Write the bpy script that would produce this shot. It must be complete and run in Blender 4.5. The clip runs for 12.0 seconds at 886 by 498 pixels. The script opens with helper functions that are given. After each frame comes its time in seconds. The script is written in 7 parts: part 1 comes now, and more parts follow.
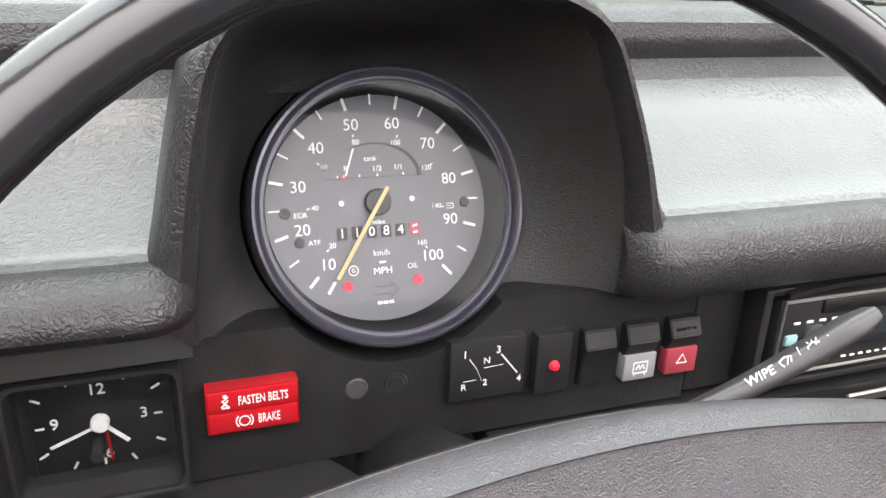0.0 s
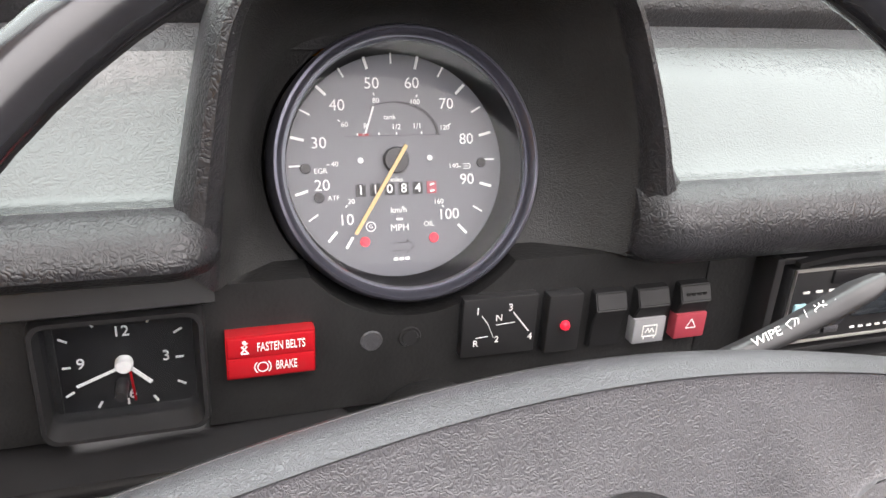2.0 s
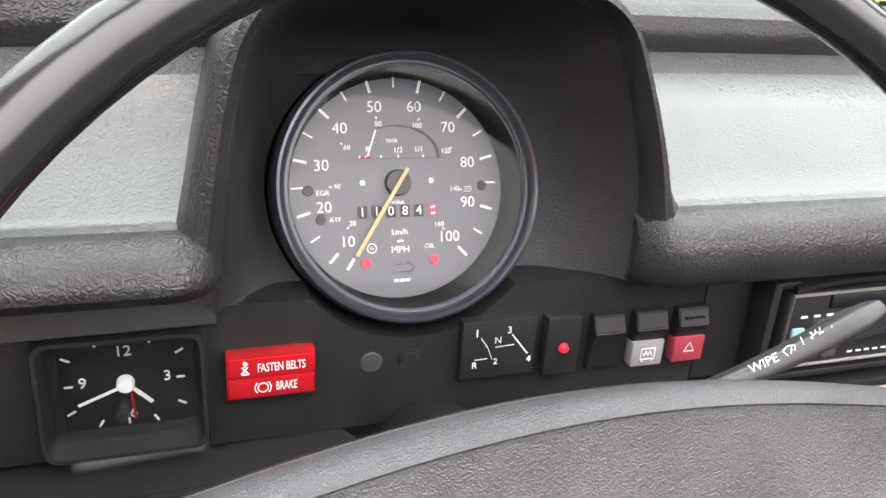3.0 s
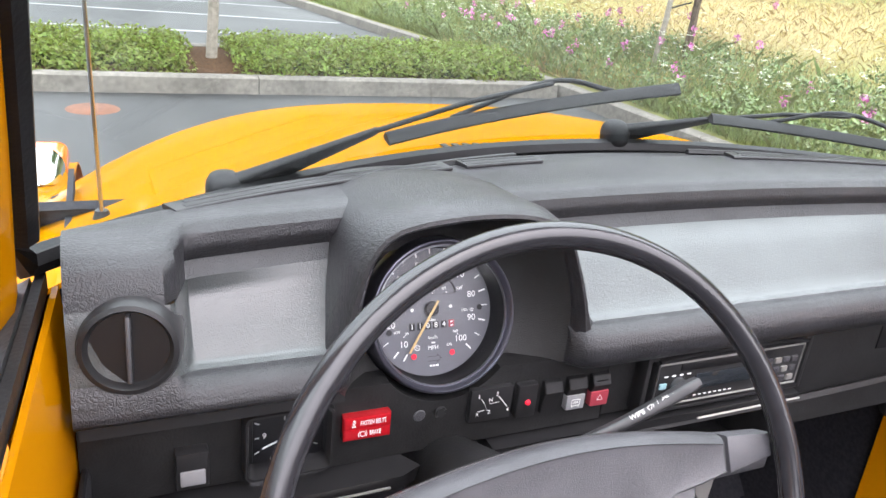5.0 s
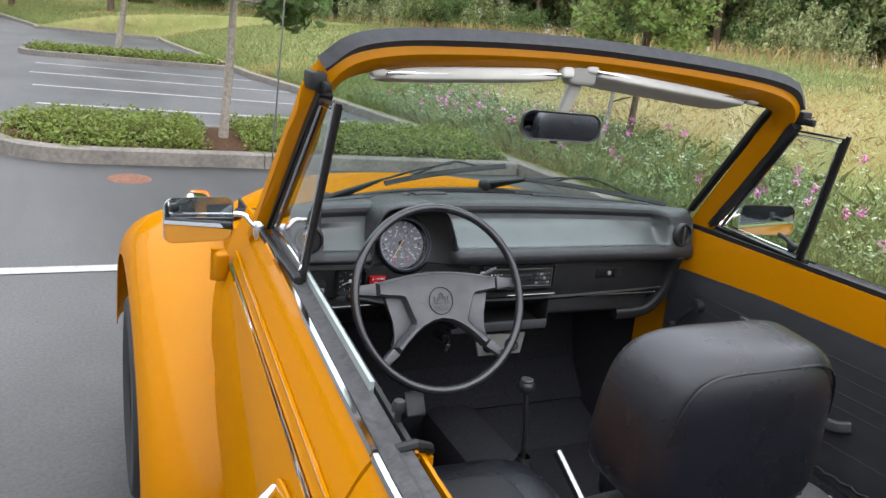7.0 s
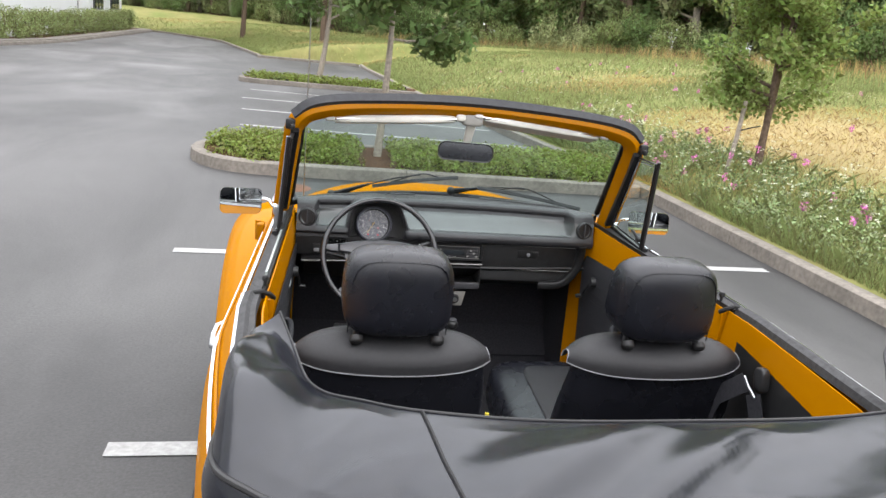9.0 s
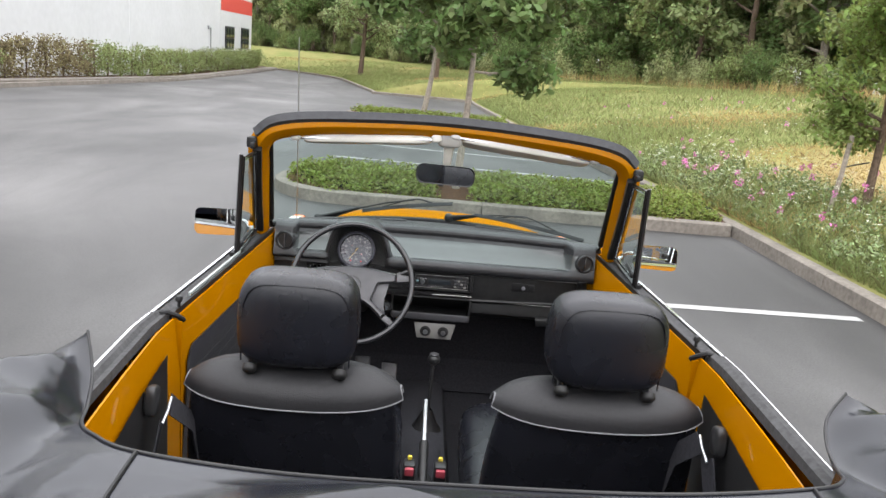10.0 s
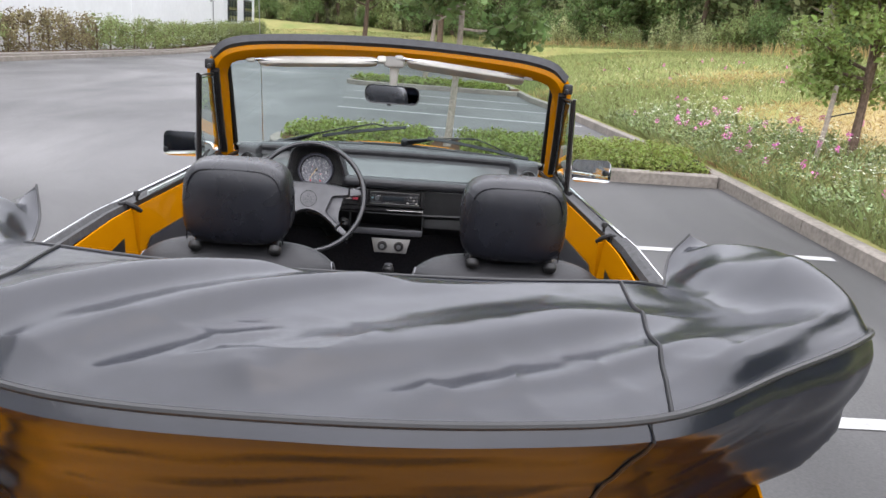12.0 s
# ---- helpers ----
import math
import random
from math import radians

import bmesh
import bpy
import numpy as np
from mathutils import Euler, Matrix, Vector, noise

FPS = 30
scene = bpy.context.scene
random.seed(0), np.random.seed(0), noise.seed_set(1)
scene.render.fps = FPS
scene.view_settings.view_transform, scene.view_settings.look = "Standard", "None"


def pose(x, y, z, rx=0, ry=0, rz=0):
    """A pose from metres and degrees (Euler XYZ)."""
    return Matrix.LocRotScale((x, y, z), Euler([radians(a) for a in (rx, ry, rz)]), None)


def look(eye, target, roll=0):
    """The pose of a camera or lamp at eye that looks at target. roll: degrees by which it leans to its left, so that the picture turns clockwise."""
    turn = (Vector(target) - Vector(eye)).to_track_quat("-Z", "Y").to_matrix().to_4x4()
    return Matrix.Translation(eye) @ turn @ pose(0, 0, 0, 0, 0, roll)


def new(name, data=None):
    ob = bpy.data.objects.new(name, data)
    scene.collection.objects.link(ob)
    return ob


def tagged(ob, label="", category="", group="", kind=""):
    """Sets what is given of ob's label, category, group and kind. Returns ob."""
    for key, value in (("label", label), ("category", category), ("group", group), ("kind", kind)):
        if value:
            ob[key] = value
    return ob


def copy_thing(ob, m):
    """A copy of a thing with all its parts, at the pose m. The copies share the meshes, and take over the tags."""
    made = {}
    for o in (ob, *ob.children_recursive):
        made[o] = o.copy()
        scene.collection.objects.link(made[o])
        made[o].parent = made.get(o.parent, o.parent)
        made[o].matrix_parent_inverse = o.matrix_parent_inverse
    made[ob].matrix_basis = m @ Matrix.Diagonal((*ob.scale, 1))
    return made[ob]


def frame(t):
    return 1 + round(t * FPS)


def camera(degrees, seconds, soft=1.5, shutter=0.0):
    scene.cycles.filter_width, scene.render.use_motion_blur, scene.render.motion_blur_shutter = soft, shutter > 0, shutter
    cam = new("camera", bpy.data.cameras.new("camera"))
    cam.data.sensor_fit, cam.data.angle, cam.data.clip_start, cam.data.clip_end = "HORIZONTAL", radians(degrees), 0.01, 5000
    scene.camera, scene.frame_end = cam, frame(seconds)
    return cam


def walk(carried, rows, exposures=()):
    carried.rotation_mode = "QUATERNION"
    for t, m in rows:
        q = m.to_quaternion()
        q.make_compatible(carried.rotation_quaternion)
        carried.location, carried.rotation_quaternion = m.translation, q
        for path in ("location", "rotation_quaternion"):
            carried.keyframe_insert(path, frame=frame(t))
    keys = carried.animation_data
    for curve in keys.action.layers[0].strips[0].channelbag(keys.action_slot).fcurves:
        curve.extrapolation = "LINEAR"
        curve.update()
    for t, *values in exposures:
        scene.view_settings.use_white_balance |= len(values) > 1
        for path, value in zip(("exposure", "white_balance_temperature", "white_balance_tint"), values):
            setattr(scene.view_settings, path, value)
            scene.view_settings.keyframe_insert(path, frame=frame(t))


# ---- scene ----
cam = camera(60.1, 12.0)
PATH = [
    (0, (-0.348, -0.32, 1.107), (0.299, 1.43, 0.385), 2.3),
    (0.5, (-0.349, -0.323, 1.105), (0.276, 1.448, 0.418), 2.1),
    (1, (-0.35, -0.326, 1.104), (0.273, 1.434, 0.387), 2.8),
    (1.5, (-0.35, -0.325, 1.105), (0.257, 1.426, 0.352), 3.1),
    (2, (-0.352, -0.33, 1.1), (0.257, 1.412, 0.33), 3.4),
    (2.5, (-0.351, -0.331, 1.103), (0.248, 1.414, 0.332), 3.6),
    (3, (-0.352, -0.331, 1.106), (0.255, 1.424, 0.363), 3.9),
    (3.5, (-0.351, -0.334, 1.114), (0.275, 1.428, 0.405), 4.2),
    (3.7, (-0.354, -0.335, 1.116), (0.279, 1.448, 0.468), 3.8),
    (5.3, (-0.553, -0.607, 1.315), (0.365, 1.0, 0.557), 7.3),
    (5.5, (-0.597, -0.699, 1.335), (0.418, 0.859, 0.6), 8.4),
    (6, (-0.695, -0.933, 1.376), (0.253, 0.693, 0.701), 9.0),
    (6.5, (-0.795, -1.193, 1.431), (0.089, 0.498, 0.828), 8.3),
    (7, (-0.897, -1.498, 1.47), (-0.048, 0.225, 0.912), 6.7),
    (7.2, (-0.9, -1.624, 1.486), (-0.075, 0.112, 0.933), 6.2),
    (8.8, (-0.628, -2.561, 1.661), (-0.183, -0.692, 1.104), 5.9),
    (9, (-0.528, -2.559, 1.674), (-0.145, -0.676, 1.12), 5.8),
    (9.5, (-0.259, -2.515, 1.718), (-0.025, -0.602, 1.182), 5.5),
    (10, (-0.085, -2.454, 1.651), (0.001, -0.517, 1.158), 5.3),
    (10.5, (0.007, -2.297, 1.459), (0.028, -0.347, 1.018), 5.6),
    (11, (0.041, -2.234, 1.344), (0.076, -0.279, 0.923), 6.3),
    (11.5, (0.065, -2.339, 1.408), (0.122, -0.391, 0.958), 6.0),
    (12, (0.119, -2.696, 1.53), (0.185, -0.778, 0.967), 4.3),
]
walk(cam, [(t, look(eye, target, roll)) for t, eye, target, roll in PATH], [(0.0, 2.52, 6950, 16), (3.7, 2.52, 6950, 16), (5.3, 2.28, 6350, 20), (6.0, 1.78, 6250, 13), (6.5, 1.38, 6200, 11), (7.2, 1.34, 6250, 11), (8.8, 1.50, 6500, 12), (10.0, 1.48, 6550, 12), (12.0, 1.52, 6350, 15)])

# ---- light: a bright overcast afternoon ----
world = bpy.data.worlds.new("overcast_sky")
scene.world = world
world.use_nodes = True
wn, wl = world.node_tree.nodes, world.node_tree.links
sky = wn.new("ShaderNodeTexSky")
sky.sky_type = "NISHITA"
sky.sun_disc = False
sky.sun_elevation, sky.sun_rotation = radians(52), radians(150)
sky.air_density, sky.dust_density, sky.ozone_density = 1.0, 2.0, 1.0
soften = wn.new("ShaderNodeMix")
soften.data_type = "RGBA"
soften.inputs[0].default_value = 0.86
soften.inputs[7].default_value = (9.15, 9.3, 9.5, 1)
wl.new(sky.outputs[0], soften.inputs[6])
# an overcast sky is brighter overhead than at the horizon
height, split, overcast, dome = (wn.new("ShaderNode" + k) for k in ("TexCoord", "SeparateXYZ", "MapRange", "Mix"))
overcast.inputs[1].default_value, overcast.inputs[2].default_value = 0.0, 0.9
overcast.inputs[3].default_value, overcast.inputs[4].default_value = 0.50, 1.35
dome.data_type, dome.blend_type = "RGBA", "MULTIPLY"
dome.inputs[0].default_value = 1.0
wl.new(height.outputs["Generated"], split.inputs[0])
wl.new(split.outputs[2], overcast.inputs[0])
wl.new(soften.outputs[2], dome.inputs[6])
wl.new(overcast.outputs[0], dome.inputs[7])
wl.new(dome.outputs[2], wn["Background"].inputs[0])
wn["Background"].inputs[1].default_value = 0.129
sun = new("sun", bpy.data.lights.new("sun", "SUN"))
sun.data.energy, sun.data.angle, sun.data.color = 0.55, radians(150), (1.0, 0.97, 0.93)
sun.matrix_world = look((2.0, -3.5, 5.6), (0, 0, 0))

# ---- materials ----
def material(name, color, rough=0.5, metal=0.0, spec=0.5, coat=0.0, vary=0.0, vary_scale=8.0, bump=0.0, bump_scale=200.0, color2=None,
             stain=0.0, stain_scale=1.5, cells=False, rough_vary=0.0, per_object=0.0, per_island=0.0, detail=6.0):
    """A surface with variation at two scales (fine grain, broad stains) and fine relief, in object space."""
    m = bpy.data.materials.new(name)
    m.use_nodes = True
    n, l = m.node_tree.nodes, m.node_tree.links
    b = n["Principled BSDF"]
    b.inputs["Roughness"].default_value, b.inputs["Metallic"].default_value = rough, metal
    b.inputs["Specular IOR Level"].default_value = spec
    b.inputs["Coat Weight"].default_value = coat
    b.inputs["Coat Roughness"].default_value = 0.04
    co = n.new("ShaderNodeTexCoord")
    b.inputs["Base Color"].default_value = (*color, 1)
    out = None
    if vary or color2 or stain:
        base = n.new("ShaderNodeMix")
        base.data_type = "RGBA"
        c2 = color2 or tuple(c * (1 - vary) for c in color)
        base.inputs[6].default_value, base.inputs[7].default_value = (*color, 1), (*c2, 1)
        t = n.new("ShaderNodeTexNoise")
        t.inputs["Scale"].default_value, t.inputs["Detail"].default_value = vary_scale, detail
        l.new(co.outputs["Object"], t.inputs["Vector"])
        r = n.new("ShaderNodeMapRange")
        r.inputs[1].default_value, r.inputs[2].default_value = 0.32, 0.68
        l.new(t.outputs[0], r.inputs[0])
        l.new(r.outputs[0], base.inputs[0])
        out = base.outputs[2]
        if stain:
            s = n.new("ShaderNodeTexNoise")
            s.inputs["Scale"].default_value, s.inputs["Detail"].default_value = stain_scale, 4
            l.new(co.outputs["Object"], s.inputs["Vector"])
            sr = n.new("ShaderNodeMapRange")
            sr.inputs[1].default_value, sr.inputs[2].default_value = 0.35, 0.75
            sr.inputs[3].default_value, sr.inputs[4].default_value = 1.0, 1.0 - stain
            l.new(s.outputs[0], sr.inputs[0])
            mul = n.new("ShaderNodeMix")
            mul.data_type, mul.blend_type = "RGBA", "MULTIPLY"
            mul.inputs[0].default_value = 1.0
            l.new(out, mul.inputs[6])
            l.new(sr.outputs[0], mul.inputs[7])
            out = mul.outputs[2]
        l.new(out, b.inputs["Base Color"])
        if rough_vary:
            rr = n.new("ShaderNodeMapRange")
            rr.inputs[3].default_value, rr.inputs[4].default_value = rough - rough_vary, rough + rough_vary
            l.new(t.outputs[0], rr.inputs[0])
            l.new(rr.outputs[0], b.inputs["Roughness"])
    if per_object or per_island:
        hsv = n.new("ShaderNodeHueSaturation")
        src = n.new("ShaderNodeObjectInfo").outputs["Random"] if per_object else n.new("ShaderNodeNewGeometry").outputs["Random Per Island"]
        amount = per_object or per_island
        v = n.new("ShaderNodeMapRange")
        v.inputs[3].default_value, v.inputs[4].default_value = 1 - amount, 1 + amount
        h = n.new("ShaderNodeMapRange")
        h.inputs[3].default_value, h.inputs[4].default_value = 0.5 - amount * 0.06, 0.5 + amount * 0.06
        l.new(src, v.inputs[0])
        l.new(src, h.inputs[0])
        l.new(v.outputs[0], hsv.inputs["Value"])
        l.new(h.outputs[0], hsv.inputs["Hue"])
        if out:
            l.new(out, hsv.inputs["Color"])
        else:
            hsv.inputs["Color"].default_value = (*color, 1)
        l.new(hsv.outputs[0], b.inputs["Base Color"])
    if bump:
        bp = n.new("ShaderNodeBump")
        bp.inputs["Strength"].default_value = min(1.0, bump)
        bp.inputs["Distance"].default_value = 0.3 / bump_scale
        if cells:
            w = n.new("ShaderNodeTexNoise")
            w.inputs["Scale"].default_value = bump_scale * 0.6
            l.new(co.outputs["Object"], w.inputs["Vector"])
            mixv = n.new("ShaderNodeMix")
            mixv.data_type = "VECTOR"
            mixv.inputs[0].default_value = 0.35 / bump_scale * 12
            l.new(co.outputs["Object"], mixv.inputs[4])
            l.new(w.outputs["Color"], mixv.inputs[5])
            tx = n.new("ShaderNodeTexVoronoi")
            tx.feature = "DISTANCE_TO_EDGE"
            tx.inputs["Scale"].default_value = bump_scale
            l.new(mixv.outputs[1], tx.inputs["Vector"])
            rr = n.new("ShaderNodeMapRange")
            rr.inputs[2].default_value = 0.25
            l.new(tx.outputs[0], rr.inputs[0])
            l.new(rr.outputs[0], bp.inputs["Height"])
        else:
            tx = n.new("ShaderNodeTexNoise")
            tx.inputs["Scale"].default_value, tx.inputs["Detail"].default_value = bump_scale, 5
            l.new(co.outputs["Object"], tx.inputs["Vector"])
            l.new(tx.outputs[0], bp.inputs["Height"])
        l.new(bp.outputs[0], b.inputs["Normal"])
    return m


def glass(name, tint=(1, 1, 1), rough=0.0, gloss=1.0):
    """A thin pane: see-through, with Fresnel gloss."""
    m = bpy.data.materials.new(name)
    m.use_nodes = True
    n, l = m.node_tree.nodes, m.node_tree.links
    n.remove(n["Principled BSDF"])
    tr, gl, mx, lw = (n.new("ShaderNode" + k) for k in ("BsdfTransparent", "BsdfGlossy", "MixShader", "LayerWeight"))
    tr.inputs[0].default_value = (*tint, 1)
    gl.inputs["Roughness"].default_value = rough
    pw, mul = n.new("ShaderNodeMath"), n.new("ShaderNodeMath")
    pw.operation, mul.operation = "POWER", "MULTIPLY_ADD"
    pw.inputs[1].default_value = 4.0
    mul.inputs[1].default_value, mul.inputs[2].default_value = 0.75 * gloss, 0.045 * gloss
    l.new(lw.outputs["Facing"], pw.inputs[0])
    l.new(pw.outputs[0], mul.inputs[0])
    l.new(mul.outputs[0], mx.inputs[0])
    l.new(tr.outputs[0], mx.inputs[1])
    l.new(gl.outputs[0], mx.inputs[2])
    l.new(mx.outputs[0], n["Material Output"].inputs[0])
    return m


def glow(name, color, strength):
    m = material(name, color, 0.4)
    b = m.node_tree.nodes["Principled BSDF"]
    b.inputs["Emission Color"].default_value, b.inputs["Emission Strength"].default_value = (*color, 1), strength
    return m


PAINT = material("orange_paint", (0.405, 0.154, 0.0003), 0.42, spec=0.0, coat=0.24, vary=0.06, vary_scale=3, bump=0.02, bump_scale=60)
VINYL = material("black_padded_vinyl", (0.027, 0.027, 0.0295), 0.33, spec=0.46, vary=0.3, vary_scale=30, bump=0.30, bump_scale=270, cells=True, rough_vary=0.06)
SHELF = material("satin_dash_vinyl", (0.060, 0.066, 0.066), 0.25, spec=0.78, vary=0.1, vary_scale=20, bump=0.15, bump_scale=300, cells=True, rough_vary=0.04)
PLASTIC = material("black_panel_plastic", (0.021, 0.021, 0.0215), 0.48, spec=0.35, vary=0.35, vary_scale=60, bump=0.55, bump_scale=520, stain=0.2, stain_scale=25)
SATIN = material("smooth_black_plastic", (0.022, 0.022, 0.023), 0.34, spec=0.36, vary=0.2, vary_scale=50)
GREYPLASTIC = material("grey_black_wheel_plastic", (0.060, 0.060, 0.066), 0.32, spec=0.66, vary=0.15, vary_scale=40, bump=0.34, bump_scale=620, cells=True, stain=0.15, stain_scale=20)
RIMPLASTIC = material("black_wheel_rim_plastic", (0.022, 0.022, 0.025), 0.17, spec=0.60, vary=0.2, vary_scale=60, bump=0.06, bump_scale=500)
SEATVINYL = material("black_seat_vinyl", (0.0095, 0.0102, 0.0140), 0.27, spec=0.46, vary=0.3, vary_scale=14, bump=0.16, bump_scale=420, cells=True, rough_vary=0.06)
BASKET = material("basketweave_seat_vinyl", (0.016, 0.016, 0.018), 0.45, spec=0.35, vary=0.25, vary_scale=120, bump=0.30, bump_scale=190, cells=True)
BOOTVINYL = material("black_boot_vinyl", (0.0085, 0.0098, 0.0150), 0.21, spec=0.53, vary=0.3, vary_scale=45, bump=0.10, bump_scale=150, rough_vary=0.03)
CARPET = material("black_carpet", (0.040, 0.040, 0.046), 0.95, vary=0.35, vary_scale=150, bump=0.5, bump_scale=500, spec=0.1)
RUBBER = material("black_rubber", (0.012, 0.012, 0.013), 0.5, spec=0.3, vary=0.4, vary_scale=40, bump=0.3, bump_scale=300)
TYRE = material("tyre_rubber", (0.018, 0.018, 0.019), 0.7, vary=0.3, vary_scale=40, bump=0.3, bump_scale=200)
CHROME = material("chrome", (0.82, 0.83, 0.85), 0.07, 1.0)
DULLCHROME = material("brushed_metal", (0.45, 0.46, 0.48), 0.28, 1.0, vary=0.2, vary_scale=40)
BEZEL = material("black_anodised_bezel", (0.12, 0.12, 0.15), 0.30, 0.8, vary=0.15, vary_scale=30)
WHITEVINYL = material("off_white_visor_vinyl", (0.62, 0.60, 0.55), 0.55, vary=0.1, vary_scale=30, bump=0.2, bump_scale=400, stain=0.1, stain_scale=10)
GREYVINYL = material("grey_visor_vinyl", (0.30, 0.29, 0.27), 0.6, vary=0.1, vary_scale=30, bump=0.2, bump_scale=400)
WHITE = material("white_print", (0.78, 0.78, 0.76), 0.5)
DIAL = material("dark_grey_dial", (0.128, 0.128, 0.142), 0.55, vary=0.08, vary_scale=60)
DIALBLACK = material("black_dial", (0.006, 0.006, 0.007), 0.45)
REDLENS = material("red_lens", (0.34, 0.008, 0.012), 0.22, coat=0.5, vary=0.1, vary_scale=60)
REDLAMP = glow("lit_red_lamp", (0.6, 0.015, 0.035), 0.18)
PINKRED = material("faded_red_plastic", (0.36, 0.05, 0.07), 0.35, vary=0.1, vary_scale=80)
LIGHTGREY = material("light_grey_plastic", (0.27, 0.27, 0.28), 0.4, vary=0.1, vary_scale=80)
CREAM = material("cream_needle", (0.60, 0.42, 0.18), 0.5)
VENTMETAL = material("dark_window_metal", (0.016, 0.014, 0.014), 0.30, 0.1, vary=0.25, vary_scale=40)
GLASSEDGE = material("pale_glass_edge", (0.30, 0.33, 0.32), 0.25, vary=0.15, vary_scale=12)
DOORCARD = material("black_door_vinyl", (0.038, 0.038, 0.043), 0.45, vary=0.25, vary_scale=20, bump=0.3, bump_scale=380, cells=True)
LINING = material("matte_black_hood_lining", (0.036, 0.036, 0.036), 0.5, spec=0.35, vary=0.25, vary_scale=40, bump=0.3, bump_scale=420, cells=True)
ORANGELENS = material("amber_lens", (0.75, 0.16, 0.02), 0.15, coat=0.6)
SILVERPLASTIC = material("silver_trim_plastic", (0.40, 0.39, 0.37), 0.32, 0.6)
CLEAR = glass("clear_gauge_glass", (0.93, 0.94, 0.95), 0.0, 0.4)
SCREEN = glass("windshield_glass", (0.78, 0.89, 0.87), 0.0, 1.9)
MIRROR = material("mirror_glass", (0.80, 0.82, 0.83), 0.02, 1.0)
ASPHALT = material("asphalt", (0.088, 0.086, 0.085), 0.60, spec=0.5, vary=0.40, vary_scale=70, bump=0.45, bump_scale=110, stain=0.45, stain_scale=0.30, detail=9)


def worn(m, scale, stretch, lo, hi, gain):
    """Adds pale traffic-worn streaks with ragged edges to a ground material."""
    n, l = m.node_tree.nodes, m.node_tree.links
    b = n["Principled BSDF"]
    co, mp, t, r, mix = (n.new("ShaderNode" + k) for k in ("TexCoord", "Mapping", "TexNoise", "MapRange", "Mix"))
    mp.inputs["Scale"].default_value, mp.inputs["Rotation"].default_value = stretch, (0, 0, 0.35)
    t.inputs["Scale"].default_value, t.inputs["Detail"].default_value, t.inputs["Roughness"].default_value, t.inputs["Distortion"].default_value = scale, 10, 0.62, 0.5
    r.inputs[1].default_value, r.inputs[2].default_value, r.inputs[3].default_value, r.inputs[4].default_value = lo, hi, 1.0 - gain * 0.5, 1.0 + gain
    mix.data_type, mix.blend_type = "RGBA", "MULTIPLY"
    mix.inputs[0].default_value = 1.0
    l.new(co.outputs["Object"], mp.inputs[0])
    l.new(mp.outputs[0], t.inputs["Vector"])
    l.new(t.outputs[0], r.inputs[0])
    l.new(b.inputs["Base Color"].links[0].from_socket, mix.inputs[6])
    l.new(r.outputs[0], mix.inputs[7])
    l.new(mix.outputs[2], b.inputs["Base Color"])


def parched(m, centre, reach, color):
    """Bare straw-coloured ground with a ragged edge about a centre."""
    n, l = m.node_tree.nodes, m.node_tree.links
    b = n["Principled BSDF"]
    co, mp, d, t, add, r, mix = (n.new("ShaderNode" + k) for k in ("TexCoord", "Mapping", "VectorMath", "TexNoise", "Math", "MapRange", "Mix"))
    mp.inputs["Location"].default_value = tuple(-c / r0 for c, r0 in zip(centre, reach))
    mp.inputs["Scale"].default_value = tuple(1 / r0 for r0 in reach)
    d.operation, add.operation = "LENGTH", "ADD"
    t.inputs["Scale"].default_value, t.inputs["Detail"].default_value = 1.1, 6
    r.inputs[1].default_value, r.inputs[2].default_value, r.inputs[3].default_value, r.inputs[4].default_value = 1.0, 1.8, 0.75, 0.0
    mix.data_type = "RGBA"
    mix.inputs[7].default_value = (*color, 1)
    l.new(co.outputs["Object"], mp.inputs[0])
    l.new(mp.outputs[0], d.inputs[0])
    l.new(co.outputs["Object"], t.inputs["Vector"])
    l.new(d.outputs["Value"], add.inputs[0])
    l.new(t.outputs[0], add.inputs[1])
    l.new(add.outputs[0], r.inputs[0])
    l.new(b.inputs["Base Color"].links[0].from_socket, mix.inputs[6])
    l.new(r.outputs[0], mix.inputs[0])
    l.new(mix.outputs[2], b.inputs["Base Color"])


def lane(m, x0, x1, pale, dark):
    """The driven lane is bleached; the stalls beside it, past x1, stay dark. The edge is ragged."""
    n, l = m.node_tree.nodes, m.node_tree.links
    b = n["Principled BSDF"]
    co, sp, t, add, r, mix = (n.new("ShaderNode" + k) for k in ("TexCoord", "SeparateXYZ", "TexNoise", "Math", "MapRange", "Mix"))
    t.inputs["Scale"].default_value, t.inputs["Detail"].default_value = 0.7, 8
    add.operation = "MULTIPLY_ADD"
    add.inputs[1].default_value = 2.2
    r.inputs[1].default_value, r.inputs[2].default_value, r.inputs[3].default_value, r.inputs[4].default_value = x0 + 1.1, x1 + 1.1, pale, dark
    mix.data_type, mix.blend_type = "RGBA", "MULTIPLY"
    mix.inputs[0].default_value = 1.0
    l.new(co.outputs["Object"], sp.inputs[0])
    l.new(co.outputs["Object"], t.inputs["Vector"])
    l.new(t.outputs[0], add.inputs[0])
    l.new(sp.outputs[0], add.inputs[2])
    l.new(add.outputs[0], r.inputs[0])
    l.new(b.inputs["Base Color"].links[0].from_socket, mix.inputs[6])
    l.new(r.outputs[0], mix.inputs[7])
    l.new(mix.outputs[2], b.inputs["Base Color"])


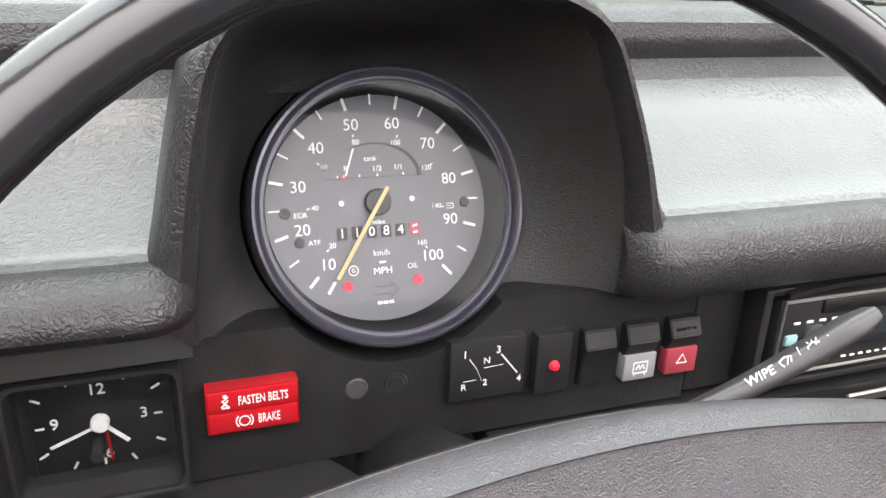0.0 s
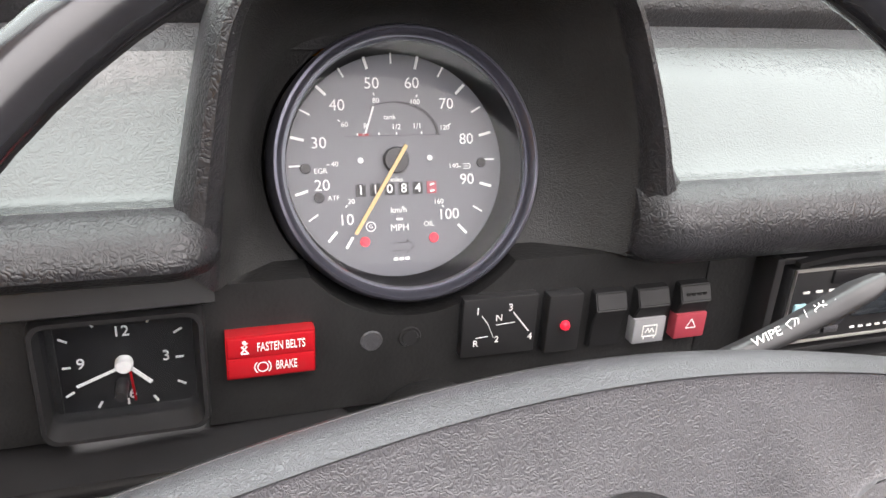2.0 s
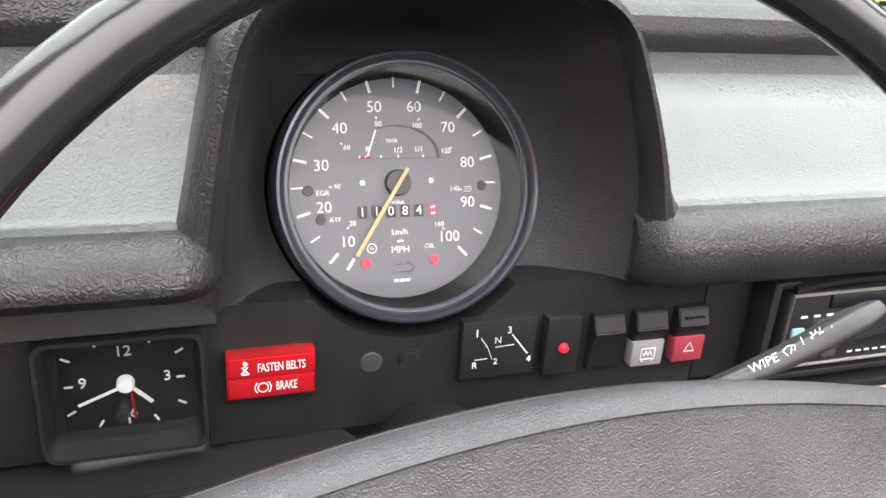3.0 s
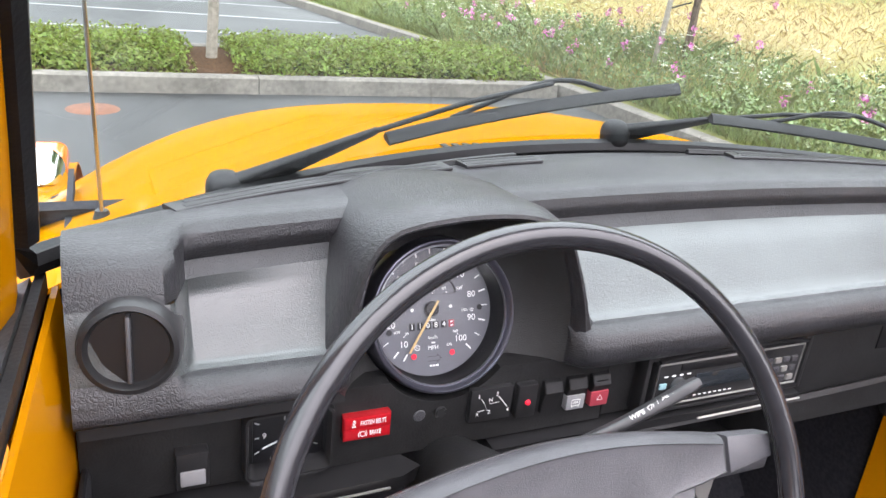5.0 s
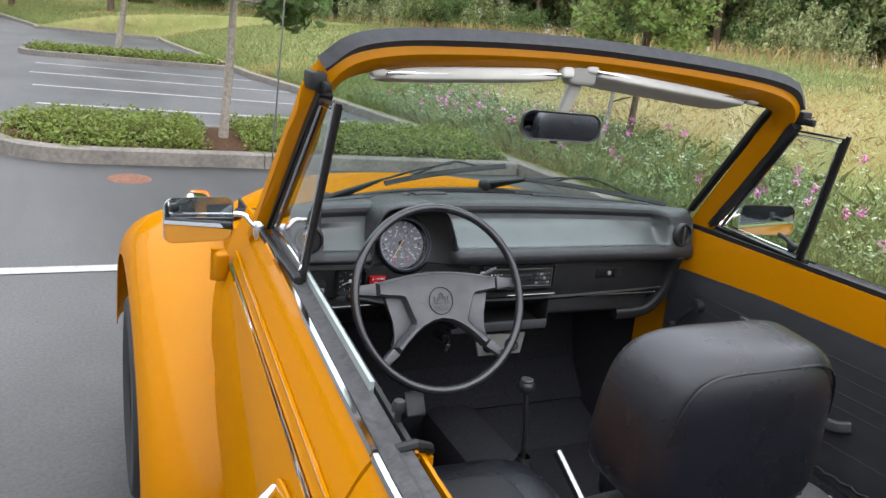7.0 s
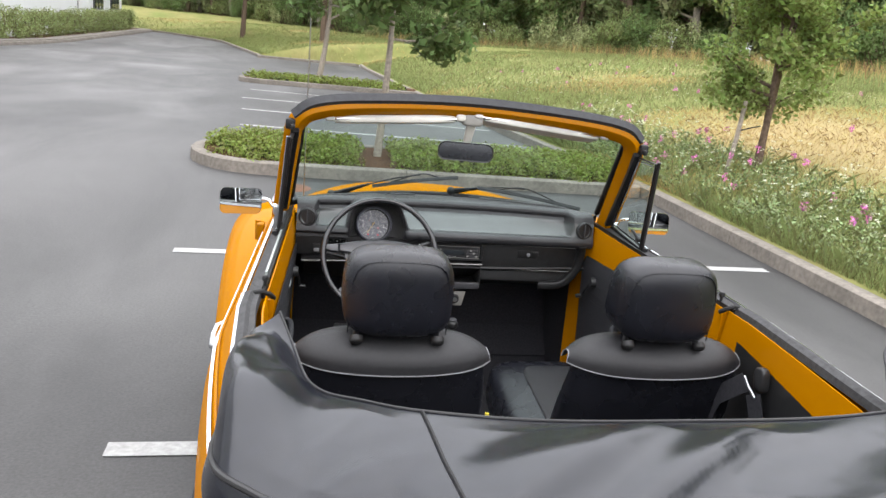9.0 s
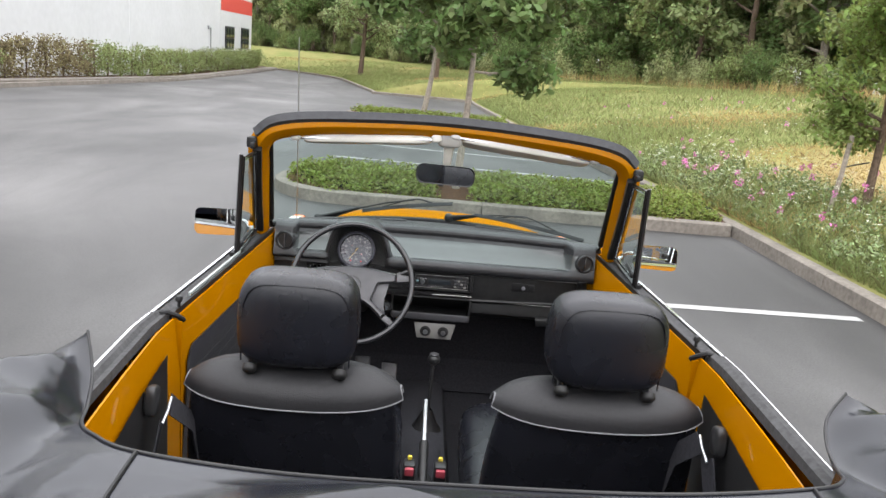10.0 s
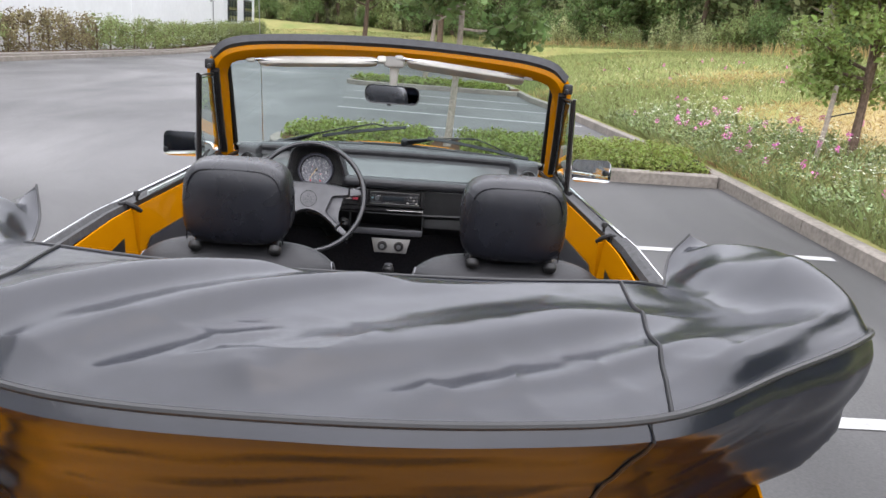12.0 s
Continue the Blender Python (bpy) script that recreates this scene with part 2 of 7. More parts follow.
lane(ASPHALT, -4.5, -1.0, 1.08, 0.66)
worn(ASPHALT, 0.55, (1.0, 0.35, 1.0), 0.40, 0.66, 0.62)
CONCRETE = material("kerb_concrete", (0.235, 0.208, 0.178), 0.85, vary=0.35, vary_scale=25, bump=0.6, bump_scale=90, stain=0.35, stain_scale=2.5)
LINEPAINT = material("worn_line_paint", (0.40, 0.40, 0.39), 0.7, vary=0.3, vary_scale=40, bump=0.4, bump_scale=110, stain=0.2, stain_scale=6)
SOIL = material("grassy_soil", (0.165, 0.195, 0.060), 0.95, color2=(0.26, 0.235, 0.095), vary_scale=0.55, bump=0.6, bump_scale=30, stain=0.25, stain_scale=3, spec=0.1)
parched(SOIL, (6.6, 6.9, 0.8), (2.0, 2.4, 30.0), (0.34, 0.26, 0.135))
MULCH = material("bark_mulch", (0.10, 0.055, 0.03), 0.95, vary=0.6, vary_scale=40, bump=0.9, bump_scale=60, spec=0.1)
BARK = material("bark", (0.17, 0.12, 0.09), 0.9, vary=0.5, vary_scale=25, bump=0.8, bump_scale=60, spec=0.2)
PALEBARK = material("pale_bark", (0.36, 0.31, 0.26), 0.85, vary=0.4, vary_scale=25, bump=0.6, bump_scale=60, spec=0.2)
HEDGELEAF = material("ground_cover_leaf", (0.205, 0.245, 0.055), 0.5, per_island=0.55, spec=0.35)
HEDGECORE = material("dark_hedge_core", (0.03, 0.035, 0.012), 0.95, vary=0.5, vary_scale=30, bump=0.8, bump_scale=40, spec=0.1)
SHRUBLEAF = material("shrub_leaf", (0.25, 0.285, 0.115), 0.55, per_island=0.6, spec=0.3)
RUSTLEAF = material("reddish_shrub_leaf", (0.24, 0.20, 0.11), 0.6, per_island=0.5, spec=0.3)
MAPLELEAF = material("tree_leaf", (0.155, 0.215, 0.075), 0.5, per_island=0.5, spec=0.35)
YELLOWLEAF = material("yellow_green_leaf", (0.21, 0.265, 0.075), 0.5, per_island=0.5, spec=0.35)
WOODLEAF = material("woodland_leaf", (0.27, 0.31, 0.145), 0.6, per_island=0.6, spec=0.25)
PALEWOODLEAF = material("pale_woodland_leaf", (0.36, 0.38, 0.19), 0.6, per_island=0.5, spec=0.25)
GRASS = material("meadow_grass", (0.235, 0.265, 0.105), 0.6, per_island=0.5, spec=0.25)
DRYGRASS = material("dry_grass", (0.42, 0.31, 0.145), 0.7, per_island=0.4, spec=0.2)
PINKPETAL = material("pink_petal", (0.58, 0.16, 0.40), 0.6, per_island=0.4)
WHITEPETAL = material("white_petal", (0.62, 0.64, 0.48), 0.6, per_island=0.15)
STUCCO = material("painted_concrete_wall", (0.80, 0.81, 0.82), 0.8, vary=0.06, vary_scale=4, bump=0.2, bump_scale=60, stain=0.08, stain_scale=0.4)
STUCCOGREY = material("grey_painted_concrete", (0.62, 0.63, 0.64), 0.8, vary=0.06, vary_scale=4, bump=0.2, bump_scale=60, stain=0.08, stain_scale=0.4)
REDPAINT = material("red_painted_band", (0.62, 0.07, 0.05), 0.7, vary=0.08, vary_scale=5, bump=0.2, bump_scale=60)
DARKGLASS = material("dark_window_glass", (0.02, 0.024, 0.028), 0.06, spec=0.8)
CLOTHTOP = material("dark_grey_canvas", (0.035, 0.036, 0.04), 0.8, vary=0.3, vary_scale=60, bump=0.5, bump_scale=300)
SILL = material("worn_felt_strip", (0.05, 0.05, 0.052), 0.8, vary=0.5, vary_scale=80, bump=0.6, bump_scale=300)
THREAD = material("grey_piping", (0.17, 0.17, 0.18), 0.5)
RUST = material("rusty_iron", (0.22, 0.09, 0.05), 0.85, vary=0.5, vary_scale=30, bump=0.5, bump_scale=80)



def translucent(m, amount=0.5):
    """Lets light through a leaf."""
    n, l = m.node_tree.nodes, m.node_tree.links
    b, t, mx = n["Principled BSDF"], n.new("ShaderNodeBsdfTranslucent"), n.new("ShaderNodeMixShader")
    l.new(b.inputs["Base Color"].links[0].from_socket, t.inputs[0])
    mx.inputs[0].default_value = amount
    l.new(b.outputs[0], mx.inputs[1])
    l.new(t.outputs[0], mx.inputs[2])
    l.new(mx.outputs[0], n["Material Output"].inputs[0])


for leaf_stuff in (HEDGELEAF, SHRUBLEAF, RUSTLEAF, MAPLELEAF, YELLOWLEAF, WOODLEAF, PALEWOODLEAF, GRASS, DRYGRASS):
    translucent(leaf_stuff)


# ---- mesh helpers ----
def bm_of(verts, faces):
    bm = bmesh.new()
    vs = [bm.verts.new(v) for v in verts]
    for f in faces:
        try:
            bm.faces.new([vs[i] for i in f])
        except ValueError:
            pass
    return bm


def mesh_of(name, bm, mat, smooth=True):
    me = bpy.data.meshes.new(name)
    bmesh.ops.recalc_face_normals(bm, faces=bm.faces)
    for f in bm.faces:
        f.smooth = smooth
    bm.to_mesh(me)
    bm.free()
    for m in mat if isinstance(mat, (list, tuple)) else [mat]:
        me.materials.append(m)
    return me


def part(name, bm, mat, parent=None, label="", smooth=True, sharp=40):
    """A bmesh as ONE mesh object under a thing or a part."""
    me = bm if isinstance(bm, bpy.types.Mesh) else mesh_of(name, bm, mat, smooth)
    if smooth and not isinstance(bm, bpy.types.Mesh):
        me.set_sharp_from_angle(angle=radians(sharp))
    ob = new(name, me)
    ob.parent = parent
    return tagged(ob, label)


def thing(name, label, category, group="", at=None):
    ob = new(name)
    ob.empty_display_size = 0.05
    if at is not None:
        ob.matrix_world = at
    return tagged(ob, label, category, group)


def box(sx, sy, sz, m=None, bevel=0.0, seg=2):
    """A box centred on the origin, moved by m, with rounded edges."""
    bm = bmesh.new()
    bmesh.ops.create_cube(bm, size=1)
    bmesh.ops.scale(bm, vec=(sx, sy, sz), verts=bm.verts)
    if bevel:
        bmesh.ops.bevel(bm, geom=bm.edges[:], offset=bevel, segments=seg, affect="EDGES", profile=0.5)
    if m is not None:
        bmesh.ops.transform(bm, matrix=m, verts=bm.verts)
    return bm


def at(x, y, z):
    return Matrix.Translation((x, y, z))


def join(*bms):
    """Several bmeshes as one."""
    out = bmesh.new()
    for b in bms:
        me = bpy.data.meshes.new("tmp")
        b.to_mesh(me)
        b.free()
        out.from_mesh(me)
        bpy.data.meshes.remove(me)
    return out


def moved(bm, m):
    bmesh.ops.transform(bm, matrix=m, verts=bm.verts)
    return bm


def sheet(f, nu, nv, thick=0.0):
    """A grid f(u, v) -> point, u and v in 0..1, given a thickness along its normals."""
    vs = [Vector(f(i / nu, j / nv)) for j in range(nv + 1) for i in range(nu + 1)]
    fs = [(j * (nu + 1) + i, j * (nu + 1) + i + 1, (j + 1) * (nu + 1) + i + 1, (j + 1) * (nu + 1) + i) for j in range(nv) for i in range(nu)]
    bm = bm_of(vs, fs)
    if thick:
        bmesh.ops.recalc_face_normals(bm, faces=bm.faces)
        bmesh.ops.solidify(bm, geom=bm.faces[:], thickness=thick)
    return bm


def smooth_path(points, n, closed=False):
    """n points on a Catmull-Rom curve through the given ones."""
    P = [Vector(p) for p in points]
    k = len(P) if closed else len(P) - 1
    out = []
    for s in range(n):
        u = s / n * k if closed else s / (n - 1) * k
        i = min(int(u), k - 1)
        f = u - i
        if closed:
            a, b, c, d = P[i - 1], P[i], P[(i + 1) % len(P)], P[(i + 2) % len(P)]
        else:
            b, c = P[i], P[i + 1]
            a = P[i - 1] if i else b * 2 - c
            d = P[i + 2] if i + 2 < len(P) else c * 2 - b
        out.append(0.5 * (2 * b + (c - a) * f + (2 * a - 5 * b + 4 * c - d) * f * f + (3 * b - a - 3 * c + d) * f ** 3))
    return out


def sweep(path, profile, up=(0, 0, 1), closed=False, scale=None):
    """The closed 2D profile (side, up) carried along the path."""
    P = [Vector(p) for p in path]
    up = Vector(up)
    rings, k = [], len(profile)
    for i, p in enumerate(P):
        if closed:
            t = P[(i + 1) % len(P)] - P[i - 1]
        else:
            t = P[min(i + 1, len(P) - 1)] - P[max(i - 1, 0)]
        t.normalize()
        side = t.cross(up)
        if side.length < 1e-4:
            side = t.cross(Vector((0.0, 1.0, 0.01)))
        side.normalize()
        u2 = side.cross(t)
        s = scale(i / max(1, len(P) - 1)) if scale else 1.0
        rings.append([p + side * a * s + u2 * b * s for a, b in profile])
    vs = [v for r in rings for v in r]
    n = len(P)
    fs = []
    for i in range(n if closed else n - 1):
        j = (i + 1) % n
        for a in range(k):
            b = (a + 1) % k
            fs.append((i * k + a, i * k + b, j * k + b, j * k + a))
    if not closed:
        fs += [tuple(range(k))[::-1], tuple((n - 1) * k + a for a in range(k))]
    return bm_of(vs, fs)


def ring(r, k=12, squash=1.0):
    return [(r * math.cos(2 * math.pi * i / k), r * squash * math.sin(2 * math.pi * i / k)) for i in range(k)]


def tube(path, r, k=12, closed=False, up=(0, 0, 1), scale=None):
    return sweep(path, ring(r, k), up, closed, scale)


def rrect(w, h, r, seg=4):
    """A rounded rectangle, counter-clockwise."""
    out = []
    for cx, cy, a0 in ((w / 2 - r, h / 2 - r, 0), (-w / 2 + r, h / 2 - r, 90), (-w / 2 + r, -h / 2 + r, 180), (w / 2 - r, -h / 2 + r, 270)):
        for s in range(seg + 1):
            a = radians(a0 + 90 * s / seg)
            out.append((cx + r * math.cos(a), cy + r * math.sin(a)))
    return out


def plate(outline, depth, m=None, bevel=0.0):
    """The 2D outline in x and z, pushed depth along -y, moved by m."""
    k = len(outline)
    vs = [(x, 0, z) for x, z in outline] + [(x, -depth, z) for x, z in outline]
    fs = [tuple(range(k)), tuple(range(2 * k - 1, k - 1, -1))] + [(i, i + k, (i + 1) % k + k, (i + 1) % k) for i in range(k)]
    bm = bm_of(vs, fs)
    if bevel:
        es = [e for e in bm.edges if all(abs(v.co.y + depth) < 1e-7 for v in e.verts)]
        bmesh.ops.bevel(bm, geom=es, offset=bevel, segments=2, affect="EDGES", profile=0.5)
    return moved(bm, m) if m is not None else bm


def lathe(profile, k=48, m=None):
    """(radius, height) pairs turned about -y: the height goes towards -y."""
    vs, fs = [], []
    for r, h in profile:
        for i in range(k):
            a = 2 * math.pi * i / k
            vs.append((r * math.cos(a), -h, r * math.sin(a)))
    for j in range(len(profile) - 1):
        for i in range(k):
            fs.append((j * k + i, j * k + (i + 1) % k, (j + 1) * k + (i + 1) % k, (j + 1) * k + i))
    bm = bm_of(vs, fs)
    if profile[0][0] < 1e-5 or profile[-1][0] < 1e-5:
        bmesh.ops.remove_doubles(bm, verts=bm.verts, dist=1e-6)
    return moved(bm, m) if m is not None else bm


def pillow(sx, sy, sz, e1=0.5, e2=0.5, nu=40, nv=24, m=None, shape=None):
    """A rounded block (a superellipsoid); shape(p) bends it."""
    def sp(w, e):
        return math.copysign(abs(w) ** e, w)
    vs, fs = [], []
    for j in range(nv + 1):
        p = -math.pi / 2 + math.pi * j / nv
        for i in range(nu):
            a = 2 * math.pi * i / nu
            q = Vector((sx / 2 * sp(math.cos(p), e1) * sp(math.cos(a), e2), sy / 2 * sp(math.cos(p), e1) * sp(math.sin(a), e2), sz / 2 * sp(math.sin(p), e1)))
            vs.append(shape(q) if shape else q)
    for j in range(nv):
        for i in range(nu):
            fs.append((j * nu + i, j * nu + (i + 1) % nu, (j + 1) * nu + (i + 1) % nu, (j + 1) * nu + i))
    bm = bm_of(vs, fs)
    bmesh.ops.remove_doubles(bm, verts=bm.verts, dist=1e-5)
    return moved(bm, m) if m is not None else bm


def lettering(text, size, m, depth=0.0002, align="CENTER", bold=0.0):
    """Raised lettering in the built-in font as a bmesh; it lies in x and z of m and faces -y."""
    cu = bpy.data.curves.new("lettering", "FONT")
    cu.body, cu.size, cu.extrude, cu.align_x, cu.align_y, cu.offset = text, size, depth, align, "CENTER", bold
    cu.resolution_u = 3
    ob = bpy.data.objects.new("lettering", cu)
    scene.collection.objects.link(ob)
    me = bpy.data.meshes.new_from_object(ob.evaluated_get(bpy.context.evaluated_depsgraph_get()))
    bm = bmesh.new()
    bm.from_mesh(me)
    bpy.data.objects.remove(ob)
    bpy.data.curves.remove(cu)
    bpy.data.meshes.remove(me)
    return moved(bm, m @ pose(0, 0, 0, 90, 0, 0))


def bar(x0, z0, x1, z1, w, m, depth=0.0003):
    """A thin straight mark from (x0, z0) to (x1, z1) in x and z of m."""
    d = Vector((x1 - x0, 0, z1 - z0))
    a = -math.atan2(d.z, d.x)
    return moved(box(d.length, depth, w), m @ at((x0 + x1) / 2, 0, (z0 + z1) / 2) @ Matrix.Rotation(a, 4, "Y"))


def from_arrays(name, verts, faces, mat, parent=None, label="", smooth=False):
    me = bpy.data.meshes.new(name)
    me.from_pydata(verts, [], faces)
    me.materials.append(mat)
    if smooth:
        me.shade_smooth()
    ob = new(name, me)
    ob.parent = parent
    return tagged(ob, label)

# ---- ground, kerbs and lot ----
def lot_z(y):
    """The car park falls gently away ahead of the car."""
    t = min(max(y - 5.5, 0.0), 30.0)
    return -0.0245 * (t - 1.5 * (1 - math.exp(-t / 1.5)))


def kerb_x(y):
    """The edge of the lot along the meadow."""
    pts = ((-40, 3.55), (2, 3.47), (5.7, 3.40), (9, 3.22), (14, 3.02), (17.4, 2.72), (24, 2.62), (38.1, 2.40), (38.7, -2.7), (52, -6.0), (58, -11), (64, -22), (70, -60), (400, -200))
    for (a, b), (c, d) in zip(pts, pts[1:]):
        if y <= c:
            return b + (d - b) * max(0.0, (y - a)) / (c - a)
    return -200


def hill(x, y):
    """The height of the meadow beyond the kerb."""
    d = x - kerb_x(y) - 0.16
    z0 = lot_z(y)
    if d <= 0:
        return z0 + 0.12
    far = 1 / (1 + math.exp(-(y - 40) / 5))
    rise = (1.45 - z0) * (1 - math.exp(-d / 6.0)) * (1 - 0.5 * far) + 0.004 * min(d, 120)
    return z0 + 0.12 + rise + 0.07 * noise.noise((x * 0.4, y * 0.4, 0)) * min(1, d)


def ground_z(x, y):
    return hill(x, y) if x > kerb_x(y) + 0.16 else lot_z(y)


def build_ground():
    def spread(a, b, near, n):
        out = set()
        for i in range(n + 1):
            u = i / n
            out.add(round(near + (b - near) * u ** 3, 3))
            out.add(round(near + (a - near) * u ** 3, 3))
        return sorted(out)
    ys = sorted(set(spread(-300, 900, 4.0, 60)) | {38.1, 38.3, 38.5, 38.7, 52.0, 58.0, 64.0})
    # the lot: one sheet to the horizon
    vs, fs = [], []
    ncol = 34
    for y in ys:
        k = kerb_x(y)
        for i in range(ncol):
            u = i / (ncol - 1)
            vs.append((k + 0.02 - 700 * (1 - u) ** 3.2, y, lot_z(y)))
    for j in range(len(ys) - 1):
        for i in range(ncol - 1):
            fs.append((j * ncol + i, j * ncol + i + 1, (j + 1) * ncol + i + 1, (j + 1) * ncol + i))
    tagged(from_arrays("ground", vs, fs, ASPHALT, smooth=True), "dark grey weathered asphalt car park with stains", "asphalt", kind="structure")
    vs, fs = [], []
    ncol = 60
    for y in ys:
        k = kerb_x(y) + 0.15
        for i in range(ncol):
            x = k + 700 * (i / (ncol - 1)) ** 3.6
            vs.append((x, y, hill(x, y) if i else lot_z(y) + 0.10))
    for j in range(len(ys) - 1):
        for i in range(ncol - 1):
            fs.append((j * ncol + i, j * ncol + i + 1, (j + 1) * ncol + i + 1, (j + 1) * ncol + i))
    tagged(from_arrays("meadow_ground", vs, fs, SOIL, smooth=True), "grassy bank rising from the kerb with dry patches", "meadow", kind="structure")


KERB = [(-0.075, -0.02), (0.075, -0.02), (0.075, 0.12), (0.058, 0.132), (-0.045, 0.132), (-0.066, 0.118)]


def kerb_run(name, pts, label, joint=2.9, closed=False):
    """A concrete kerb cast in lengths with narrow joints; the street face is on the path's left."""
    root = tagged(thing(name, label, "kerb"), kind="structure")
    total = [0.0]
    P = [Vector(p) for p in pts]
    for a, b in zip(P, P[1:]):
        total.append(total[-1] + (b - a).length)
    def along(s):
        for i in range(len(P) - 1):
            if s <= total[i + 1] or i == len(P) - 2:
                return P[i].lerp(P[i + 1], (s - total[i]) / max(1e-6, total[i + 1] - total[i]))
    n = max(1, round(total[-1] / joint))
    for i in range(n):
        a, b = total[-1] * i / n + 0.004, total[-1] * (i + 1) / n - 0.004
        m = max(2, int((b - a) / 0.22))
        part("kerbstone", sweep([along(a + (b - a) * k / m) for k in range(m + 1)], KERB), CONCRETE, root)
    return root


def build_kerbs():
    ys = [-22 + 0.5 * i for i in range(121)]
    kerb_run("kerb", [(kerb_x(y) + 0.075, y, lot_z(y)) for y in ys if y <= 38.2], "pale concrete kerb between the car park and the meadow")
    kerb_run("kerb", [(2.4 - 5.1 * i / 6, 38.2, lot_z(38)) for i in range(7)] + [(kerb_x(y) + 0.075, y, lot_z(y)) for y in range(39, 60, 2)], "pale concrete kerb curving round the far meadow", 4)
    kerb_run("kerb", [(-11.3, 58 - i, lot_z(58 - i)) for i in range(0, 70, 2)], "pale concrete kerb in front of the hedge", 4)
    for nm, y0, y1, xl, tip in (("near", 5.66, 7.35, -1.66, 0.80), ("far", 19.5, 21.0, -2.2, 0.7)):
        ym = (y0 + y1) / 2
        arc = [(xl + tip - tip * math.sin(math.pi * i / 14), ym + (y1 - y0) / 2 * math.cos(math.pi * i / 14)) for i in range(15)]
        pts = [(kerb_x(y1) - 0.05, y1)] + [(xl + tip + (kerb_x(y1) - xl - tip) * (1 - i / 12), y1) for i in range(1, 12)] + arc
        pts += [(xl + tip + (kerb_x(y0) - xl - tip) * i / 12, y0) for i in range(1, 12)] + [(kerb_x(y0) - 0.02, y0)]
        kerb_run("island_kerb", [(x, y, lot_z(y)) for x, y in pts[::-1]], "rounded concrete kerb of the %s planting island" % nm, 2.6)
        def bed(u, v, y0=y0, y1=y1, xl=xl, tip=tip, ym=ym):
            x = xl + 0.1 + (kerb_x(ym) - xl) * u
            half = (y1 - y0) / 2 - 0.06
            if x < xl + tip:
                half *= math.sqrt(max(0.02, 1 - ((xl + tip - x) / tip) ** 2))
            w = 2 * v - 1
            return (x, ym + half * w, lot_z(ym) + 0.10 + 0.06 * (1 - w * w))
        tagged(part("island_bed", sheet(bed, 40, 10), MULCH), "brown bark mulch bed inside the %s island kerb" % nm, "planting bed", kind="structure")


def line(x0, y0, x1, y1, w=0.1):
    n = 10
    vs = []
    for i in range(n + 1):
        p = Vector((x0, y0, lot_z(y0))).lerp(Vector((x1, y1, lot_z(y1))), i / n)
        vs += [(p.x, p.y - w / 2, lot_z(p.y) + 0.0045), (p.x, p.y + w / 2, lot_z(p.y) + 0.0045)]
    fs = [(2 * i, 2 * i + 2, 2 * i + 3, 2 * i + 1) for i in range(n)]
    tagged(part("stall_line", bm_of(vs, fs), LINEPAINT), "worn white painted parking stall line on asphalt", "road marking", "stall lines", "structure")


build_ground()
build_kerbs()
for y, xa, xb, dy in ((-2.4, -1.2, 3.4, 0.05), (0.2, -1.20, 3.4, 0.06), (2.80, -1.35, 3.33, 0.12), (9.66, -1.42, 3.1, -0.28), (12.12, -1.58, 3.0, -0.6), (14.58, -1.75, 2.9, -0.6), (17.1, -1.75, 2.6, -0.7)):
    line(xa, y, xb, y + dy)
cover = thing("iron_cover", "rusty stained iron drain cover flush with asphalt", "drain cover", at=at(-0.55, 5.05, 0.0))
tagged(cover, kind="structure")
part("plate", lathe([(0.0, 0.006), (0.16, 0.006), (0.17, 0.0)], 32, pose(0, 0, 0, -90, 0, 0)), RUST, cover)

# ---- the car ----
def ramp(x, a, b):
    """0 at a, 1 at b, smooth between."""
    t = max(0.0, min(1.0, (x - a) / (b - a)))
    return t * t * (3 - 2 * t)


def build_wheel(car, x, y):
    w = part("wheel", lathe([(0.05, 0.0), (0.17, 0.02), (0.185, 0.05), (0.20, 0.05), (0.205, 0.0)], 40, at(x, y, 0.315) @ Matrix.Rotation(radians(-90), 4, "Z")), DULLCHROME, car)
    part("tyre", lathe([(0.20, 0.06), (0.235, 0.078), (0.285, 0.075), (0.31, 0.05), (0.315, 0.0), (0.31, -0.06), (0.28, -0.08), (0.20, -0.07)], 48,
                       at(x, y, 0.315) @ Matrix.Rotation(radians(-90), 4, "Z")), TYRE, w)


def fender(side, yc, ry, rz, zc=0.36):
    def f(u, v):
        a = math.pi * (1.0 - u) * 1.0
        q = v * math.pi / 2
        k = 1 - 0.20 * (1 - math.cos(q)) ** 1.3
        y = yc + ry * k * math.cos(a)
        root = 0.54 + 0.06 * ramp(y, -1.60, -1.40) * (1 - ramp(y, 0.08, 0.20))    # clear of the cabin
        x = root + (0.795 - root) * math.sin(q) ** 0.85
        return (side * x, y, zc + rz * k * math.sin(a) ** 0.9 - 0.05 * v)
    return sheet(f, 48, 16, 0.004)


